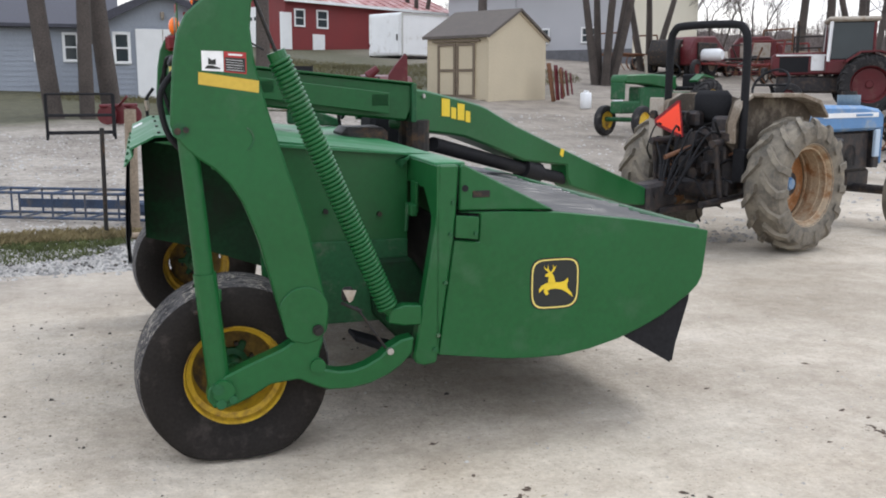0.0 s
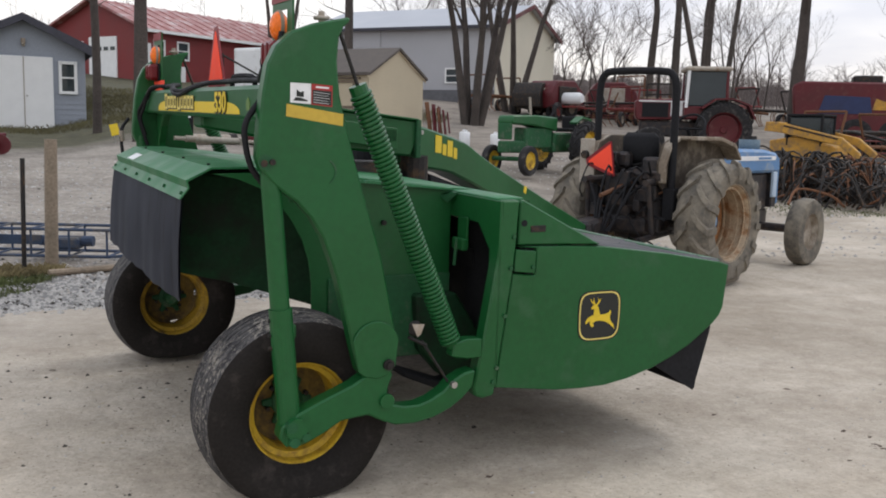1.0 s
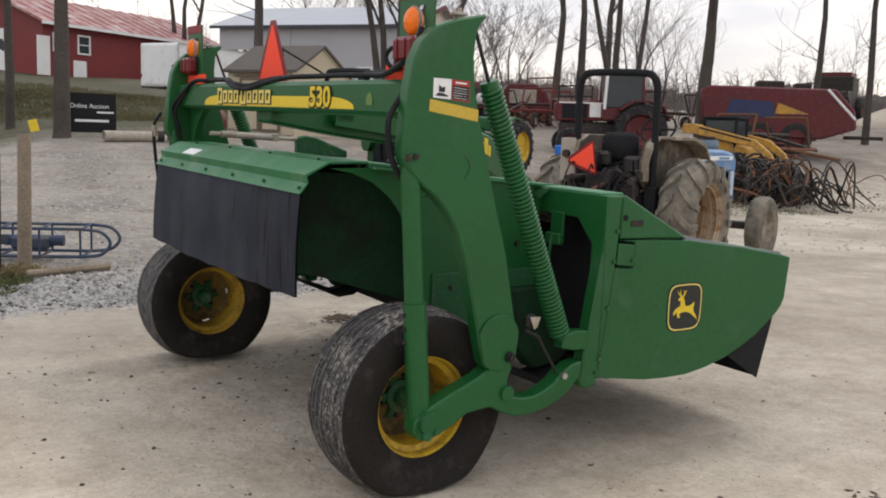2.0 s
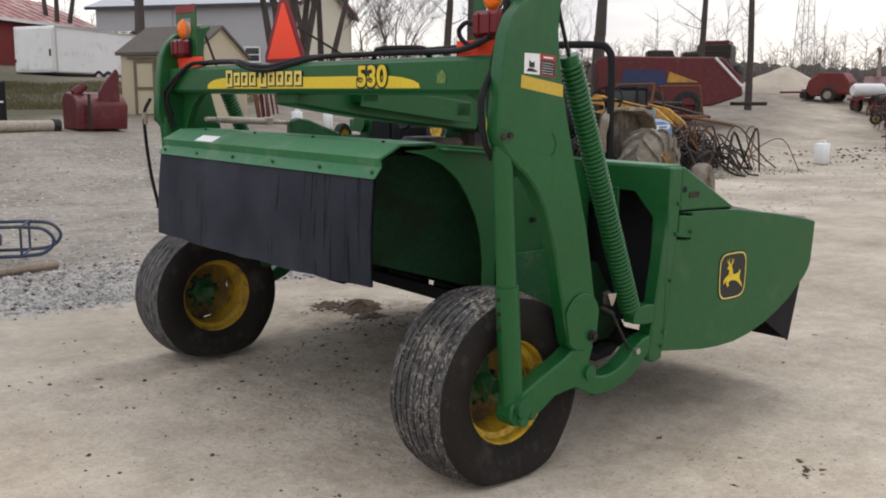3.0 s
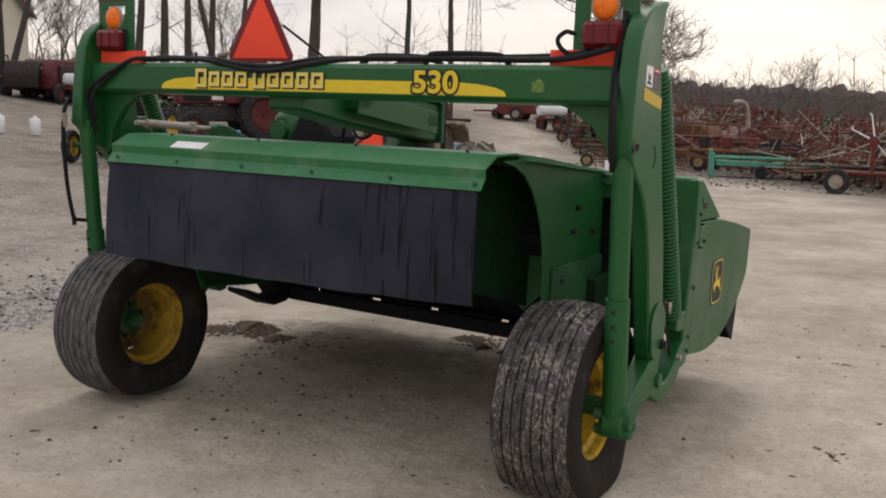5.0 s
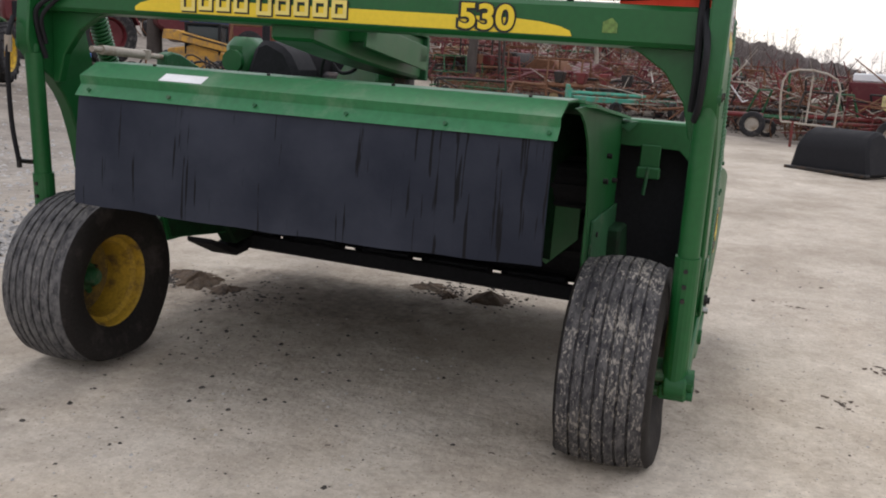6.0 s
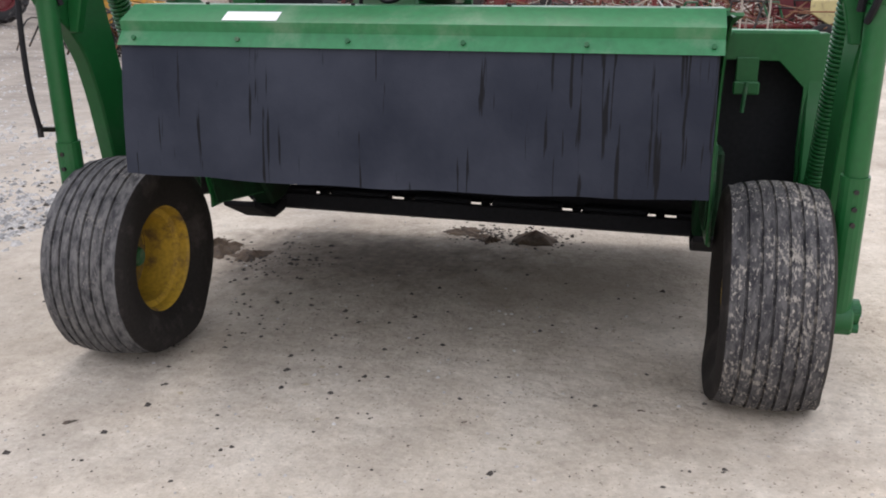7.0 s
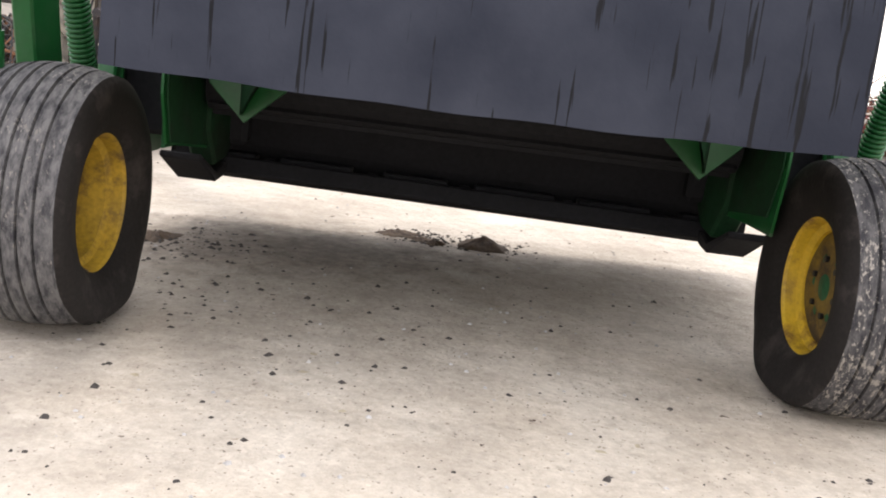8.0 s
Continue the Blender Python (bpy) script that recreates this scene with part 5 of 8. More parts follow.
def blue_tractor():
    t = empty("tractor", pose(5.2, 8.72, 0, 0, 0, 20.9), "old blue farm tractor with roll bar and dusty tyres", "tractor")
    for s in (-1, 1):
        w = lug_wheel(t, 0, s * 0.713, 0.61, 0.37, TR_TYRE, RIM_TAN, lugs=15, dish=-s * 0.09, fat=1.5)
        me = None
        for k in range(8):
            a = 2 * math.pi * k / 8
            if me is None:
                b = part("wheel_nut", rod((0, -0.02, 0), (0, 0.06, 0), 0.011, 6), RIM_TAN, w)
                me = b.data
            else:
                b = new("wheel_nut", me)
                b.parent = w
            b.location = (0.105 * math.cos(a), -s * 0.09, 0.105 * math.sin(a))
        plain_wheel(t, 2.12, s * 0.72, 0.38, 0.38, 0.20, TR_TYRE, FENDER, 0.55)
    smooth(part("bonnet", prism([(0.85, 1.02), (0.85, 1.27), (1.2, 1.30), (2.0, 1.29), (2.36, 1.25), (2.45, 1.20), (2.46, 1.02)], -0.25, 0.25, 0.035), BLUE, t), 40)
    for s in (-1, 1):
        part("bonnet_stripe", box((1.75, s * 0.252, 1.19), (1.1, 0.008, 0.05), 0.002), WHITE_DECAL, t)
        part("stripe_block", box((2.0, s * 0.257, 1.19), (0.34, 0.006, 0.026)), BLUE, t)
    part("grille", box((2.455, 0, 0.86), (0.04, 0.46, 0.42), 0.012), BLUE, t, "pale blue grille")
    part("radiator", box((2.36, 0, 0.83), (0.14, 0.46, 0.44), 0.015), GREASE, t)
    part("grille_insert", join(*[box((2.482, 0, 0.72 + 0.05 * k), (0.012, 0.36, 0.02)) for k in range(7)]), BLACK, t)
    part("side_post", box((2.33, -0.235, 0.88), (0.10, 0.04, 0.30), 0.008), mat("pale_blue", (0.45, 0.55, 0.66), 0.5, vary=0.1), t)
    part("engine", join(box((1.55, 0, 0.80), (1.5, 0.36, 0.46), 0.04), box((1.4, -0.20, 0.85), (0.5, 0.12, 0.22), 0.03), rod((1.9, -0.18, 0.75), (1.9, 0.18, 0.75), 0.13, 14), box((1.05, -0.2, 0.66), (0.22, 0.14, 0.2), 0.02)), GREASE, t)
    part("front_axle", join(rod((2.1, -0.66, 0.40), (2.1, 0.66, 0.40), 0.05, 10), box((2.15, 0, 0.50), (0.5, 0.30, 0.20), 0.03)), GREASE, t)
    part("gearbox", join(box((0.45, 0, 0.65), (1.0, 0.36, 0.46), 0.05), rod((0, -0.66, 0.61), (0, 0.66, 0.61), 0.11, 14), box((-0.18, 0, 0.74), (0.45, 0.46, 0.50), 0.05)), GREASE, t)
    part("air_cap", smooth_bm(rod((2.12, 0.0, 1.26), (2.12, 0.0, 1.40), 0.12, 16)), mat("grey_blue", (0.12, 0.17, 0.21), 0.6), t)
    part("breather", rod((2.12, 0, 1.40), (2.12, 0, 1.44), 0.08, 14), DARK_STEEL, t)
    for s in (-1, 1):
        inner, outer = s * 0.36, s * 0.535
        fen = part("fender", join(prism([(-0.30, 1.40), (-0.28, 1.425), (0.34, 1.425), (0.66, 1.36), (0.80, 1.22), (0.80, 1.185), (0.64, 1.32), (0.34, 1.385), (-0.28, 1.385)], inner, outer, 0.006),
                                  prism([(-0.56, 0.98), (-0.57, 1.16), (-0.48, 1.35), (-0.30, 1.42), (-0.28, 1.385), (-0.44, 1.32), (-0.53, 1.15), (-0.52, 0.98)], inner, inner + s * 0.07, 0.006)), FENDER, t, "dusty tan steel fender")
        smooth(fen, 35)
        part("inner_wall", prism([(-0.56, 0.98), (-0.57, 1.16), (-0.48, 1.35), (-0.30, 1.42), (0.34, 1.42), (0.66, 1.355), (0.79, 1.22), (0.62, 0.75), (-0.3, 0.8)], inner - s * 0.02, inner, 0.004), FENDER_DARK, fen)
    part("lamp_panel", box((-0.555, 0.45, 1.16), (0.02, 0.17, 0.44), 0.008), GREYWHITE, t, "pale grey lamp panel on the fender")
    bar = join(sweep(curve_points([(-0.42, -0.42, 0.70), (-0.42, -0.425, 1.5), (-0.42, -0.42, 1.86), (-0.42, -0.38, 1.985), (-0.42, -0.26, 2.03), (-0.42, 0.26, 2.04), (-0.42, 0.38, 2.0), (-0.42, 0.42, 1.87), (-0.42, 0.425, 1.5), (-0.42, 0.42, 0.70)], 5), 0.037, 10))
    smooth(part("roll_bar", bar, BLACK, t, "black tubular roll bar"), 50)
    part("roll_bar_foot", box((-0.40, -0.42, 0.78), (0.14, 0.12, 0.30), 0.01), BLACK, t)
    part("roll_bar_foot", box((-0.40, 0.42, 0.78), (0.14, 0.12, 0.30), 0.01), BLACK, t)
    seat = part("seat", join(box((-0.12, 0, 1.12), (0.42, 0.46, 0.10), 0.04), box((-0.30, 0, 1.30), (0.12, 0.40, 0.30), 0.05)), BLACK, t, "black vinyl seat")
    smooth(seat, 50)
    wheel = sweep([(0.62 + 0.19 * math.cos(a) * 0.6, 0.19 * math.sin(a), 1.50 + 0.19 * math.cos(a) * 0.8) for a in [2 * math.pi * k / 24 for k in range(24)]], 0.013, 6, True)
    part("steering_wheel", join(wheel, rod((0.62, 0, 1.50), (0.85, 0, 1.2), 0.02, 8), rod((0.62, -0.18, 1.5), (0.62, 0.18, 1.5), 0.012, 6)), BLACK, t)
    part("instrument_panel", box((0.86, 0, 1.18), (0.14, 0.46, 0.34), 0.03), BLACK, t)
    # rear linkage
    for s in (-1, 1):
        part("lift_arm", join(rod((-0.2, s * 0.24, 1.0), (-0.75, s * 0.34, 0.98), 0.035, 8), rod((-0.70, s * 0.34, 0.98), (-0.62, s * 0.36, 0.5), 0.025, 8), rod((-0.15, s * 0.28, 0.48), (-0.95, s * 0.40, 0.46), 0.03, 8)), GREASE, t)
    part("top_link", rod((-0.4, 0, 0.98), (-0.9, 0.05, 0.85), 0.022, 8), RUST, t)
    part("drawbar", join(box((-0.6, 0, 0.38), (0.9, 0.09, 0.05), 0.006), box((-0.35, 0, 0.48), (0.2, 0.36, 0.12), 0.02)), GREASE, t)
    part("valve_block", join(box((-0.45, 0.15, 0.95), (0.16, 0.22, 0.2), 0.02), box((-0.46, -0.16, 0.86), (0.12, 0.18, 0.16), 0.02), rod((-0.5, -0.05, 0.7), (-0.62, -0.05, 0.7), 0.05, 10)), GREASE, t)
    rnd = random.Random(5)
    for k in range(9):
        y0 = -0.3 + 0.07 * k
        part("hydraulic_hose", sweep(curve_points([(-0.45, y0, 0.95 + rnd.uniform(-0.1, 0.1)), (-0.65, y0 + rnd.uniform(-0.1, 0.1), 0.98 + rnd.uniform(-0.1, 0.15)), (-0.82, y0 * 0.6, 0.75 + rnd.uniform(-0.1, 0.1)), (-0.95, y0 * 0.3, 0.52)], 4), 0.010, 6), HOSE, t)
    em = new("slow_vehicle_emblem")
    em.parent = t
    emblem(em, 0.84, Matrix.Translation((-0.58, 0.13, 1.19)) @ Matrix.Rotation(radians(8), 4, "Z") @ Matrix.Rotation(radians(-98), 4, "X"))
    part("emblem_bracket", rod((-0.56, 0.16, 1.2), (-0.42, 0.12, 1.05), 0.015, 6), DARK_STEEL, em)
    clutter = random.Random(17)
    for k in range(34):
        c = Vector((clutter.uniform(-0.62, -0.34), clutter.uniform(-0.36, 0.34), clutter.uniform(0.5, 1.22)))
        if k % 3 == 0:
            part("control_valve", box(c, (0.07 + 0.08 * clutter.random(), 0.06 + 0.09 * clutter.random(), 0.06 + 0.10 * clutter.random()), 0.012), GREASE, t)
        elif k % 3 == 1:
            d = Vector((clutter.uniform(-0.5, 0.3), clutter.uniform(-1, 1), clutter.uniform(-0.4, 1))).normalized()
            part("lever", rod(c, c + d * clutter.uniform(0.12, 0.35), 0.011, 6), clutter.choice((DARK_STEEL, RUST, BLACK)), t)
        else:
            d = Vector((clutter.uniform(-0.2, 0.1), clutter.uniform(-0.25, 0.25), clutter.uniform(-0.35, -0.1)))
            part("hydraulic_hose", sweep(curve_points([c, c + Vector((-0.12, 0.02, 0.04)), c + d * 0.6 + Vector((-0.14, 0, 0)), c + d], 4), 0.008, 6), HOSE, t)
    part("tail_lamp", rod((-0.55, 0.46, 1.22), (-0.60, 0.46, 1.22), 0.04, 12), DARK_STEEL, t)
    part("rear_housing", join(box((-0.30, 0.0, 0.80), (0.30, 0.62, 0.62), 0.06), box((-0.42, -0.22, 1.10), (0.14, 0.20, 0.24), 0.03), box((-0.40, 0.12, 1.18), (0.12, 0.16, 0.16), 0.03), box((-0.50, 0.0, 0.56), (0.20, 0.50, 0.16), 0.03)), GREASE, t)
    part("step_plate", box((0.55, -0.45, 0.42), (0.36, 0.26, 0.03), 0.005), GREASE, t)
    return t


def smooth_bm(bm):
    for f in bm.faces:
        f.smooth = True
    return bm


blue_tractor()


# ---- other machines ----
def green_tractor():
    t = empty("tractor", on_ground(11.45, 19.96, 207), "old green row-crop tractor with yellow wheels", "tractor")
    for s in (-1, 1):
        lug_wheel(t, 0, s * 0.66, 0.62, 0.30, RUBBER, YELLOW, lugs=18)
        plain_wheel(t, 2.25, s * 0.48, 0.33, 0.33, 0.16, RUBBER, YELLOW, 0.6)
    smooth(part("bonnet", prism([(0.55, 0.98), (0.55, 1.30), (1.5, 1.33), (2.45, 1.30), (2.5, 1.22), (2.5, 1.12), (1.6, 1.10)], -0.2, 0.2, 0.03), GREEN, t), 40)
    part("engine", join(box((1.3, 0, 0.82), (1.2, 0.3, 0.46), 0.03), box((2.2, 0, 0.62), (0.7, 0.3, 0.26), 0.03), box((0.2, 0, 0.72), (0.9, 0.36, 0.46), 0.04)), GREEN_DULL, t)
    part("axle", join(rod((0, -0.6, 0.62), (0, 0.6, 0.62), 0.09, 10), rod((2.25, -0.45, 0.36), (2.25, 0.45, 0.36), 0.05, 8)), GREEN_DULL, t)
    part("grille", box((2.48, 0, 0.96), (0.06, 0.36, 0.36), 0.02), GREEN_DULL, t)
    part("seat", join(box((-0.15, 0, 1.02), (0.4, 0.4, 0.1), 0.03), box((-0.35, 0, 1.2), (0.1, 0.4, 0.3), 0.03)), BLACK, t)
    part("steering_wheel", join(sweep([(0.4 + 0.08 * math.cos(a), 0.18 * math.sin(a), 1.42 + 0.16 * math.cos(a)) for a in [2 * math.pi * k / 20 for k in range(20)]], 0.014, 5, True), rod((0.4, 0, 1.42), (0.7, 0, 1.25), 0.02, 6)), BLACK, t)
    part("exhaust", rod((1.6, 0.1, 1.3), (1.66, 0.1, 1.72), 0.03, 8), GREYWHITE, t)
    for s in (-1, 1):
        part("fender", prism([(-0.5, 1.05), (-0.3, 1.28), (0.1, 1.34), (0.4, 1.2), (0.38, 1.16), (0.1, 1.29), (-0.28, 1.24), (-0.46, 1.03)], s * 0.42, s * 0.62), GREEN, t)
    return t


def red_tractor():
    ang = math.degrees(math.atan2(26.3 - 24.4, 17.6 - 20.4))
    t = empty("tractor", on_ground(20.4, 24.4, ang) @ Matrix.Scale(1.04, 4), "large dark red cab tractor with white roof trim", "tractor")
    for s in (-1, 1):
        lug_wheel(t, 0, s * 0.85, 0.85, 0.45, RUBBER, DARK_RED, lugs=20)
        plain_wheel(t, 2.15, s * 0.75, 0.45, 0.45, 0.26, RUBBER, DARK_RED)
    smooth(part("bonnet", prism([(0.85, 1.15), (0.85, 1.80), (2.55, 1.74), (2.62, 1.66), (2.6, 1.2), (2.5, 1.1)], -0.32, 0.32, 0.04), DARK_RED, t), 40)
    part("side_grille", join(box((2.0, -0.33, 1.42), (0.8, 0.02, 0.44), 0.006), box((2.0, 0.33, 1.42), (0.8, 0.02, 0.44), 0.006)), BLACK, t)
    part("white_panel", box((1.35, 0.335, 1.48), (0.36, 0.02, 0.46), 0.006), WHITE, t)
    part("stripe", join(box((1.7, 0.335, 1.69), (1.6, 0.015, 0.04)), box((1.7, -0.335, 1.69), (1.6, 0.015, 0.04))), WHITE, t)
    part("chassis", join(box((0.95, 0, 0.85), (3.0, 0.5, 0.5), 0.05), rod((0, -0.8, 0.85), (0, 0.8, 0.85), 0.14, 10)), GREASE, t)
    cab = part("cab", join(box((0.32, 0, 1.35), (1.3, 1.3, 0.4), 0.04), *[rod((x, y, 1.5), (x * 0.95, y * 0.92, 2.62), 0.045, 8) for x in (-0.28, 0.92) for y in (-0.62, 0.62)]), DARK_RED, t)
    cab.location.x = 0.18
    part("cab_roof", box((0.30, 0, 2.68), (1.4, 1.4, 0.14), 0.05), GREYWHITE, cab, "white cab roof")
    part("cab_glass", box((0.32, 0, 2.08), (1.16, 1.2, 1.04), 0.02), GLASS_DARK, cab)
    for y in (-0.64, 0.64):
        part("cab_pillar", rod((0.93, y, 1.5), (0.88, y * 0.97, 2.62), 0.05, 8), WHITE, cab)
    for s in (-1, 1):
        part("fender", prism([(-0.9, 1.2), (-0.7, 1.62), (-0.2, 1.80), (0.3, 1.78), (0.7, 1.5), (0.66, 1.46), (0.28, 1.73), (-0.2, 1.75), (-0.66, 1.58), (-0.85, 1.18)], s * 0.62, s * 1.08), DARK_RED, t)
    part("exhaust", rod((1.9, -0.2, 1.7), (1.9, -0.2, 2.7), 0.05, 8), DARK_STEEL, t)
    return t


def big_spreader():
    a, b = Vector((26.3, 27.0)), Vector((30.2, 23.2))
    mid = (a + b) / 2
    t = empty("grain_cart", on_ground(mid.x, mid.y, math.degrees(math.atan2(b.y - a.y, b.x - a.x))), "dark red steel grain cart with white trim lines", "grain cart")
    body = part("body", prism([(-2.7, 1.2), (-2.8, 2.35), (-2.5, 2.5), (2.0, 2.45), (2.7, 1.7), (2.8, 1.0), (1.6, 0.6), (-1.8, 0.6)], -1.2, 1.2, 0.06), DARK_RED, t)
    smooth(body, 30)
    for s in (-1, 1):
        part("trim_line", rod((1.7, s * 1.22, 2.42), (2.72, s * 1.22, 1.35), 0.05, 6), WHITE, body)
        part("blue_panel", prism([(-1.9, 1.35), (-1.7, 2.0), (-0.2, 1.95), (-0.1, 1.35)], s * 1.205, s * 1.225, 0.004), mat("dark_blue", (0.02, 0.03, 0.09), 0.4), body)
        part("gold_sweep", prism([(-0.1, 1.5), (0.0, 1.9), (1.1, 1.5)], s * 1.205, s * 1.222), CONSTR, body)
        plain_wheel(t, -0.6, s * 1.05, 0.6, 0.6, 0.4, RUBBER, DARK_RED)
        plain_wheel(t, 0.7, s * 1.05, 0.6, 0.6, 0.4, RUBBER, DARK_RED)
    part("drawbar", box((3.3, 0, 0.7), (1.4, 0.14, 0.14), 0.02), DARK_STEEL, t)
    part("top_machine", join(box((-0.2, 0.2, 2.62), (1.0, 0.8, 0.3), 0.05), box((1.0, 0.2, 2.6), (0.6, 0.8, 0.2), 0.04)), DARK_STEEL, t)
    return t


def loader():
    t = empty("skid_loader", on_ground(19.7, 19.9, -72) @ Matrix.Scale(0.86, 4), "construction-yellow skid loader with dark cab", "loader")
    part("chassis", prism([(-1.2, 0.45), (-1.25, 1.15), (-0.4, 1.3), (0.9, 1.0), (1.0, 0.45)], -0.5, 0.5, 0.04), CONSTR, t)
    cab = part("cab", join(box((-0.1, 0, 1.5), (1.1, 0.9, 0.85), 0.05)), GLASS_DARK, t)
    part("cab_frame", join(*[rod((x, y, 1.0), (x, y, 1.95), 0.05, 6) for x in (-0.65, 0.45) for y in (-0.46, 0.46)], box((-0.1, 0, 1.97), (1.2, 1.0, 0.08), 0.02)), BLACK, cab)
    for s in (-1, 1):
        part("lift_arm", prism([(-1.35, 1.45), (-1.3, 1.75), (-0.9, 1.75), (1.2, 1.28), (1.75, 0.85), (2.0, 0.35), (1.85, 0.3), (1.55, 0.75), (1.1, 1.05), (-0.9, 1.42)], s * 0.55, s * 0.72, 0.02), CONSTR, t)
        part("arm_stripe", prism([(-0.7, 1.60), (-0.68, 1.65), (1.1, 1.26), (1.08, 1.21)], s * 0.721, s * 0.73), DARK_STEEL, t)
        for x in (-0.75, 0.55):
            plain_wheel(t, x, s * 0.66, 0.42, 0.42, 0.3, RUBBER, CONSTR)
    part("bucket", prism([(1.7, 0.1), (1.75, 0.65), (1.9, 0.7), (2.05, 0.25), (2.6, 0.08), (2.6, 0.04)], -0.85, 0.85, 0.01), DARK_STEEL, t)
    return t


green_tractor()
red_tractor()
big_spreader()
loader()


# ---- buildings ----
SIDING_GREY = mat("grey_siding", (0.30, 0.325, 0.37), 0.7, vary=0.08, scale=0.8, fine=15, bump=0.03)
SIDING_RED = mat("red_steel_siding", (0.20, 0.035, 0.035), 0.6, vary=0.12, scale=0.7, fine=15, bump=0.03)
SIDING_TAN = mat("tan_panel", (0.50, 0.43, 0.31), 0.75, vary=0.08, scale=1.0, fine=25, bump=0.04)
SIDING_PALE = mat("pale_steel_siding", (0.42, 0.42, 0.44), 0.6, vary=0.06, scale=0.4, bump=0.02)
SIDING_CREAM = mat("cream_steel_siding", (0.62, 0.58, 0.47), 0.6, vary=0.06, scale=0.4, bump=0.02)
ROOF_DARK = mat("dark_shingle", (0.07, 0.07, 0.085), 0.9, vary=0.2, scale=3, fine=25, bump=0.2)
ROOF_BROWN = mat("brown_shingle", (0.11, 0.095, 0.085), 0.9, vary=0.2, scale=4, fine=30, bump=0.2)
ROOF_RED = mat("weathered_red_roof", (0.32, 0.12, 0.11), 0.5, vary=0.3, scale=1.2, bump=0.05, dirt=(0.5, 0.42, 0.41), dirt_amount=0.45, dirt_scale=1.2)
ROOF_STEEL = mat("grey_steel_roof", (0.40, 0.42, 0.46), 0.45, vary=0.08, scale=0.5, bump=0.02)
TRIM_WHITE = mat("white_trim", (0.78, 0.78, 0.77), 0.6, vary=0.05, bump=0.02)
TRIM_BROWN = mat("brown_trim", (0.16, 0.125, 0.09), 0.8, vary=0.2, scale=8, bump=0.1)


def window(parent, x, y, z, w, h, face="-y"):
    """A sash window proud of a wall that looks along -y or along +x in the parent's axes."""
    def place(bm):
        return moved(bm, Matrix.Translation((x, y, z)) @ (Matrix() if face == "-y" else Matrix.Rotation(radians(90), 4, "Z")))
    win = part("window", place(join(box((-w / 2, -0.03, 0), (0.09, 0.08, h + 0.09), 0.01), box((w / 2, -0.03, 0), (0.09, 0.08, h + 0.09), 0.01), box((0, -0.03, h / 2), (w, 0.08, 0.09), 0.01), box((0, -0.03, -h / 2), (w, 0.10, 0.09), 0.01), box((0, -0.025, 0), (w, 0.06, 0.05), 0.005))), TRIM_WHITE, parent)
    part("pane", place(box((0, -0.005, 0), (w, 0.02, h))), GLASS_DARK, win)
    return win


def gable_building(name, m, length, width, eave, ridge, wall, roof, label, category, overhang=0.25, slab=0.1, rib=0.0):
    """A gabled house: the gable looks along -y, the ridge runs along +y; the origin is the middle of the gable's foot."""
    b = empty(name, m, label, category)
    w = width / 2
    part("wall", prism([(-w, -0.6), (w, -0.6), (w, eave), (0, ridge), (-w, eave)], 0, length, 0.01), wall, b)
    slope = (ridge - eave) / w
    for s in (-1, 1):
        e = s * (w + overhang)
        ez = eave - overhang * slope
        r = part("roof", prism([(0, ridge + 0.02), (0, ridge + slab), (e, ez + slab), (e, ez + 0.02)], -overhang, length + overhang, 0.01), roof, b)
        if rib:
            n = int((length + 2 * overhang) / rib)
            part("roof_rib", join(*[prism([(0, ridge + slab), (0, ridge + slab + 0.04), (e, ez + slab + 0.04), (e, ez + slab)], -overhang + k * rib, -overhang + k * rib + 0.05) for k in range(n)]), roof, r)
        part("bargeboard", prism([(0, ridge - 0.02), (0, ridge + slab + 0.02), (e, ez + slab + 0.02), (e, ez - 0.10)], -overhang - 0.04, -overhang), TRIM_WHITE if roof != ROOF_DARK else ROOF_DARK, r)
    return b


# grey house with double door
house = gable_building("house", on_ground(0.17, 32.0, 0, -0.02), 8.0, 3.44, 2.42, 3.22, SIDING_GREY, ROOF_DARK, "grey sided outbuilding with white double doors and dark roof", "house", 0.3, 0.18)
door = part("double_door", box((-0.015, -0.03, 1.09), (1.63, 0.08, 2.16), 0.01), TRIM_WHITE, house, "white double door")
part("door_seam", box((-0.015, -0.075, 1.09), (0.025, 0.01, 2.14)), GREYWHITE, door)
part("door_handle", rod((0.06, -0.07, 1.0), (0.06, -0.13, 1.0), 0.03, 8), STEEL, door)
part("yard_lamp", join(box((0.0, -0.06, 2.62), (0.12, 0.12, 0.16), 0.02), rod((0, -0.08, 2.54), (0, -0.14, 2.48), 0.05, 10)), GREYWHITE, house, "pale lamp over the door")
window(house, -1.25, -0.005, 1.58, 0.44, 0.90)
window(house, 1.22, -0.005, 1.58, 0.44, 0.90)
for k in range(1, 15):
    part("siding_board", box((0, -0.008, 0.16 * k), (3.40, 0.012, 0.012)), SIDING_GREY, house)
wing = empty("house_wing", on_ground(-6.4, 33.6, 2, -0.05), "long grey sided wing with white windows and dark roof", "house")
part("wall", box((0, 3, 0.75), (9.6, 6, 2.6), 0.01), SIDING_GREY, wing)
part("roof", prism([(-0.35, 2.0), (-0.35, 2.12), (3.2, 3.25), (6.4, 2.12), (6.4, 2.0)], -5.0, 5.2, 0.01, "x"), ROOF_DARK, wing)
for x in (-2.6, -0.1, 2.83, 3.70):
    window(wing, x, -0.005, 1.40, 0.42, 0.86)
for k in range(1, 13):
    part("siding_board", box((0, -0.008, 0.16 * k), (9.56, 0.012, 0.012)), SIDING_GREY, wing)

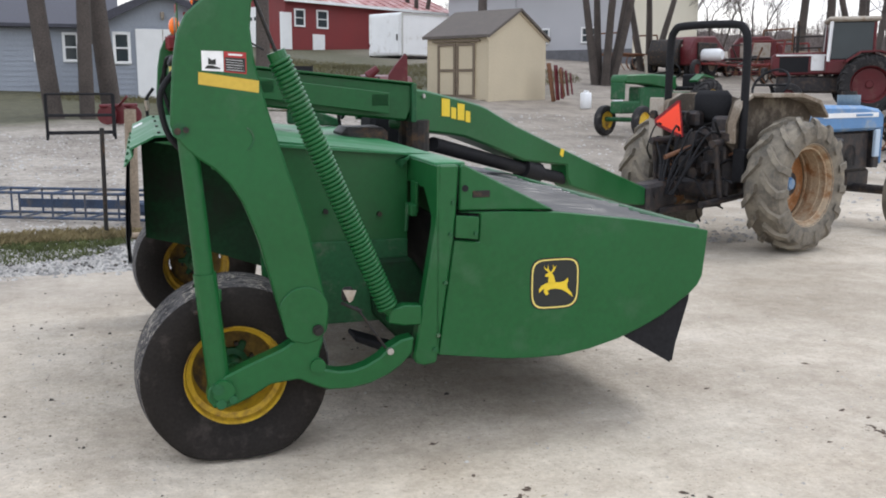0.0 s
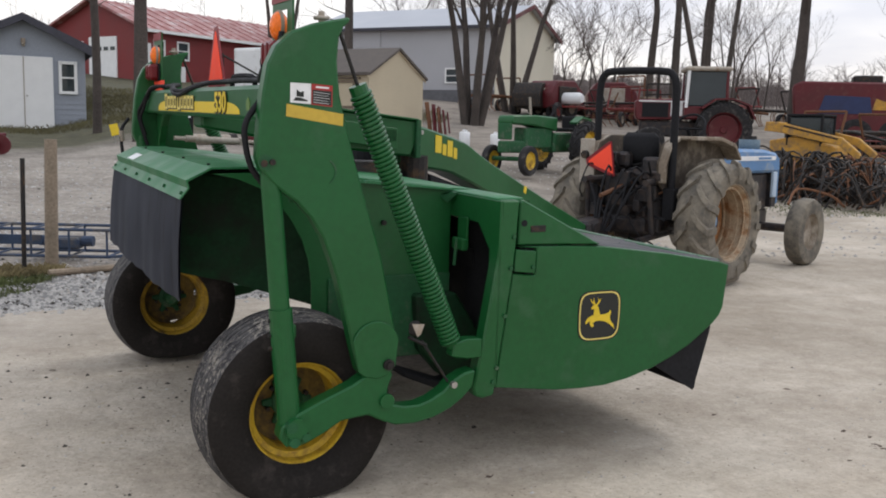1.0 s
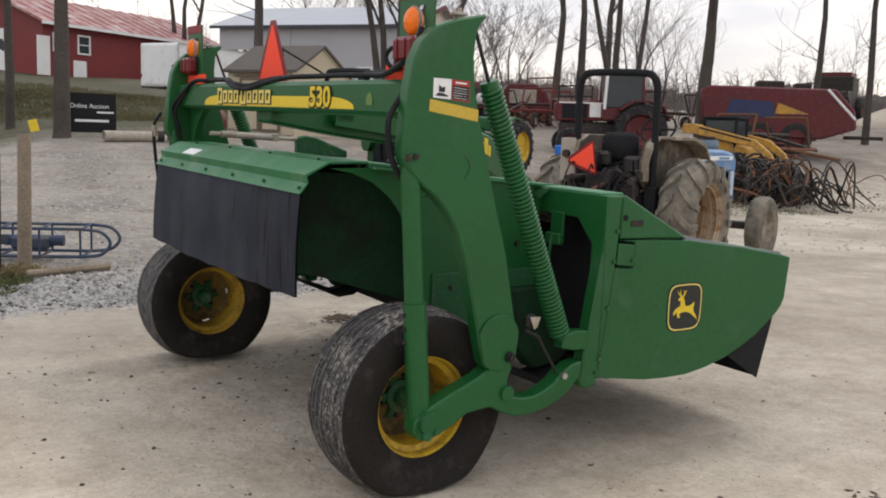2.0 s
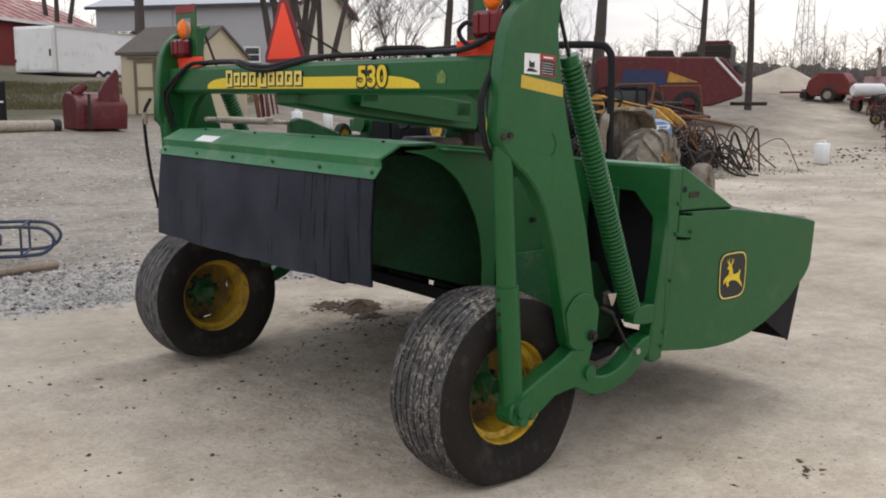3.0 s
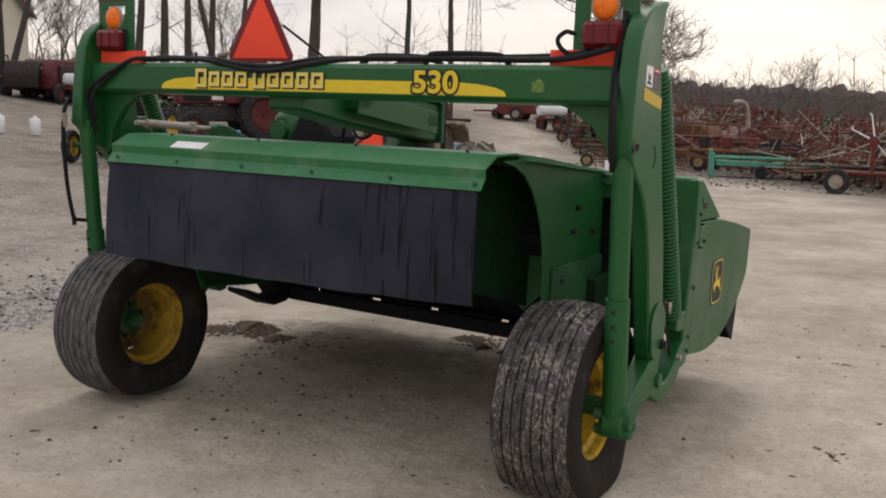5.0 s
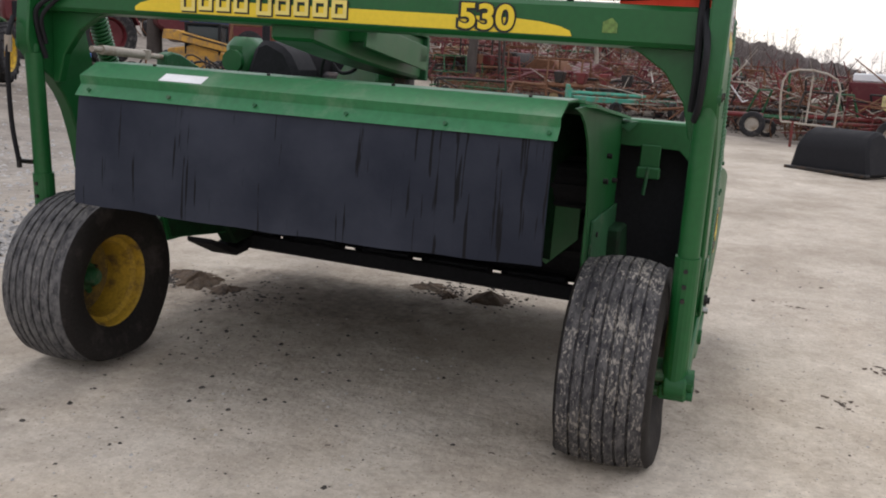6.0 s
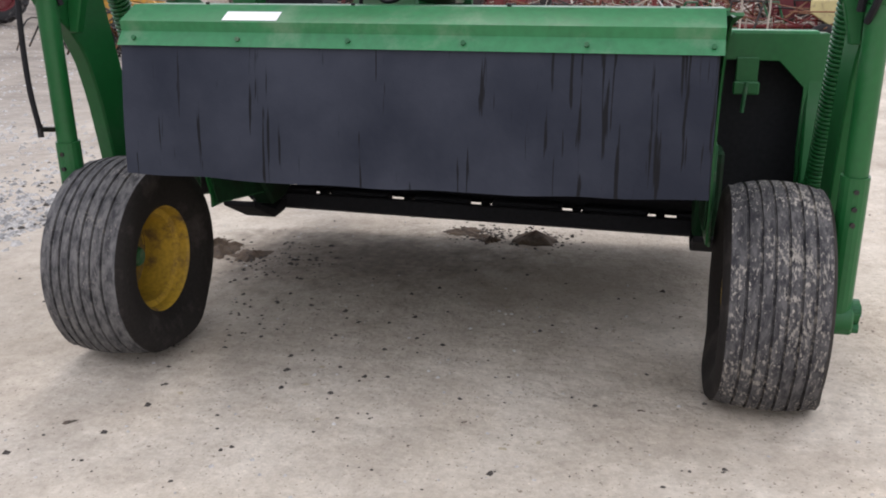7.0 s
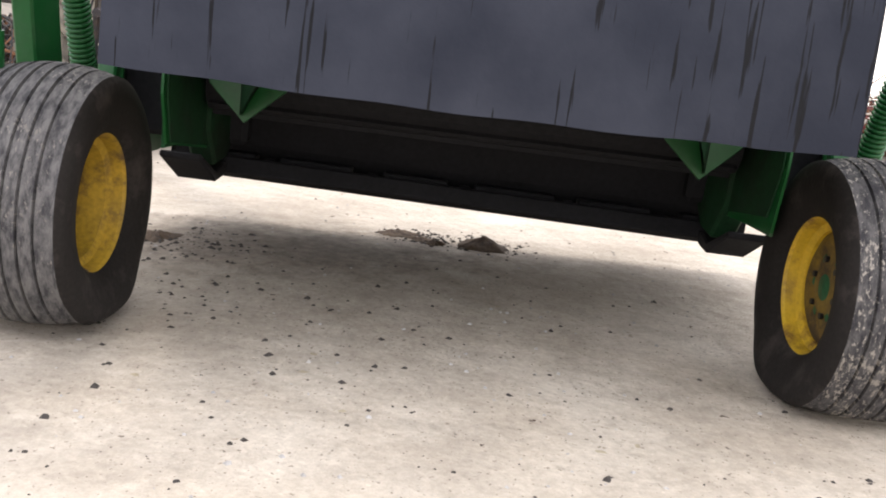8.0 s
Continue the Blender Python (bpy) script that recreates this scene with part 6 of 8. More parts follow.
# red barn, corner towards the yard
ba = math.degrees(math.atan2(61.0 - 53.5, 19.0 - 7.3))
barn = empty("red_barn", on_ground(6.8, 53.5, ba, 0.05), "red steel-sided barn with faded red roof and white doors", "barn")
L, W, E, R = 14.0, 8.0, 2.8, 4.4
part("wall", prism([(0, -1.5), (W, -1.5), (W, E), (W / 2, R), (0, E)], 0, L, 0.01, "x"), SIDING_RED, barn)
for lo, hi in ((-0.4, W / 2), (W + 0.4, W / 2)):
    z = E - 0.16
    rf = part("roof", prism([(lo, z), (lo, z + 0.1), (hi, R + 0.1), (hi, R)], -0.4, L + 0.4, 0.01, "x"), ROOF_RED, barn)
    part("roof_rib", join(*[prism([(lo, z + 0.1), (lo, z + 0.14), (hi, R + 0.14), (hi, R + 0.1)], -0.4 + 0.9 * k, -0.34 + 0.9 * k, 0, "x") for k in range(17)]), ROOF_RED, rf)
part("eave_trim", box((L / 2, -0.42, E - 0.16), (L + 0.8, 0.05, 0.16)), TRIM_WHITE, barn)
window(barn, 1.0, -0.005, 1.75, 0.7, 0.9)
window(barn, 2.7, -0.005, 1.75, 0.8, 0.95)
part("low_door", box((2.4, -0.03, 0.45), (0.9, 0.06, 0.9), 0.01), TRIM_WHITE, barn)
part("man_door", box((0.0, -0.03, 1.0), (0.8, 0.07, 2.0), 0.01), TRIM_WHITE, barn)
gd = part("garage_door", box((-0.03, 3.3, 1.2), (0.07, 2.3, 2.4), 0.01), TRIM_WHITE, barn, "white overhead door with a window row")
part("door_panes", join(*[box((-0.075, 2.45 + 0.55 * k, 1.75), (0.02, 0.36, 0.2)) for k in range(4)]), GLASS_DARK, gd)
part("gable_door", box((-0.03, 5.2, 1.1), (0.07, 0.5, 2.2), 0.01), TRIM_WHITE, barn)

# tan shed
cx, cy = 9.05, 26.4
sa = math.degrees(math.atan2(1.6, 2.45))
shed = empty("garden_shed", on_ground(cx, cy, sa, 0.02), "tan panelled garden shed with brown shingle roof", "shed")
SW, SL, SE, SR = 2.9, 2.35, 1.85, 2.6
part("wall", prism([(0, -0.35), (SW, -0.35), (SW, SE), (SW / 2, SR), (0, SE)], 0, SL, 0.01), SIDING_TAN, shed)
for s, x0 in ((-1, -0.12), (1, SW + 0.12)):
    part("roof", prism([(x0, SE - 0.06), (x0, SE + 0.03), (SW / 2, SR + 0.10), (SW / 2, SR + 0.01)], -0.1, SL + 0.1, 0.008), ROOF_BROWN, shed)
    part("rake_board", prism([(x0, SE - 0.12), (x0, SE - 0.02), (SW / 2, SR + 0.05), (SW / 2, SR - 0.05)], -0.03, -0.005), SIDING_TAN, shed)
for k in range(2):
    y0 = 0.48 + 0.72 * k
    d = part("door", box((-0.02, y0 + 0.345, 0.88), (0.04, 0.69, 1.55), 0.006), SIDING_TAN, shed, "tan shed door with brown battens")
    part("batten", join(box((-0.05, y0 + 0.04, 0.88), (0.03, 0.08, 1.55)), box((-0.05, y0 + 0.65, 0.88), (0.03, 0.08, 1.55)), box((-0.05, y0 + 0.345, 1.62), (0.03, 0.53, 0.08)), box((-0.05, y0 + 0.345, 0.88), (0.03, 0.53, 0.08)), box((-0.05, y0 + 0.345, 0.14), (0.03, 0.53, 0.08))), TRIM_BROWN, d)
part("door_rail", box((-0.05, 1.2, 1.72), (0.05, 1.8, 0.06), 0.005), TRIM_BROWN, shed)
part("corner_board", box((0.0, -0.005, 0.85), (0.09, 0.03, 1.95), 0.004), SIDING_TAN, shed)
part("skid", join(box((SW / 2, 0.2, -0.05), (SW, 0.14, 0.16)), box((SW / 2, SL - 0.2, -0.05), (SW, 0.14, 0.16))), TRIM_BROWN, shed)

# big pale barn, open under the roof at one end
big = empty("machine_shed", pose(17.27, 56.8, 3.1, 0, 0, -52.5), "large pale steel machine shed with cream gable", "barn")
BL, BW, BE, BR, OPEN = 12.2, 9.4, 4.1, 5.6, 4.8
part("wall", prism([(0, -2), (BW, -2), (BW, BE), (BW / 2, BR), (0, BE)], OPEN, BL, 0.01, "x"), SIDING_PALE, big)
part("gable_wall", prism([(0, -2), (BW, -2), (BW, BE), (BW / 2, BR), (0, BE)], BL, BL + 0.06, 0, "x"), SIDING_CREAM, big)
for lo in (-0.4, BW + 0.4):
    part("roof", prism([(lo, BE - 0.14), (lo, BE - 0.02), (BW / 2, BR + 0.13), (BW / 2, BR)], -0.5, BL + 0.4, 0.01, "x"), ROOF_STEEL, big)
    part("rake_trim", prism([(lo, BE - 0.25), (lo, BE), (BW / 2, BR + 0.17), (BW / 2, BR - 0.08)], BL + 0.4, BL + 0.46, 0, "x"), DARK_RED, big)
part("fascia", box((BL / 2, -0.42, BE - 0.12), (BL + 0.9, 0.05, 0.16)), ROOF_DARK, big)
for k in range(3):
    for y0 in (0.2, BW - 0.2):
        part("post", box((0.2 + 2.1 * k, y0, 1.2), (0.18, 0.18, 6.0)), DARK_STEEL, big)
part("upper_wall", box((OPEN / 2, 0.0, 3.35), (OPEN, 0.1, 1.3)), SIDING_PALE, big)
part("upper_wall", box((OPEN / 2, BW, 3.35), (OPEN, 0.1, 1.3)), SIDING_PALE, big)
part("wainscot", box(((BL + OPEN) / 2, -0.03, -0.3), (BL - OPEN, 0.05, 1.6)), mat("dark_grey_steel", (0.13, 0.13, 0.14), 0.6), big)
window(big, 6.6, -0.01, 1.3, 0.9, 0.8)
window(big, 9.6, -0.01, 1.3, 0.9, 0.8)

# white cargo trailer
tr = empty("cargo_trailer", pose(11.35, 45.45, 2.55, 0, 0, 30), "white enclosed cargo trailer", "trailer")
part("body", box((3.2, 1.2, 1.5), (6.4, 2.4, 2.05), 0.06), WHITE, tr)
part("frame_rail", join(box((3.2, 0.1, 0.44), (6.4, 0.06, 0.1)), box((3.2, 2.3, 0.44), (6.4, 0.06, 0.1))), DARK_STEEL, tr)
part("rear_door", box((-0.02, 1.2, 1.5), (0.04, 2.1, 1.8), 0.01), WHITE, tr)
part("door_latch", box((-0.06, 0.28, 1.35), (0.05, 0.06, 0.3)), DARK_STEEL, tr)
part("tail_lamp", box((-0.04, 2.3, 1.0), (0.04, 0.14, 0.16)), LENS_RED, tr)
part("edge_trim", join(box((0.03, -0.01, 1.5), (0.07, 0.04, 2.06)), box((3.2, -0.012, 2.48), (6.4, 0.04, 0.07))), STEEL, tr)
for x in (2.7, 3.35):
    plain_wheel(tr, x, 0.08, 0.33, 0.33, 0.22, RUBBER, WHITE)
part("tongue", box((7.0, 1.2, 0.45), (1.2, 0.12, 0.1)), DARK_STEEL, tr)

# banner by the bank
ban = empty("banner", on_ground(3.15, 24.69, 8) @ Matrix.Scale(0.80, 4), "black yard banner with white lettering", "banner")
part("cloth", box((0, 0, 0.68), (1.45, 0.02, 1.15), 0.004), BLACK, ban)
text_mesh("Online Auction", 0.185, "lettering", WHITE_DECAL, ban, Matrix.Translation((-0.64, -0.016, 0.82)) @ Matrix.Rotation(radians(90), 4, "X"))
part("text_bar", box((0.4, -0.014, 0.70), (0.5, 0.006, 0.05)), WHITE_DECAL, ban)
part("text_bar", box((0.0, -0.014, 0.45), (1.0, 0.006, 0.07)), WHITE_DECAL, ban)
for x in (-0.72, 0.72):
    part("stake", rod((x, 0.02, -0.3), (x, 0.02, 1.3), 0.02, 6), DARK_STEEL, ban)


# ---- bare trees ----
def sticks_mesh(name, segs, material, sides=5):
    """One mesh of tapered sticks: (start, end, radius, end radius)."""
    verts, faces = [], []
    for p0, p1, r0, r1, in segs:
        q = (p1 - p0).to_track_quat("Z", "Y")
        n = sides if r0 > 0.02 else 3
        base = len(verts)
        for p, r in ((p0, r0), (p1, r1)):
            for k in range(n):
                a = 2 * math.pi * k / n
                verts.append(p + q @ Vector((r * math.cos(a), r * math.sin(a), 0)))
        for k in range(n):
            j = (k + 1) % n
            faces.append((base + k, base + j, base + n + j, base + n + k))
    me = bpy.data.meshes.new(name)
    me.from_pydata([tuple(v) for v in verts], [], faces)
    me.shade_smooth()
    me.materials.append(material)
    return me


def grow(rnd, p, d, length, r, depth, wood, twig, spread, up, thin=0.006):
    n = 3 if depth > 1 else 2
    for k in range(n):
        q = p + d * (length / n)
        r1 = r * (0.86 if depth > 0 else 0.6)
        r, r1 = max(r, thin), max(r1, thin * 0.8)
        (wood if r > 0.045 else twig).append((p, q, r, r1))
        p, r = q, r1
        d = (d + Vector((rnd.uniform(-1, 1), rnd.uniform(-1, 1), rnd.uniform(-0.5, 0.7) * up)) * 0.14).normalized()
        if depth > 0 and k < n - 1 and rnd.random() < 0.8:
            side = Vector((rnd.uniform(-1, 1), rnd.uniform(-1, 1), rnd.uniform(-0.1, 0.8))).normalized()
            grow(rnd, p, (d * 0.55 + side * spread).normalized(), length * rnd.uniform(0.45, 0.7), r * 0.5, depth - 1, wood, twig, spread, up, thin)
    if depth > 0:
        for k in range(rnd.choice((2, 2, 3))):
            side = Vector((rnd.uniform(-1, 1), rnd.uniform(-1, 1), rnd.uniform(-0.2, 0.6))).normalized()
            grow(rnd, p, (d * 0.8 + side * spread).normalized(), length * rnd.uniform(0.6, 0.85), r * rnd.uniform(0.6, 0.8), depth - 1, wood, twig, spread, up, thin)


def tree(x, y, h, r, seed, stems=1, bare=0.35, spread=0.5, depth=4, lean=0.05, tilts=(0.08, 0.30), label="tall bare deciduous tree in winter", thin=0.006, limbs=2):
    """bare: the share of the height that is plain trunk."""
    rnd = random.Random(seed)
    wood, twig = [], []
    for k in range(stems):
        a = 2 * math.pi * k / max(stems, 1) + rnd.uniform(-0.4, 0.4)
        tilt = lean if stems == 1 else rnd.uniform(*tilts)
        d = Vector((math.cos(a) * tilt, math.sin(a) * tilt, 1)).normalized()
        p = Vector((math.cos(a), math.sin(a), 0)) * (0.0 if stems == 1 else r * 0.9) + Vector((0, 0, -0.4))
        rr = r * (1.0 if stems == 1 else 0.72)
        steps = 4
        wood.append((p, p + d * 0.5, rr * 1.35, rr))
        p = p + d * 0.5
        for s in range(steps):
            q = p + d * (h * bare / steps)
            wood.append((p, q, rr, rr * 0.94))
            p, rr = q, rr * 0.94
            if limbs and p.z > 3.6:
                for j in range(limbs):
                    b = rnd.uniform(0, 2 * math.pi)
                    side = Vector((math.cos(b), math.sin(b), rnd.uniform(0.1, 0.9))).normalized()
                    grow(rnd, p - d * rnd.uniform(0, h * bare / steps), side, h * rnd.uniform(0.05, 0.11), max(rr * 0.16, 0.016), 2, wood, twig, 0.8, 0.3, thin)
            d = (d + Vector((rnd.uniform(-1, 1), rnd.uniform(-1, 1), 0)) * 0.025).normalized()
        grow(rnd, p, d, h * (1 - bare) * 0.42, rr, depth, wood, twig, spread, 1.0, thin)
    t = empty("tree", on_ground(x, y), label, "tree", "bare trees")
    for nm, seg, m in (("trunk", wood, BARK), ("twig_crown", twig, TWIG)):
        if seg:
            o = new(nm, sticks_mesh(nm, seg, m, 7 if nm == "trunk" else 4))
            o.parent = t
            if nm == "twig_crown":
                tagged(o, kind="stuff")


for k, (x, y, h, r, st, b) in enumerate([(2.42, 24.42, 13, 0.2, 1, 0.2), (-2.38, 24.5, 13, 0.22, 1, 0.5), (-1.68, 24.5, 13, 0.18, 1, 0.5), (-1.12, 25.2, 13, 0.24, 1, 0.5), (1.75, 27.5, 12, 0.12, 1, 0.45),
                                         (16.9, 34.9, 13, 0.26, 6, 0.16), (22.0, 40.5, 14, 0.24, 3, 0.2), (17.0, 50.0, 15, 0.3, 1, 0.3), (26.25, 26.85, 13, 0.30, 1, 0.24), (26.2, 31.0, 15, 0.2, 2, 0.26),
                                         (37.5, 47.3, 15, 0.3, 1, 0.3), (34.4, 27.75, 14, 0.17, 1, 0.28), (35.5, 25.9, 14, 0.17, 1, 0.3), (36.3, 48.2, 15, 0.28, 1, 0.3), (44, 52, 15, 0.3, 1, 0.35), (30, 36, 14, 0.2, 1, 0.3)]):
    tree(x, y, h, r, 11 + k, st, b, 0.45, 4, lean=-0.09 if k in (1, 3) else 0.015)
tree(33.0, 16.6, 9.0, 0.26, 77, 1, 0.15, 1.05, 6, lean=0.12, thin=0.009, limbs=0, label="broad spreading bare tree with dense twigs")
tree(34.2, 15.6, 5.2, 0.10, 78, 2, 0.2, 0.9, 5, thin=0.009, limbs=0, label="low spreading bare tree with dense twigs")
tree(16.0, 60.0, 12.0, 0.25, 81, 3, 0.25, 0.5, 4)
tree(88.0, 19.0, 5.2, 0.10, 83, 4, 0.1, 0.5, 4, thin=0.012, label="small far bare tree above the woods")


thicket = random.Random(55)
for k in range(11):
    b = radians(thicket.uniform(22, 47))
    d = thicket.uniform(58, 95)
    tree(d * math.sin(b), 2 + d * math.cos(b), thicket.uniform(7, 11), 0.13, 300 + k, thicket.choice((1, 2, 2, 3)), 0.15, 0.5, 4, label="slender bare tree in a far thicket")
for k in range(8):
    b = radians(thicket.uniform(27, 40))
    d = thicket.uniform(58, 85)
    tree(d * math.sin(b), 2 + d * math.cos(b), thicket.uniform(5.5, 8.5), 0.11, 400 + k, thicket.choice((1, 2, 2)), 0.12, 0.55, 4, thin=0.011, label="slender bare tree in a far thicket")


def far_woods():
    """Bare woods along the horizon: many thin stems with twigs over a low tangle of brush."""
    rnd = random.Random(3)
    segs = []
    for k in range(3000):
        a = radians(rnd.uniform(-22, 128))
        d = rnd.uniform(92, 150) if k % 3 else rnd.uniform(75, 95)
        x, y = d * math.cos(a), 5 + d * math.sin(a)
        if math.degrees(a) > 50 and d < 110:
            d += 30
            x, y = d * math.cos(a), 5 + d * math.sin(a)
        z = ground_height(x, y) - 0.3
        low = math.degrees(a) < 34
        h = rnd.uniform(3.0, 5.0) if low else rnd.uniform(3.6, 6.2)
        h *= 0.45 + 0.55 * ease((math.degrees(a) + 8) / 16)
        h *= 1 - 0.3 * ease((math.degrees(a) - 34) / 4) * ease((64 - math.degrees(a)) / 6)
        if rnd.random() < 0.07:
            h *= 1.8
        p = Vector((x, y, z))
        top = p + Vector((rnd.uniform(-0.6, 0.6), rnd.uniform(-0.6, 0.6), h))
        segs.append((p, top, 0.05, 0.015))
        for j in range(14):
            f = rnd.uniform(0.2, 0.95)
            s = p.lerp(top, f)
            e = s + Vector((rnd.uniform(-1, 1), rnd.uniform(-1, 1), rnd.uniform(0.3, 1.2))).normalized() * h * rnd.uniform(0.12, 0.36)
            segs.append((s, e, 0.022, 0.008))
            e2 = s.lerp(e, 0.6) + Vector((rnd.uniform(-1, 1), rnd.uniform(-1, 1), rnd.uniform(0, 1))).normalized() * h * 0.14
            segs.append((s.lerp(e, 0.6), e2, 0.014, 0.006))
    o = new("far_woods", sticks_mesh("far_woods", segs, mat("far_twigs", (0.15, 0.125, 0.118), 1.0, vary=0.2, scale=0.05, bump=0), 3))
    tagged(o, "grey-brown bare winter woods along the horizon", "woods", kind="stuff")
    verts, faces = [], []
    n = 900
    for i in range(n + 1):
        a = radians(-30 + 165 * i / n)
        for d, hh in ((150, 0), (152, 0.75), (156, 1.0), (165, 0.9)):
            x, y = d * math.cos(a), 5 + d * math.sin(a)
            h = (0.4 + 0.6 * ease((math.degrees(a) + 8) / 16)) * (5.2 + 1.0 * noise.noise(Vector((i * 0.02, 0, d))) + 0.9 * noise.noise(Vector((i * 0.13, 3, d))) + 0.8 * noise.noise(Vector((i * 0.6, 7, d)))) * hh
            h *= 0.72 + 0.5 * ease((math.degrees(a) - 56) / 8) if math.degrees(a) > 38 else 1.0
            h += rnd.uniform(-0.3, 0.35) * hh
            verts.append((x, y, ground_height(x, y) - 0.4 + max(h, 0)))
    for i in range(n):
        for k in range(3):
            faces.append((i * 4 + k, i * 4 + 4 + k, i * 4 + 5 + k, i * 4 + 1 + k))
    me = bpy.data.meshes.new("far_brush")
    me.from_pydata(verts, [], faces)
    me.materials.append(mat("far_brush", (0.092, 0.074, 0.068), 1.0, vary=0.45, scale=0.15, fine=1.6, bump=0.0))
    tagged(new("far_brush", me), "dark grey-brown brush along the horizon", "brush", kind="stuff")


far_woods()


# ---- rows of old implements ----
PAINTS = {"red": RED, "orange": mat("orange_red_paint", (0.42, 0.06, 0.025), 0.55, vary=0.3, scale=3, bump=0.05, dirt=(0.16, 0.06, 0.03), dirt_amount=0.45), "yellow": mat("old_cream_yellow_paint", (0.30, 0.21, 0.10), 0.65, vary=0.3, scale=4, bump=0.08, dirt=(0.2, 0.12, 0.06), dirt_amount=0.5), "green": GREEN_DULL, "rust": RUST,
          "dark": DARK_STEEL, "white": GREYWHITE, "darkred": DARK_RED}


def implement(kind, x, y, yaw, paint, rnd, scale=1.0):
    p = PAINTS[paint]
    names = {"tedder": ("hay_tedder", "hay tedder with long spring tines"), "rake": ("hay_rake", "side-delivery hay rake with a slatted reel"), "baler": ("hay_baler", "hay baler with pickup and side wheels"),
             "cultivator": ("cultivator", "field cultivator with curved shanks"), "wagon": ("hay_wagon", "flat hay wagon on small wheels"), "planter": ("seed_planter", "row planter with seed boxes"), "wheel_rake": ("wheel_rake", "finger wheel rake with wire wheels")}
    words = {"red": "faded red", "orange": "orange-red", "yellow": "worn yellow", "green": "worn green", "rust": "rusty", "dark": "dark steel", "white": "dusty pale", "darkred": "dark red"}
    nm, lab = names[kind]
    t = empty(nm, on_ground(x, y, yaw) @ Matrix.Scale(scale, 4), words[paint] + " " + lab, "farm implement", "rows of implements")
    if kind == "tedder":
        part("frame", join(rod((-2.2, 0, 0.8), (2.2, 0, 0.8), 0.07, 8), rod((0, 0, 0.8), (0, -2.2, 0.6), 0.06, 8), rod((0, 0, 0.8), (0, 0, 1.5), 0.05, 8)), p, t)
        for k in range(4):
            cx = -1.65 + 1.1 * k
            tilt = rnd.uniform(-0.6, 0.6)
            segs = []
            hub = Vector((cx, 0, 0.85))
            for j in range(6):
                a = j * math.pi / 3 + k * 0.4
                e = hub + Vector((0.72 * math.cos(a), 0.72 * math.sin(a) * math.cos(tilt), 0.72 * math.sin(a) * math.sin(tilt) + 0.1))
                segs.append((hub, e, 0.028, 0.022))
                segs.append((e, e + Vector((0.03, 0.02, -0.45)), 0.014, 0.01))
                segs.append((e, e + Vector((-0.05, 0.05, -0.42)), 0.014, 0.01))
            o = new("rotor", sticks_mesh("rotor", segs, p if k % 2 else PAINTS["white"], 5))
            o.parent = t
            tagged(o, kind="stuff")
        for s in (-1, 1):
            plain_wheel(t, s * 0.9, 0.3, 0.3, 0.3, 0.16, RUBBER, PAINTS["white"], 0.55, 14)
    elif kind == "rake":
        part("frame", join(rod((-1.7, 0.5, 1.0), (1.7, -0.5, 1.0), 0.06, 8), rod((-1.7, 0.5, 1.0), (-1.7, 0.5, 0.5), 0.05, 6), rod((1.7, -0.5, 1.0), (1.7, -0.5, 0.5), 0.05, 6), rod((0, -0.1, 1.0), (-0.3, -2.0, 0.55), 0.05, 8), rod((0.6, 0.6, 0.6), (1.7, -0.5, 1.0), 0.04, 6)), p, t)
        segs = []
        for j in range(5):
            a = 2 * math.pi * j / 5
            off = Vector((0, 0.32 * math.cos(a), 0.55 + 0.32 * math.sin(a)))
            a0, a1 = Vector((-1.6, 0.35, 0)) + off, Vector((1.6, -0.6, 0)) + off
            segs.append((a0, a1, 0.025, 0.025))
            for q in range(12):
                s = a0.lerp(a1, (q + 0.5) / 12)
                segs.append((s, s + Vector((0, 0.02, -0.22)), 0.008, 0.006))
        o = new("reel", sticks_mesh("reel", segs, PAINTS[rnd.choice(("yellow", "red", "red", "rust"))], 5))
        o.parent = t
        tagged(o, kind="stuff")
        for s in (-1, 1):
            plain_wheel(t, s * 1.2, 0.9 - 0.5 * s, 0.33, 0.33, 0.14, RUBBER, PAINTS["yellow"], 0.6, 14)
    elif kind == "baler":
        smooth(part("body", prism([(-1.1, 0.45), (-1.2, 1.1), (-0.8, 1.65), (0.5, 1.7), (1.1, 1.25), (1.3, 0.6), (0.9, 0.35)], -0.75, 0.75, 0.05), p, t), 30)
        part("pickup", join(rod((1.35, -0.8, 0.4), (1.35, 0.8, 0.4), 0.22, 10), box((1.3, 0, 0.7), (0.3, 1.6, 0.08), 0.01)), DARK_STEEL, t)
        part("drawbar", box((2.2, -0.3, 0.6), (1.8, 0.14, 0.12), 0.01), p, t)
        part("side_shield", box((-0.1, -0.79, 1.05), (1.3, 0.06, 0.7), 0.02), PAINTS[rnd.choice(("white", "red", "dark"))], t)
        for s in (-1, 1):
            plain_wheel(t, -0.1, s * 0.95, 0.42, 0.42, 0.26, RUBBER, PAINTS["white"], 0.55, 16)
    elif kind == "cultivator":
        bars = [((-1.8, yy, 0.75), (1.8, yy, 0.75)) for yy in (-0.8, 0, 0.8)] + [((xx, -0.8, 0.75), (xx, 0.8, 0.75)) for xx in (-1.6, -0.5, 0.5, 1.6)] + [((0, -0.8, 0.75), (0, -2.4, 0.5))]
        part("frame", rods(bars, 0.05, 6), p, t)
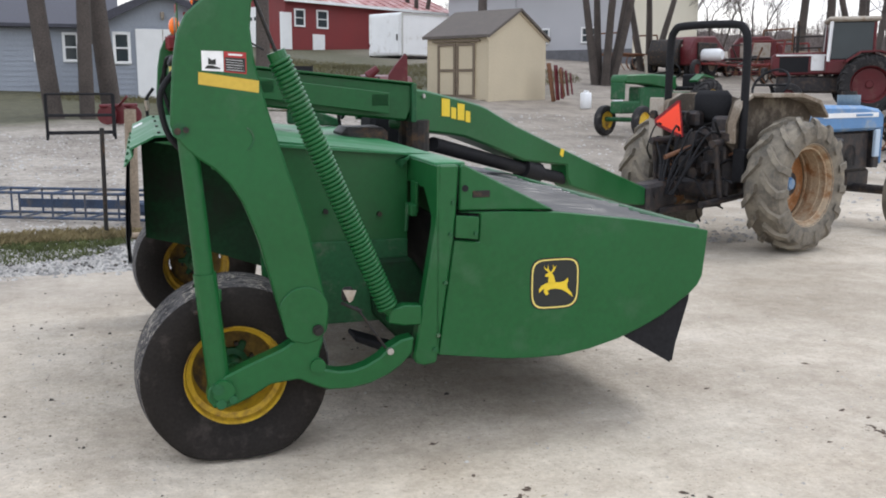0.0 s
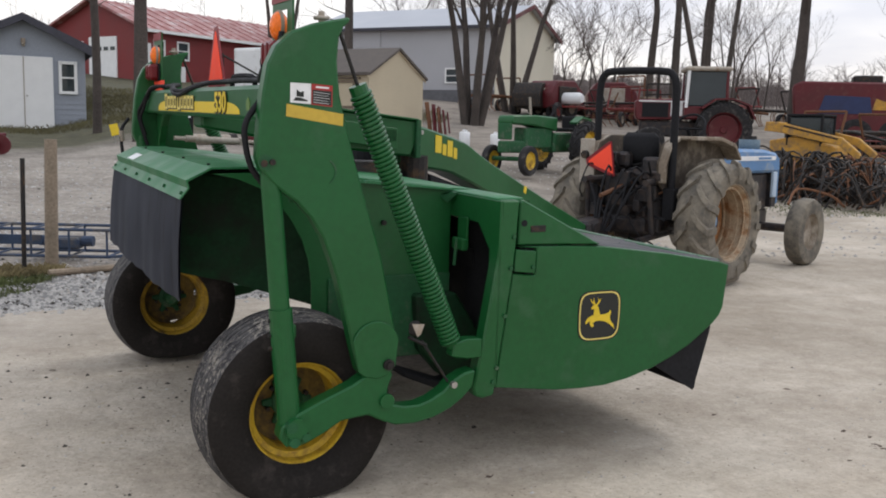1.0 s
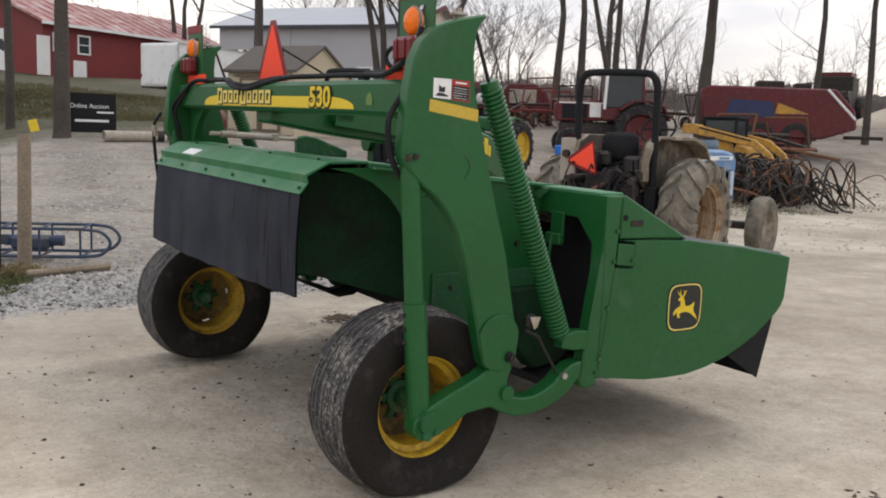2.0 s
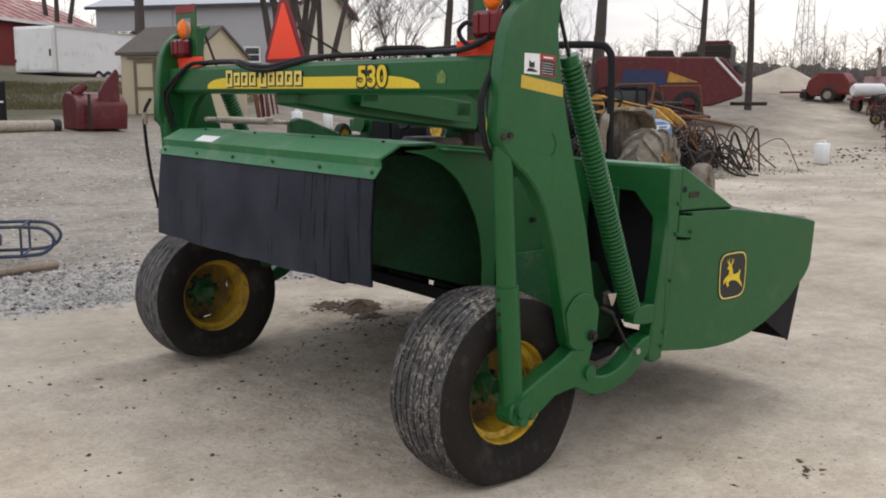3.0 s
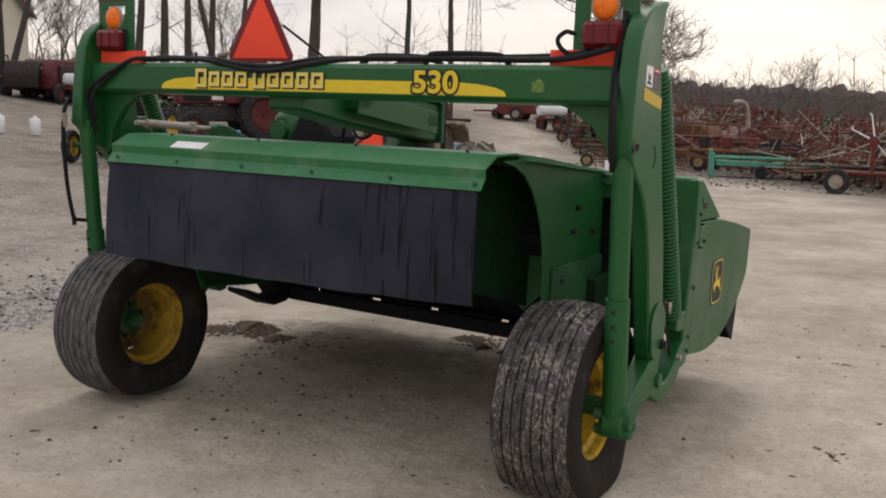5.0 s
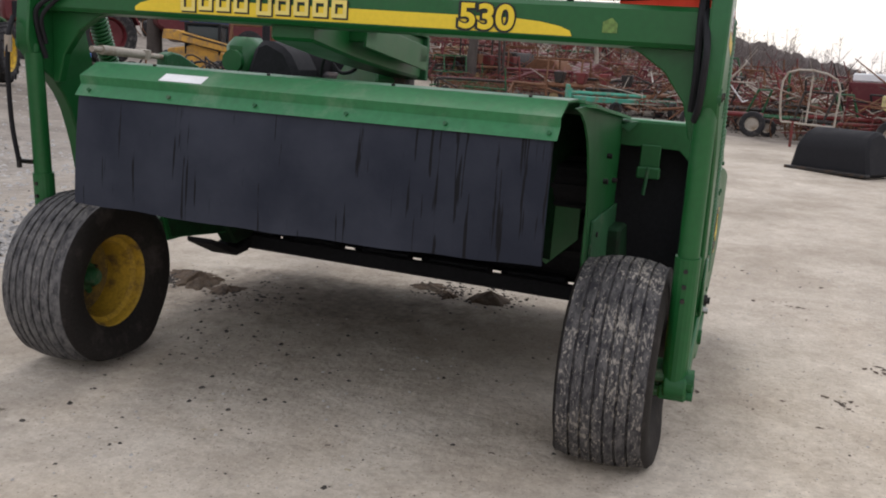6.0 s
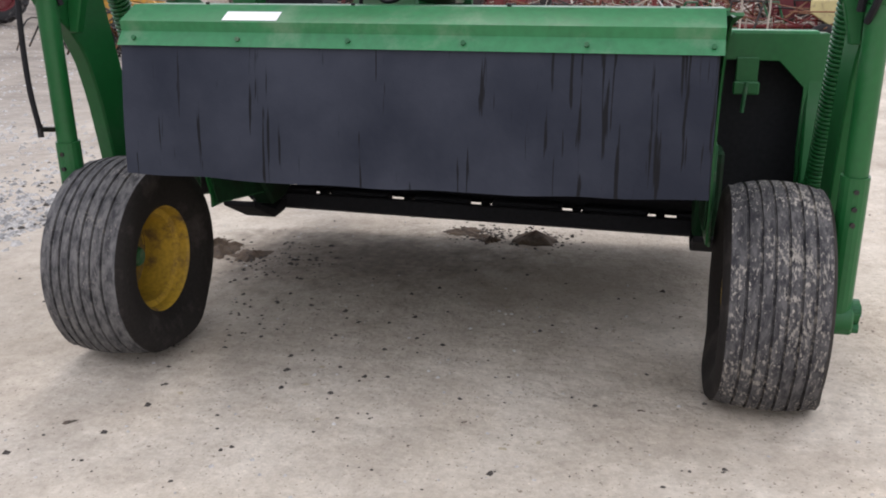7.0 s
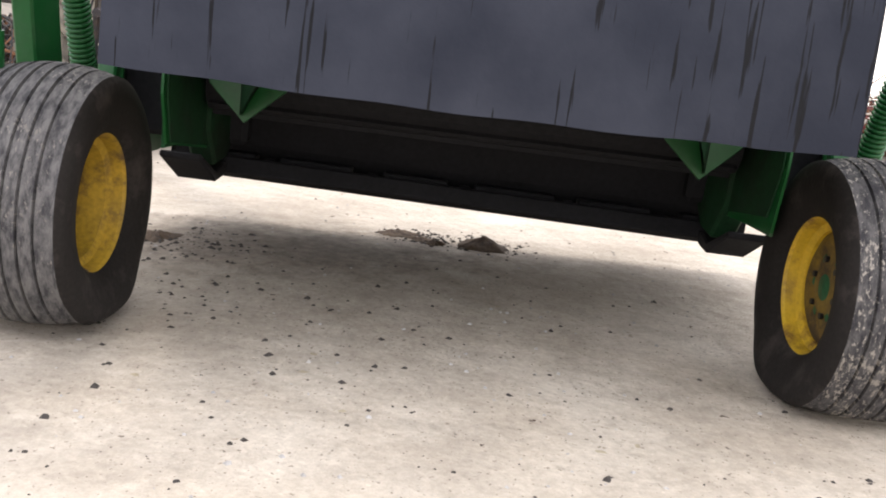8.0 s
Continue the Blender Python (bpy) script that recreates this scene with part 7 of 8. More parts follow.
        for yy in (-0.8, 0, 0.8):
            for k in range(4):
                xx = -1.5 + 0.96 * k + (0.2 if yy else 0)
                part("shank", sweep(curve_points([(xx, yy, 0.75), (xx, yy + 0.28, 0.68), (xx, yy + 0.32, 0.35), (xx, yy + 0.1, 0.03)], 3), 0.022, 5), PAINTS["rust"], t)
        for s in (-1, 1):
            plain_wheel(t, s * 1.1, 0.3, 0.33, 0.33, 0.2, RUBBER, PAINTS["white"], 0.55, 14)
            part("wing_frame", join(rod((s * 1.8, -0.6, 0.8), (s * 1.5, -0.6, 1.7), 0.04, 6), rod((s * 1.5, -0.6, 1.7), (s * 1.4, 0.7, 1.7), 0.04, 6), rod((s * 1.4, 0.7, 1.7), (s * 1.8, 0.7, 0.8), 0.04, 6)), p, t)
    elif kind == "wagon":
        part("bed", box((0, 0, 0.95), (3.6, 1.9, 0.09), 0.01), WOOD, t)
        part("sill", join(box((0, -0.5, 0.84), (3.5, 0.12, 0.14)), box((0, 0.5, 0.84), (3.5, 0.12, 0.14))), p, t)
        part("rack", rods([((-1.75, -0.9, 1.0), (-1.75, -0.9, 2.0)), ((-1.75, 0.9, 1.0), (-1.75, 0.9, 2.0)), ((-1.75, -0.9, 2.0), (-1.75, 0.9, 2.0)), ((-1.75, -0.9, 1.5), (-1.75, 0.9, 1.5))], 0.04, 6), p, t)
        for sx in (-1, 1):
            for s in (-1, 1):
                plain_wheel(t, sx * 1.2, s * 0.75, 0.36, 0.36, 0.2, RUBBER, PAINTS["white"], 0.55, 14)
    elif kind == "planter":
        part("frame", join(rod((-1.7, 0, 0.8), (1.7, 0, 0.8), 0.07, 8), rod((0, 0, 0.8), (0, -2.2, 0.5), 0.06, 8)), p, t)
        for k in range(4):
            xx = -1.35 + 0.9 * k
            part("seed_box", prism([(xx - 0.22, 1.35), (xx - 0.14, 0.9), (xx + 0.14, 0.9), (xx + 0.22, 1.35)], 0.0, 0.45, 0.03), PAINTS[rnd.choice(("rust", "red", "dark", "red"))], t)
            part("row_unit", join(rod((xx, 0.2, 0.8), (xx, 0.6, 0.25), 0.05, 6), rod((xx - 0.03, 0.6, 0.22), (xx + 0.03, 0.6, 0.22), 0.22, 12)), p, t)
        for s in (-1, 1):
            plain_wheel(t, s * 1.5, 0.1, 0.36, 0.36, 0.18, RUBBER, PAINTS["yellow"], 0.55, 14)
    else:
        part("frame", join(rod((-1.8, 0.9, 0.8), (1.8, -0.9, 0.8), 0.06, 8), rod((0, 0, 0.8), (0.6, -2.0, 0.5), 0.05, 8), rod((-1.8, 0.9, 0.8), (-1.7, 0.9, 1.9), 0.04, 6)), p, t)
        for k in range(5):
            cx = -1.5 + 0.75 * k
            c = Vector((cx, -0.5 * cx + 0.15, 0.62))
            segs = []
            for j in range(14):
                a = 2 * math.pi * j / 14
                segs.append((c, c + Vector((0.62 * math.cos(a), 0.18 * math.cos(a), 0.62 * math.sin(a))), 0.012, 0.008))
            ring = [c + Vector((0.45 * math.cos(2 * math.pi * j / 14), 0.13 * math.cos(2 * math.pi * j / 14), 0.45 * math.sin(2 * math.pi * j / 14))) for j in range(14)]
            segs += [(ring[j], ring[(j + 1) % 14], 0.02, 0.02) for j in range(14)]
            o = new("finger_wheel", sticks_mesh("finger_wheel", segs, p if k % 2 else PAINTS["rust"], 5))
            o.parent = t
            tagged(o, kind="stuff")
    return t


rnd = random.Random(21)
kinds = ["tedder", "rake", "cultivator", "wheel_rake", "rake", "cultivator", "tedder", "wheel_rake", "rake", "tedder", "rake", "planter"]
paints = ["red", "red", "darkred", "rust", "red", "red", "rust", "darkred", "dark", "rust", "red", "green"]
for row in range(16):
    x = 16.8 + 2.9 * row
    yy = min(14.5 + 0.45 * (x - 27), 26) - rnd.uniform(0, 1.5)
    while yy > -9 - 0.12 * x:
        if x > 16.5 + max(yy - 1.0, 0) * 1.15:
            implement(rnd.choice(kinds), x + rnd.uniform(-0.9, 0.9), yy, rnd.choice((0, 90, 180, 270)) + rnd.uniform(-25, 25), rnd.choice(paints), rnd, rnd.uniform(0.72, 1.02) if row > 2 else rnd.uniform(0.6, 0.75))
        yy -= rnd.uniform(1.5, 2.3)
# the front line along the lane, parked close together
line = [Vector((17.6, -5.0)), Vector((17.4, 1.6)), Vector((25.6, 8.6)), Vector((25.4, 13.8)), Vector((31.5, 17.6)), Vector((40.0, 21.8))]
for p, q in zip(line, line[1:]):
    count = int((q - p).length / 1.35)
    for k in range(count):
        c = p.lerp(q, (k + 0.5) / count)
        if (c - Vector((26.3, 9.2))).length > 2.2:
            implement(rnd.choice(("rake", "cultivator", "tedder", "rake", "cultivator", "wheel_rake")), c.x + rnd.uniform(0.2, 1.3), c.y - rnd.uniform(0, 0.8), rnd.choice((30, 60, 120, 200)) + rnd.uniform(-25, 25),
                      rnd.choice(("dark", "red", "rust", "darkred", "green", "dark")), rnd, rnd.uniform(0.6, 0.85))


def clutter(name, count, seed, material, label):
    r = random.Random(seed)
    segs = []
    for k in range(count):
        x = 16.5 + 42 * r.random() ** 1.3
        y = r.uniform(-9, min(13.5 + 0.45 * (x - 27), 26))
        if x < 17 + max(y - 1.0, 0) * 1.15:
            continue
        p = Vector((x, y, ground_height(x, y) + r.uniform(0.05, 1.0)))
        d = Vector((r.uniform(-1, 1), r.uniform(-1, 1), r.gauss(0.05, 0.22))).normalized()
        segs.append((p, p + d * r.uniform(0.4, 2.2), r.uniform(0.012, 0.032), 0.012))
    tagged(new(name, sticks_mesh(name, segs, material, 5)), label, "scrap rods", kind="stuff")


clutter("loose_rods", 2600, 61, RED, "faded red bars and tines among the implements")
clutter("loose_rods", 1900, 62, RUST, "rusty bars and tines among the implements")
clutter("loose_rods", 1500, 63, GREYWHITE, "pale steel bars and tines among the implements")
clutter("loose_rods", 1300, 64, DARK_STEEL, "dark steel bars among the implements")
# towards the far field and beside the pale barn
for x, y, kd, pt, yaw in ((23.5, 39.0, "baler", "darkred", 20), (27.5, 40.0, "baler", "darkred", -30), (31.0, 41.0, "wagon", "rust", 10), (34.0, 39.0, "cultivator", "red", 0),
                          (33.0, 31.5, "cultivator", "dark", 15), (36.5, 29.5, "cultivator", "dark", 80), (40.0, 31.0, "wagon", "dark", 30), (26.0, 36.0, "cultivator", "red", 35),
                          (24.3, 22.6, "rake", "dark", 20), (22.6, 21.0, "cultivator", "rust", 10), (44.0, 36.0, "baler", "red", 0)):
    implement(kd, x, y, yaw, pt, rnd, 1.05)
implement("baler", 42.0, 25.4, 100, "red", rnd, 0.85)
implement("wagon", 37.0, 18.6, 50, "dark", rnd, 0.9)
implement("baler", 35.6, 14.0, 70, "rust", rnd, 0.75)
implement("baler", 38.0, 16.2, 60, "dark", rnd, 0.75)
implement("rake", 42.5, 20.6, 60, "yellow", rnd, 0.9)
# tall dark bodies on the near side of the lane
for x, y, h, yaw in ((47.0, 35.5, 2.5, 25),):
    c = empty("combine", on_ground(x, y, yaw), "dark weathered combine harvester body", "combine")
    part("body", prism([(-2.2, 0.7), (-2.2, h * 0.62), (-0.8, h * 0.66), (-0.8, h), (1.2, h), (1.3, h * 0.6), (2.2, h * 0.5), (2.3, 0.8)], -1.0, 1.0, 0.05), PAINTS["dark"], c)
    part("grain_tank", box((0.2, 0, h + 0.12), (1.7, 1.7, 0.25), 0.03), PAINTS["darkred"], c)
    for s in (-1, 1):
        plain_wheel(c, 1.2, s * 1.15, 0.7, 0.7, 0.4, RUBBER, PAINTS["rust"], 0.5, 18)
        plain_wheel(c, -1.5, s * 0.9, 0.42, 0.42, 0.3, RUBBER, PAINTS["rust"], 0.5, 16)

# dark implements parked below the thicket
for x, y, kind, paint in ((21.0, 40.6, "cultivator", "rust"), (22.6, 39.4, "baler", "dark"), (24.4, 38.9, "cultivator", "dark"), (25.9, 38.0, "rake", "dark"), (27.4, 37.2, "cultivator", "rust"), (28.6, 36.0, "wagon", "dark"), (30.4, 35.4, "tedder", "rust"), (31.9, 33.6, "cultivator", "dark")):
    implement(kind, x, y, rnd.uniform(-60, 60), paint, rnd, rnd.uniform(0.85, 1.05))

# teal implement lying near the lane
teal = empty("rotary_mower", on_ground(26.3, 9.2, -72), "teal steel implement with side frame on the gravel", "farm implement")
part("deck", prism([(-1.6, 0.35), (-1.6, 0.52), (1.7, 0.45), (1.7, 0.33)], -0.4, 0.4, 0.02), TEAL, teal)
part("rail", rods([((-1.7, -0.45, 0.62), (2.4, -0.45, 0.58)), ((-1.7, 0.45, 0.62), (2.4, 0.45, 0.58)), ((-1.7, -0.45, 0.0), (-1.7, -0.45, 0.75)), ((-1.7, 0.45, 0.0), (-1.7, 0.45, 0.75)), ((2.4, -0.45, 0.1), (2.4, 0.45, 0.58))], 0.05, 6), TEAL, teal)
part("end_plate", box((-1.75, 0, 0.45), (0.08, 0.9, 0.8), 0.01), TEAL, teal)
for x in (-0.3, 1.0):
    plain_wheel(teal, x, -0.6, 0.2, 0.2, 0.12, RUBBER, DARK_STEEL, 0.5, 14)
for x, y in ((23.4, 8.2), (24.6, 7.0), (27.6, 6.2), (28.0, 3.6)):
    s = empty("drill_row", on_ground(x + 2.2, y, rnd.uniform(-30, 30)), "rusty steel frame lying on the ground", "scrap frame")
    part("bar", rod((-1.2, 0, 0.3), (1.2, 0.2, 0.35), 0.05, 6), RUST, s)
    part("bar", rod((-1.0, 0.6, 0.25), (1.1, 0.7, 0.3), 0.04, 6), RUST, s)
    part("leg", rod((0.9, 0.1, 0.34), (0.9, 0.1, 0.0), 0.03, 6), DARK_STEEL, s)
    part("leg", rod((-0.9, 0.1, 0.3), (-0.9, 0.1, 0.0), 0.03, 6), DARK_STEEL, s)

# rotary rakes parked with their rotors folded up
for x, y, z, yaw in ((20.2, 5.75, 1.25, 84), (24.4, 1.5, 1.3, 60)):
    rk = empty("rotary_rake", on_ground(x, y, yaw), "red rotary rake with pale folded spoke rotor", "farm implement", "rows of implements")
    part("mast", join(rod((0, 0, 0.45), (0, 0, z), 0.05, 8), rod((-0.9, 0, 0.5), (0.9, 0, 0.5), 0.06, 8)), RED, rk)
    for s in (-0.7, 0.7):
        plain_wheel(rk, s, 0.2, 0.3, 0.3, 0.16, RUBBER, GREYWHITE, 0.55, 14)
    part("rotor_hub", rod((0, -0.12, z), (0, 0.08, z), 0.11, 12), RED, rk)
    for k in range(7):
        a = 2 * math.pi * k / 7 + x
        e = Vector((0.6 * math.cos(a), -0.18, z + 0.6 * math.sin(a)))
        part("spoke", join(rod((0, -0.08, z), e, 0.022, 6, 0.016), rod(e, e + Vector((0.10 * math.sin(a), -0.28, 0.05)), 0.012, 5)), GREYWHITE if k % 3 else PLASTIC, rk)
for x, y, yaw, ht in ((36.5, 12.4, 150, 2.3), (44.2, 24.2, 200, 2.6)):
    ch = empty("forage_chopper", on_ground(x, y, yaw), "dull red forage chopper with pale curved spout", "farm implement")
    part("body", prism([(-0.8, 0.4), (-0.8, 1.0), (0.2, 1.25), (0.9, 0.8), (0.9, 0.4)], -0.6, 0.6, 0.04), DARK_RED, ch)
    smooth(part("spout", sweep(curve_points([(-0.3, 0, 1.0), (-0.3, 0, ht * 0.7), (-0.1, 0, ht * 0.95), (0.35, 0, ht), (0.6, 0, ht * 0.97)], 5), 0.09, 8), GREYWHITE, ch))
    for s in (-1, 1):
        plain_wheel(ch, -0.2, s * 0.75, 0.4, 0.4, 0.22, RUBBER, GREYWHITE, 0.55, 16)

# tank sprayers with white tanks
for x, y, yaw, big_t in ((23.5, 38.0, 30, 0.28), (39.6, 22.4, 60, 0.30)):
    s = empty("tank_sprayer", on_ground(x, y, yaw), "trailed sprayer with white plastic tank", "sprayer")
    smooth(part("tank", lathe([(0.0, -0.8), (big_t * 0.7, -0.8), (big_t, -0.65), (big_t, 0.65), (big_t * 0.7, 0.8), (0.0, 0.8)], 20, False), PLASTIC, s)).location = (0, 0, 0.75 + big_t)
    part("frame", join(box((0, 0, 0.65), (0.9, 1.5, 0.1), 0.01), rod((0, -0.7, 0.6), (0, -2.0, 0.5), 0.05, 6)), RED, s)
    for q in (-1, 1):
        plain_wheel(s, q * 0.7, 0.1, 0.42, 0.42, 0.2, RUBBER, PAINTS["red"], 0.55, 16)


# ---- small things in the yard ----
def jug(x, y, h, tilt=0.0):
    j = empty("jug", on_ground(x, y, random.uniform(0, 90)), "white plastic jug standing on the gravel", "jug", "white jugs")
    smooth(part("body", box((0, 0, h * 0.44), (h * 0.55, h * 0.42, h * 0.88), h * 0.06), PLASTIC, j), 50)
    part("neck", rod((h * 0.1, 0, h * 0.86), (h * 0.1, 0, h * 0.98), h * 0.09, 10), PLASTIC, j)
    part("handle", sweep(curve_points([(-h * 0.2, 0, h * 0.86), (-h * 0.14, 0, h * 0.96), (h * 0.02, 0, h * 0.97), (h * 0.06, 0, h * 0.9)], 4), h * 0.03, 6), PLASTIC, j)


for x, y, h in ((20.6, 14.3, 0.62), (20.9, 12.25, 0.62), (12.4, 24.9, 0.52), (11.5, 25.1, 0.52)):
    jug(x, y, h)

drum = empty("drum", on_ground(11.8, 17.6), "bright blue plastic drum standing upright", "drum")
smooth(part("body", moved(lathe([(0.0, 0), (0.27, 0), (0.29, 0.03), (0.28, 0.28), (0.295, 0.30), (0.28, 0.32), (0.28, 0.58), (0.295, 0.6), (0.28, 0.62), (0.29, 0.86), (0.27, 0.88), (0.0, 0.87)], 24, False), pose(0, 0, 0, 90, 0, 0)), BLUE_PLASTIC, drum), 40)
bk = empty("loader_bucket", on_ground(13.0, 3.42, -34), "black steel loader bucket lying on the gravel", "bucket")
smooth(part("shell", prism([(-0.40, 0.0), (-0.38, 0.42), (-0.24, 0.62), (0.02, 0.70), (0.20, 0.66), (0.34, 0.40), (0.40, 0.0)], -0.72, 0.66, 0.05), BLACK, bk), 25)
for v in bk.children[0].data.vertices:
    v.co.y *= 1 - 0.22 * max(v.co.z - 0.12, 0) / 0.58
part("cutting_edge", box((-0.44, -0.03, 0.03), (0.14, 1.42, 0.05), 0.008), DARK_STEEL, bk)

# wagon, hopper and a tubular gate behind the bucket
wg = empty("gravity_wagon", on_ground(18.4, 1.35, 80), "cream and olive gravity wagon box on red running gear", "wagon")
part("box", prism([(-1.1, 1.15), (1.1, 1.15), (1.1, 0.9), (0.5, 0.5), (-0.5, 0.5), (-1.1, 0.9)], -0.6, 0.6, 0.02), mat("cream_olive_paint", (0.42, 0.36, 0.17), 0.6, vary=0.2, scale=3, bump=0.06, dirt=(0.2, 0.16, 0.1), dirt_amount=0.35), wg)
part("running_gear", join(box((0, 0, 0.44), (2.2, 0.12, 0.1)), rod((-0.8, -0.6, 0.35), (-0.8, 0.6, 0.35), 0.04, 8), rod((0.8, -0.6, 0.35), (0.8, 0.6, 0.35), 0.04, 8)), RED, wg)
for sx in (-0.8, 0.8):
    for sy in (-0.66, 0.66):
        plain_wheel(wg, sx, sy, 0.34, 0.34, 0.18, RUBBER, GREYWHITE, 0.55, 14)
hp = empty("seed_hopper", on_ground(21.6, 2.4, 75), "dark red hopper frame with white lid", "hopper")
part("frame", rods([((sx * 0.5, sy * 0.45, 0), (sx * 0.5, sy * 0.45, 1.4)) for sx in (-1, 1) for sy in (-1, 1)] + [((-0.5, sy * 0.45, z), (0.5, sy * 0.45, z)) for sy in (-1, 1) for z in (0.5, 1.0, 1.4)], 0.04, 6), DARK_RED, hp)
part("body", prism([(-0.55, 1.45), (0.55, 1.45), (0.2, 0.7), (-0.2, 0.7)], -0.5, 0.5, 0.02), DARK_RED, hp)
part("lid", box((0.05, -0.1, 1.56), (0.9, 0.8, 0.2), 0.03), PLASTIC, hp, "white plastic lid")
gt = empty("tubular_gate", on_ground(17.4, 3.9, 92), "pale tubular frame standing among implements", "gate")
part("frame", sweep(curve_points([(-0.5, 0, 0.45), (0.35, 0.05, 0.5), (0.55, 0.05, 0.6), (0.5, 0.1, 1.5), (-0.45, 0.0, 1.4), (-0.5, 0, 0.45)], 4), 0.022, 6), GREYWHITE, gt)
part("bar", rod((0.05, 0.04, 0.48), (0.02, 0.06, 1.46), 0.018, 6), GREYWHITE, gt)
part("leg", rod((-0.3, 0, 0), (-0.3, 0, 0.5), 0.03, 6), RED, gt)
part("leg", rod((0.3, 0.05, 0), (0.3, 0.05, 0.52), 0.03, 6), RED, gt)

post = empty("fence_post", on_ground(-0.35, 10.84), "weathered round wooden fence post", "post")
smooth(part("pole", rod((0, 0, -0.3), (0.03, 0, 1.25), 0.064, 14, 0.058), WOOD, post))
sp = empty("steel_post", on_ground(-0.60, 10.55), "thin dark steel fence post", "post")
part("pole", rod((0, 0, -0.3), (0.02, 0, 1.08), 0.021, 8), DARK_STEEL, sp)
lowrail = empty("log", on_ground(0.2, 10.55, 8), "long weathered pole lying on gravel", "log")
part("pole", rod((-0.62, -0.12, 0.04), (0.15, -0.02, 0.04), 0.032, 8), WOOD, lowrail)

# blue lattice elevator lying behind the posts
el = empty("elevator_frame", on_ground(-1.59, 12.09, -25), "dark blue lattice elevator section lying on gravel", "elevator frame")
NAVY = mat("navy_steel", (0.035, 0.055, 0.10), 0.6, vary=0.3, scale=6, bump=0.1, dirt=(0.10, 0.09, 0.08), dirt_amount=0.4)
for z in (0.03, 0.30):
    for yy in (-0.22, 0.22):
        part("chord", rod((-2.6, yy, z), (2.1, yy, z), 0.017, 6), NAVY, el)
for k in range(13):
    x = -2.5 + 0.38 * k
    part("rung", rods([((x, -0.22, 0.03), (x, -0.22, 0.30)), ((x, 0.22, 0.03), (x, 0.22, 0.30)), ((x, -0.22, 0.30), (x, 0.22, 0.30)), ((x, -0.22, 0.03), (x, 0.22, 0.03))], 0.012, 5), NAVY, el)
for yy in (-0.22, 0.22):
    part("end_hoop", sweep(curve_points([(2.05, yy, 0.30), (2.25, yy, 0.275), (2.34, yy, 0.165), (2.25, yy, 0.055), (2.05, yy, 0.03)], 5), 0.017, 6), NAVY, el)
part("motor", join(box((1.55, 0, 0.14), (0.35, 0.2, 0.12), 0.02), rod((1.3, 0, 0.16), (1.85, 0, 0.16), 0.055, 10)), NAVY, el)
part("side_panel", box((0.7, -0.05, 0.17), (1.3, 0.02, 0.10), 0.004), NAVY, el)

stand = empty("steel_stand", on_ground(-1.5, 20.1, 5), "black welded steel stand", "stand")
part("frame", rods([((sx * 0.6, sy * 0.35, 0), (sx * 0.6, sy * 0.35, 0.85)) for sx in (-1, 1) for sy in (-1, 1)] + [((-0.6, sy * 0.35, z), (0.6, sy * 0.35, z)) for sy in (-1, 1) for z in (0.12, 0.45, 0.85)], 0.022, 6), BLACK, stand)
rd = empty("disc_plough", on_ground(-0.9, 22.8, 20) @ Matrix.Scale(0.7, 4), "small dark red disc implement", "farm implement")
part("beam", join(rod((-0.6, 0, 0.6), (0.6, 0.1, 0.62), 0.06, 8), rod((0, 0, 0.6), (0.1, -0.5, 0.9), 0.04, 6)), DARK_RED, rd)
for k in range(3):
    part("disc", rod((-0.4 + 0.4 * k, 0.0, 0.32), (-0.36 + 0.4 * k, 0.05, 0.32), 0.3, 16), DARK_RED, rd)

blade = empty("snow_blower", on_ground(5.1, 23.9, 8), "dark red snow blower attachment standing on the gravel", "snow blower")
smooth(part("housing", prism([(-0.35, 0.0), (-0.42, 0.55), (-0.2, 0.80), (0.15, 0.86), (0.30, 0.7), (0.30, 0.0)], -0.95, 0.30, 0.03), DARK_RED, blade, ), 30).rotation_euler.z = radians(90)
part("side_plate", prism([(0.28, 0.02), (0.28, 0.85), (0.42, 1.05), (0.72, 1.38), (0.78, 1.30), (0.78, 0.02)], -0.35, -0.28, 0.01), DARK_RED, blade)
part("stand_leg", rod((-0.05, -0.5, 0.0), (-0.05, -0.5, 0.8), 0.035, 8), DARK_STEEL, blade)
part("chute", rod((-0.2, -0.1, 0.8), (0.05, -0.15, 1.0), 0.12, 12, 0.09), DARK_RED, blade)

for k in range(6):
    lean = empty("leaning_sheet", on_ground(11.3 + 0.12 * k, 26.9 - 0.05 * (k % 3), 25 + 7 * k), "narrow dark red steel panel leaning upright", "panel", "red panels by the shed")
    part("sheet", moved(box((0, 0, 0.6), (0.16, 0.05, 1.15 - 0.10 * k), 0.01), pose(0, 0, 0, -8, 7 * (k % 3) - 4, 0)), DARK_RED if k % 3 else RUST, lean)
pipe = empty("culvert_pipe", on_ground(3.79, 23.62, 5) @ Matrix.Scale(0.62, 4), "grey corrugated pipe lying on the ground", "pipe")
smooth(part("tube", moved(lathe([(0.16, -1.0), (0.2, -1.0), (0.2, 1.0), (0.16, 1.0)], 18), pose(0, 0, 0.2, 0, 0, 90)), GREYWHITE, pipe))
part("end_collar", moved(lathe([(0.17, 0.95), (0.24, 0.95), (0.24, 1.2), (0.17, 1.2)], 18), pose(0, 0, 0.2, 0, 0, -90)), DARK_STEEL, pipe)
tag = empty("yard_flag", on_ground(1.83, 24.42) @ Matrix.Scale(0.75, 4), "small yellow plastic sign on a wire", "sign")
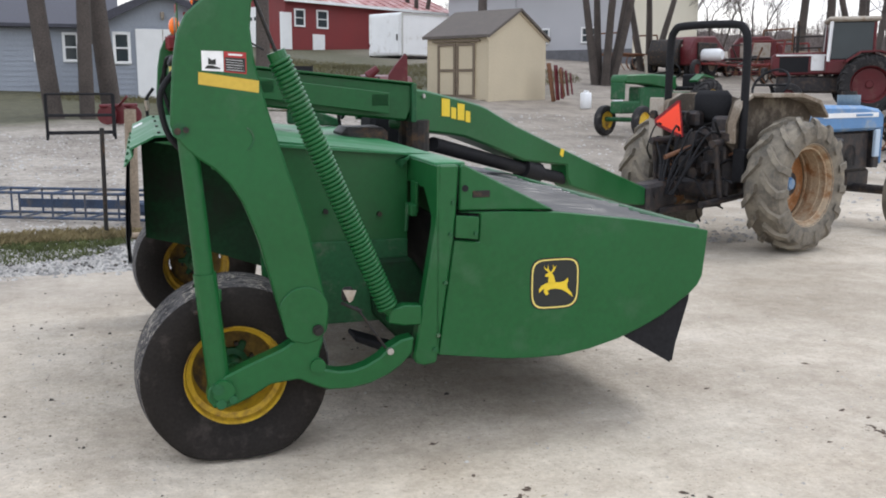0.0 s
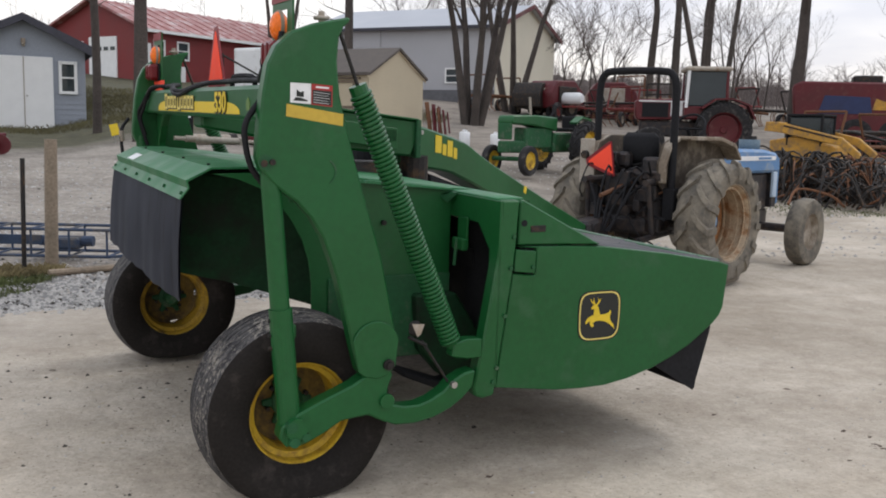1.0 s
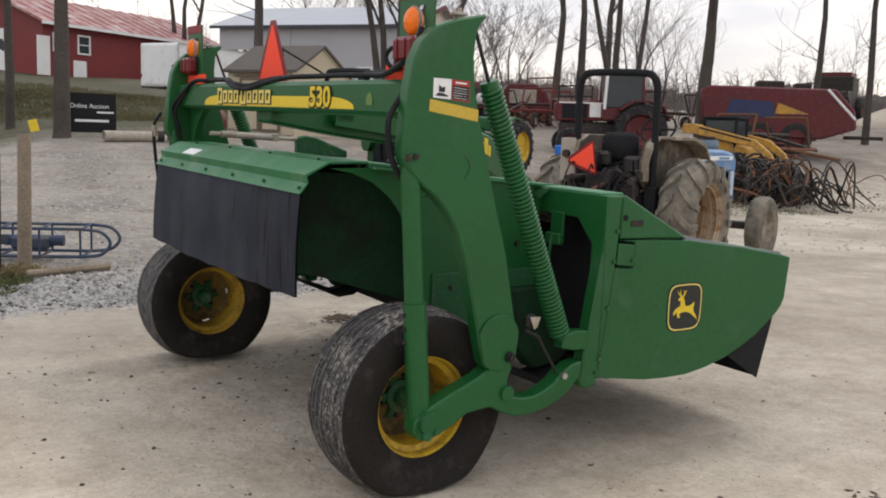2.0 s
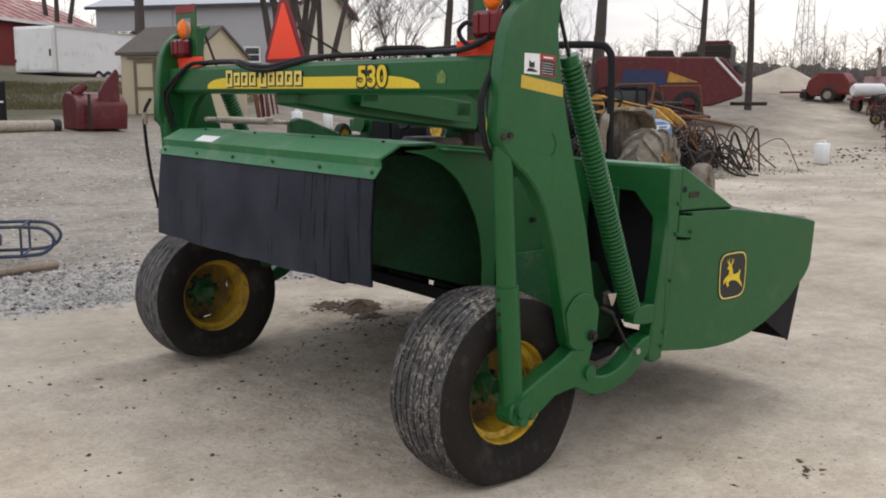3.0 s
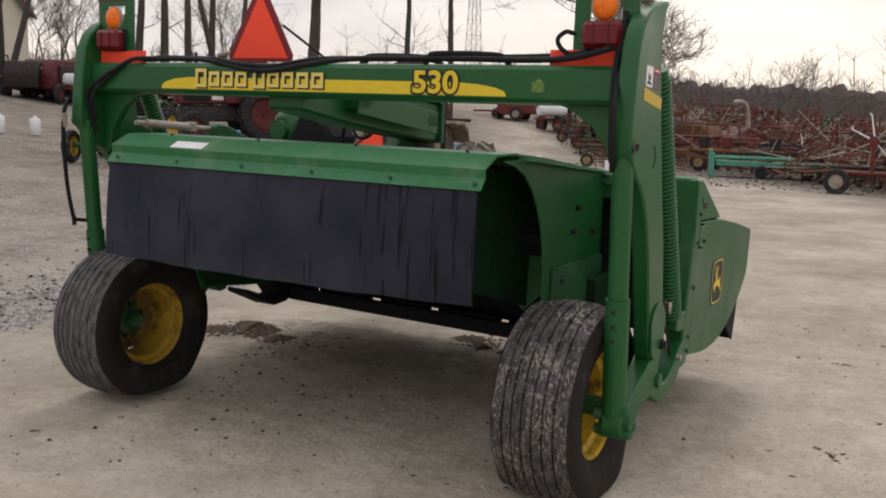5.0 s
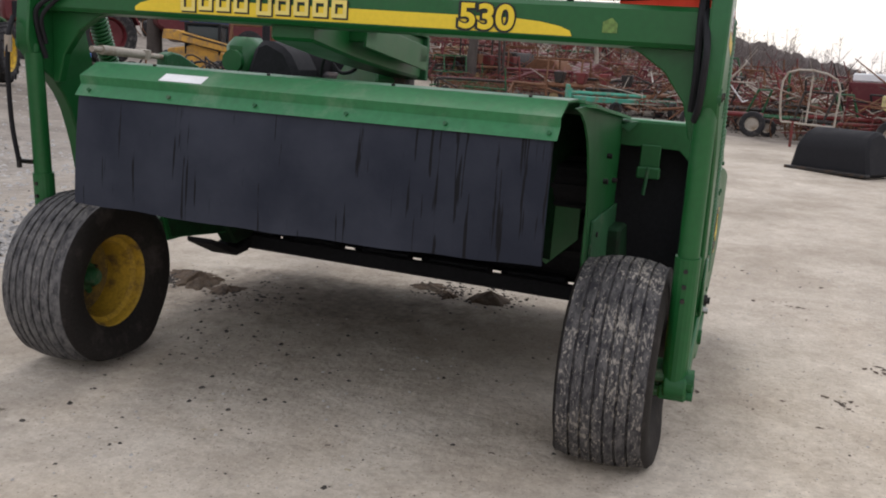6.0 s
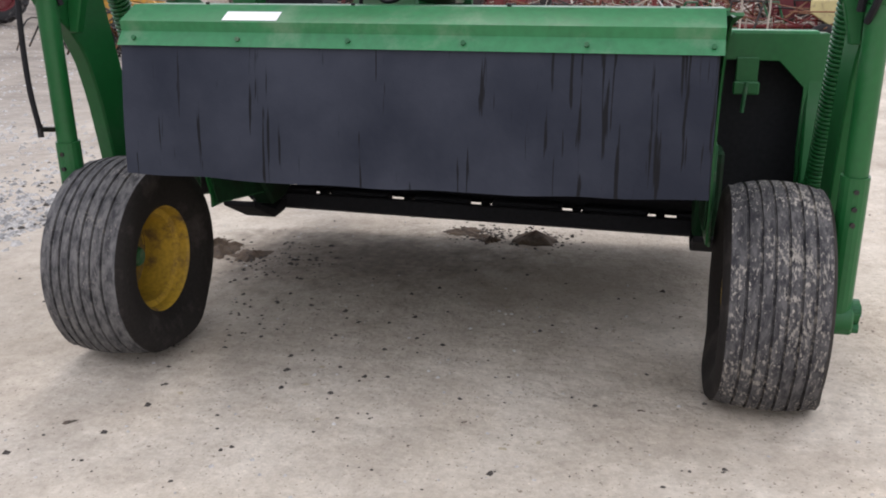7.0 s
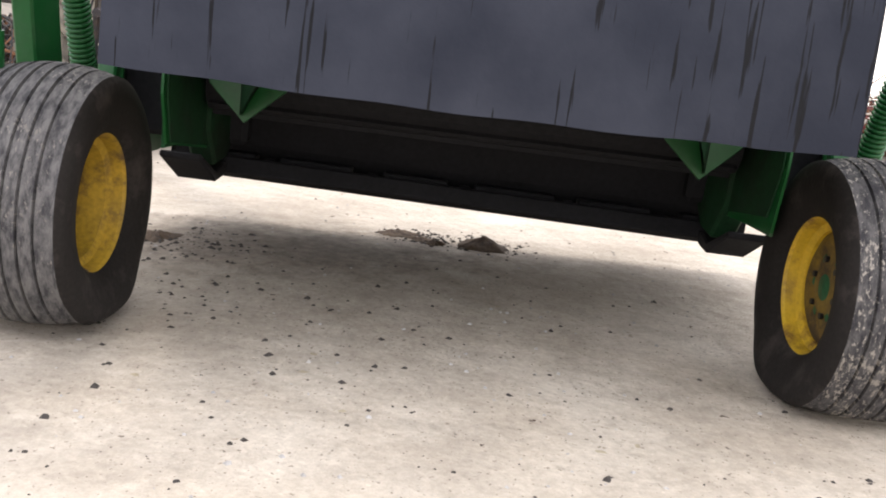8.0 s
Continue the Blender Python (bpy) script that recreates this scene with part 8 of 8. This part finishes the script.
part("sheet", box((0, 0, 0.42), (0.26, 0.02, 0.36), 0.005, Matrix.Rotation(radians(-14), 4, "Y")), DECAL_YELLOW, tag)
part("wire", rod((0.02, 0.0, 0), (0, 0.0, 0.3), 0.01, 5), STEEL, tag)

# scrap heap of shanks and wheels beside the loader
heap = random.Random(9)
for k in range(190):
    x, y = 15.5 + heap.gauss(0, 0.85), 15.6 + heap.gauss(0, 0.95)
    s = empty("scrap_part", on_ground(x, y, heap.uniform(0, 360)), "dark rusty machine part in a scrap heap", "scrap", "scrap heap")
    if k % 13 == 0:
        part("ring", moved(lathe([(0.27, -0.025), (0.32, -0.03), (0.32, 0.03), (0.27, 0.025)], 16), pose(0, 0, 0.34, heap.uniform(-30, 60), 0, 0)), DARK_STEEL, s)
    else:
        part("shank", sweep(curve_points([(-0.6, 0, 0.1), (-0.2, heap.uniform(-0.3, 0.3), 0.3 + heap.uniform(0, 0.75)), (0.35, heap.uniform(-0.2, 0.2), heap.uniform(0.1, 0.85)), (0.7, -0.1, 0.05)], 4), heap.uniform(0.012, 0.03), 6), RUST if k % 4 == 0 else DARK_STEEL, s)

# sand heap at the lane's end
def mound(name, x, y, r, h, seed, material, label, category, ragged=0.12):
    bm = bmesh.new()
    n, m = 40, 10
    z0 = ground_height(x, y)
    rings = []
    for i in range(m + 1):
        f = i / m
        ring = []
        for k in range(n):
            a = 2 * math.pi * k / n
            rr = r * f * (1 + ragged * (noise.noise(Vector((math.cos(a) * 2, math.sin(a) * 2, seed))) + 0.6 * noise.noise(Vector((math.cos(a) * 6, math.sin(a) * 6, seed)))))
            px, py = x + rr * math.cos(a), y + rr * math.sin(a)
            hz = h * max(0, 1 - f) ** 0.85 * (1 + 1.3 * ragged * noise.noise(Vector((px * 3 / r, py * 3 / r, seed))))
            ring.append(bm.verts.new((px - x, py - y, ground_height(px, py) - z0 + hz - 0.02 * (f > 0.95) * r)))
        rings.append(ring)
    for a, b in zip(rings, rings[1:]):
        for k in range(n):
            j = (k + 1) % n
            bm.faces.new((a[k], a[j], b[j], b[k]))
    bmesh.ops.remove_doubles(bm, verts=bm.verts, dist=1e-4)
    o = part(name, bm, material)
    o.location = (x, y, z0)
    smooth(o, 80)
    return tagged(o, label, category)


SAND = mat("sand", (0.44, 0.38, 0.31), 0.95, vary=0.2, scale=0.6, fine=12, bump=0.3)
DIRT = mat("dark_soil", (0.082, 0.057, 0.038), 0.95, vary=0.4, scale=12, fine=60, bump=0.5)
mound("gravel_mound", 45.2, 29.9, 2.7, 1.3, 4, SAND, "pale gravel piled at the end of the lane", "gravel")
mound("soil_clump", 2.02, 5.81, 0.13, 0.055, 5, DIRT, "clump of dark wet soil on the gravel", "soil", 0.3)

for k, (x, y, r, h) in enumerate(((1.46, 7.46, 0.15, 0.05), (1.40, 7.24, 0.10, 0.022), (1.56, 7.58, 0.12, 0.02), (1.36, 7.74, 0.12, 0.022), (1.62, 7.70, 0.08, 0.016), (2.13, 6.24, 0.10, 0.02), (1.96, 6.05, 0.06, 0.025), (2.03, 6.12, 0.07, 0.012))):
    mound("soil_clod", x, y, r, h, 20 + k, DIRT, "flat clod of dark trodden soil", "soil", 0.75).scale = (1.0, 0.75 + 0.2 * (k % 3), 1)

# lattice mast on the skyline
mast = empty("lattice_mast", on_ground(172, 100), "tall grey steel lattice pylon on the skyline", "pylon")
MAST = mat("galvanised_steel", (0.30, 0.30, 0.31), 0.6, 0.4, bump=0)
legs, braces = [], []
for k in range(14):
    z0, z1 = 3.2 * k, 3.2 * (k + 1)
    w0, w1 = 1.7 * (1 - k / 15), 1.7 * (1 - (k + 1) / 15)
    c0 = [Vector((sx * w0, sy * w0, z0)) for sx, sy in ((-1, -1), (1, -1), (1, 1), (-1, 1))]
    c1 = [Vector((sx * w1, sy * w1, z1)) for sx, sy in ((-1, -1), (1, -1), (1, 1), (-1, 1))]
    for i in range(4):
        legs.append((c0[i], c1[i], 0.07, 0.07))
        braces += [(c0[i], c1[(i + 1) % 4], 0.035, 0.035), (c0[(i + 1) % 4], c1[i], 0.035, 0.035), (c1[i], c1[(i + 1) % 4], 0.035, 0.035)]
for nm, sg in (("leg_frame", legs), ("bracing", braces)):
    o = new(nm, sticks_mesh(nm, sg, MAST, 4))
    o.parent = mast
for z in (24, 31, 38):
    part("cross_arm", rods([((-4.0, 5.0, z), (4.0, -5.0, z)), ((-4.0, 5.0, z), (0, 0, z + 2)), ((4.0, -5.0, z), (0, 0, z + 2))], 0.06, 5), MAST, mast)


# ---- ground cover ----
def scatter(name, count, place, size, material, label, category, seed, flat=0.6, leaf=False):
    """Many small loose pieces as one mesh: rough stones or crumpled leaves."""
    r = random.Random(seed)
    verts, faces = [], []
    for k in range(count):
        x, y = place(r)
        z = ground_height(x, y)
        s = size(r)
        a = r.uniform(0, math.pi)
        ca, sa = math.cos(a), math.sin(a)
        base = len(verts)
        if leaf:
            pts = [(-1, 0, 0.05), (-0.3, 0.45, 0.35), (0.4, 0.4, 0.1), (1, 0.05, 0.3), (0.3, -0.5, 0.3), (-0.4, -0.4, 0.1)]
            pts = [(u * r.uniform(0.7, 1.2), v * r.uniform(0.6, 1.2), w * r.uniform(0.2, 1)) for u, v, w in pts]
            faces += [(base, base + 1, base + 5), (base + 1, base + 2, base + 4, base + 5), (base + 2, base + 3, base + 4)]
        else:
            pts = [(u * r.uniform(0.6, 1.1), v * r.uniform(0.6, 1.1), w * flat * r.uniform(0.7, 1.2)) for u, v, w in ((-1, 0, 0), (0, -1, 0), (1, 0, 0), (0, 1, 0), (0.1, 0.1, 1.0), (-0.4, -0.3, 0.8))]
            faces += [(base, base + 1, base + 5), (base + 1, base + 4, base + 5), (base + 1, base + 2, base + 4), (base + 2, base + 3, base + 4), (base + 3, base + 5, base + 4), (base + 3, base, base + 5)]
        for u, v, w in pts:
            verts.append((x + s * (u * ca - v * sa), y + s * (u * sa + v * ca), z + s * w - 0.002))
    me = bpy.data.meshes.new(name)
    me.from_pydata(verts, [], faces)
    me.materials.append(material)
    return tagged(new(name, me), label, category, kind="stuff")


STONE = mat("loose_stone", (0.37, 0.355, 0.335), 0.9, vary=0.3, scale=3, bump=0.1)
DARK_STONE = mat("dark_chips", (0.05, 0.043, 0.038), 0.9, vary=0.3, scale=6, bump=0.1)
LEAF = mat("dead_leaf", (0.085, 0.060, 0.045), 0.9, vary=0.3, scale=20, bump=0.1)
for q, (cx, cy, sx, sy, cnt) in enumerate(((1.48, 7.55, 0.10, 0.16, 260), (2.1, 6.14, 0.10, 0.10, 220), (2.06, 5.81, 0.12, 0.10, 260), (1.45, 7.65, 0.16, 0.06, 260), (1.35, 7.05, 0.2, 0.15, 200), (0.45, 6.75, 0.25, 0.2, 120))):
    scatter("soil_smear", cnt, lambda r, a=cx, b=cy, c=sx, d=sy: (r.gauss(a, c), r.gauss(b, d)), lambda r: 0.006 + 0.016 * r.random() ** 2, DARK_STONE, "smear of dark crumbled soil on the gravel", "soil", 40 + q, flat=0.5)
near = lambda r: (r.uniform(-3.2, 4.5), r.uniform(0.8, 8.5))
scatter("dark_chips", 900, near, lambda r: 0.004 + 0.010 * r.random() ** 3, DARK_STONE, "small dark soil crumbs on the gravel", "soil crumbs", 1)
scatter("dark_chips", 260, lambda r: (r.uniform(-1.6, 1.4), r.gauss(6.0, 0.7)), lambda r: 0.006 + 0.014 * r.random() ** 3, DARK_STONE, "small dark soil crumbs on the gravel", "soil crumbs", 2)
scatter("dead_leaves", 90, lambda r: (r.uniform(-2.5, 4.0), r.uniform(1.5, 8.0)), lambda r: r.uniform(0.012, 0.032), LEAF, "curled brown leaves on the gravel", "leaves", 3, leaf=True)
for q, (cx, cy) in enumerate(((0.55, 3.55), (1.15, 3.9), (0.2, 3.2), (-1.7, 5.2), (2.6, 3.4), (-0.9, 2.9), (-2.2, 6.4), (1.75, 3.7), (1.9, 3.3), (2.9, 4.1), (1.3, 3.3), (2.3, 2.9), (-0.2, 3.6))):
    scatter("dead_leaves", 16, lambda r, a=cx, b=cy: (r.gauss(a, 0.05), r.gauss(b, 0.04)), lambda r: r.uniform(0.008, 0.028), LEAF, "small drift of broken leaves on the gravel", "leaves", 70 + q, leaf=True)
scatter("straw", 160, lambda r: (r.uniform(-3.0, 4.0), r.uniform(1.2, 8.3)), lambda r: r.uniform(0.012, 0.03), mat("straw_bits", (0.34, 0.29, 0.2), 0.9, vary=0.2, bump=0), "pale straw bits on the gravel", "straw", 90, flat=0.12)
scatter("pebbles", 2600, near, lambda r: 0.004 + 0.010 * r.random() ** 2, STONE, "small pale stones on the gravel", "stones", 4)
scatter("rubble", 9000, lambda r: (r.uniform(-7, 6), 8.6 + 13 * r.random() ** 1.4), lambda r: 0.012 + 0.035 * r.random() ** 2, STONE, "loose grey stone beside the drive", "stones", 5)
scatter("rubble", 900, lambda r: (r.uniform(-7, 6), 8.6 + 13 * r.random() ** 1.4), lambda r: 0.010 + 0.022 * r.random() ** 2, DARK_STONE, "dark stones among the rubble", "stones", 6)
GREY_STONE = mat("grey_stone", (0.21, 0.205, 0.20), 0.9, vary=0.35, scale=3, bump=0.1)
bed = lambda r: (r.gauss(-0.2, 1.5), 8.75 + 1.7 * abs(r.gauss(0, 0.55)))
for q, (cnt, m2, words) in enumerate(((6500, STONE, "coarse pale stone bed beside the drive"), (5200, GREY_STONE, "coarse grey stone bed beside the drive"), (900, DARK_STONE, "dark stones in the coarse bed"))):
    scatter("stone_bed", cnt, bed, lambda r: 0.012 + 0.030 * r.random() ** 1.5, m2, words, "stones", 110 + q, flat=0.55)
scatter("rubble", 5000, lambda r: (r.uniform(6, 30), r.uniform(9, 24)), lambda r: 0.015 + 0.04 * r.random() ** 2, STONE, "loose grey stone in the yard", "stones", 7)
scatter("rubble", 2500, lambda r: (r.uniform(20, 40), r.uniform(-6, 17)), lambda r: 0.03 + 0.06 * r.random() ** 2, DARK_STONE, "dark rubble under the implements", "stones", 8)


def grass_patch(name, spots, count, seed, h, material, label):
    r = random.Random(seed)
    verts, faces = [], []
    for k in range(count):
        cx, cy, rx, ry = r.choice(spots)
        a, q = r.uniform(0, 2 * math.pi), math.sqrt(r.random())
        x, y = cx + rx * q * math.cos(a), cy + ry * q * math.sin(a)
        z = ground_height(x, y) - 0.01
        b = r.uniform(0, 2 * math.pi)
        w, hh = 0.006 + 0.006 * r.random(), h * r.uniform(0.4, 1.2)
        dx, dy = math.cos(b), math.sin(b)
        t = r.uniform(0.2, 1.0) * hh
        base = len(verts)
        verts += [(x - dy * w, y + dx * w, z), (x + dy * w, y - dx * w, z), (x + dx * t * 0.4, y + dy * t * 0.4, z + hh * 0.7), (x + dx * t, y + dy * t, z + hh)]
        faces += [(base, base + 1, base + 2), (base + 1, base + 3, base + 2)]
    me = bpy.data.meshes.new(name)
    me.from_pydata(verts, [], faces)
    me.materials.append(material)
    tagged(new(name, me), label, "grass", kind="stuff")


GRASS = mat("short_grass", (0.085, 0.10, 0.035), 0.9, vary=0.4, scale=3, bump=0)
DRY = mat("dry_grass", (0.20, 0.16, 0.08), 0.9, vary=0.4, scale=3, bump=0)
grass_patch("grass", [(-1.5, 9.75, 0.95, 0.55), (-2.6, 9.9, 1.0, 0.6), (-0.95, 10.2, 0.6, 0.35)], 9000, 31, 0.05, GRASS, "patch of short green grass by the fence post")
grass_patch("dry_grass", [(-0.9, 10.6, 0.7, 0.3), (-2.2, 10.5, 1.3, 0.4)], 3600, 32, 0.09, DRY, "dry grass among the stones")
grass_patch("bank_grass", [(2.5, 31.5, 6, 2.5), (8, 36, 6, 4), (4, 38, 5, 4), (13, 38, 4, 4)], 26000, 33, 0.13, mat("bank_turf", (0.125, 0.112, 0.055), 0.9, vary=0.4, scale=0.6, bump=0), "rough winter turf on the bank")
grass_patch("weeds", [(15.0, 14.6, 2.2, 1.3), (17.0, 14.2, 2.0, 1.2), (13.4, 13.8, 1.5, 1.0)], 2600, 34, 0.05, GRASS, "weeds by the scrap heap")
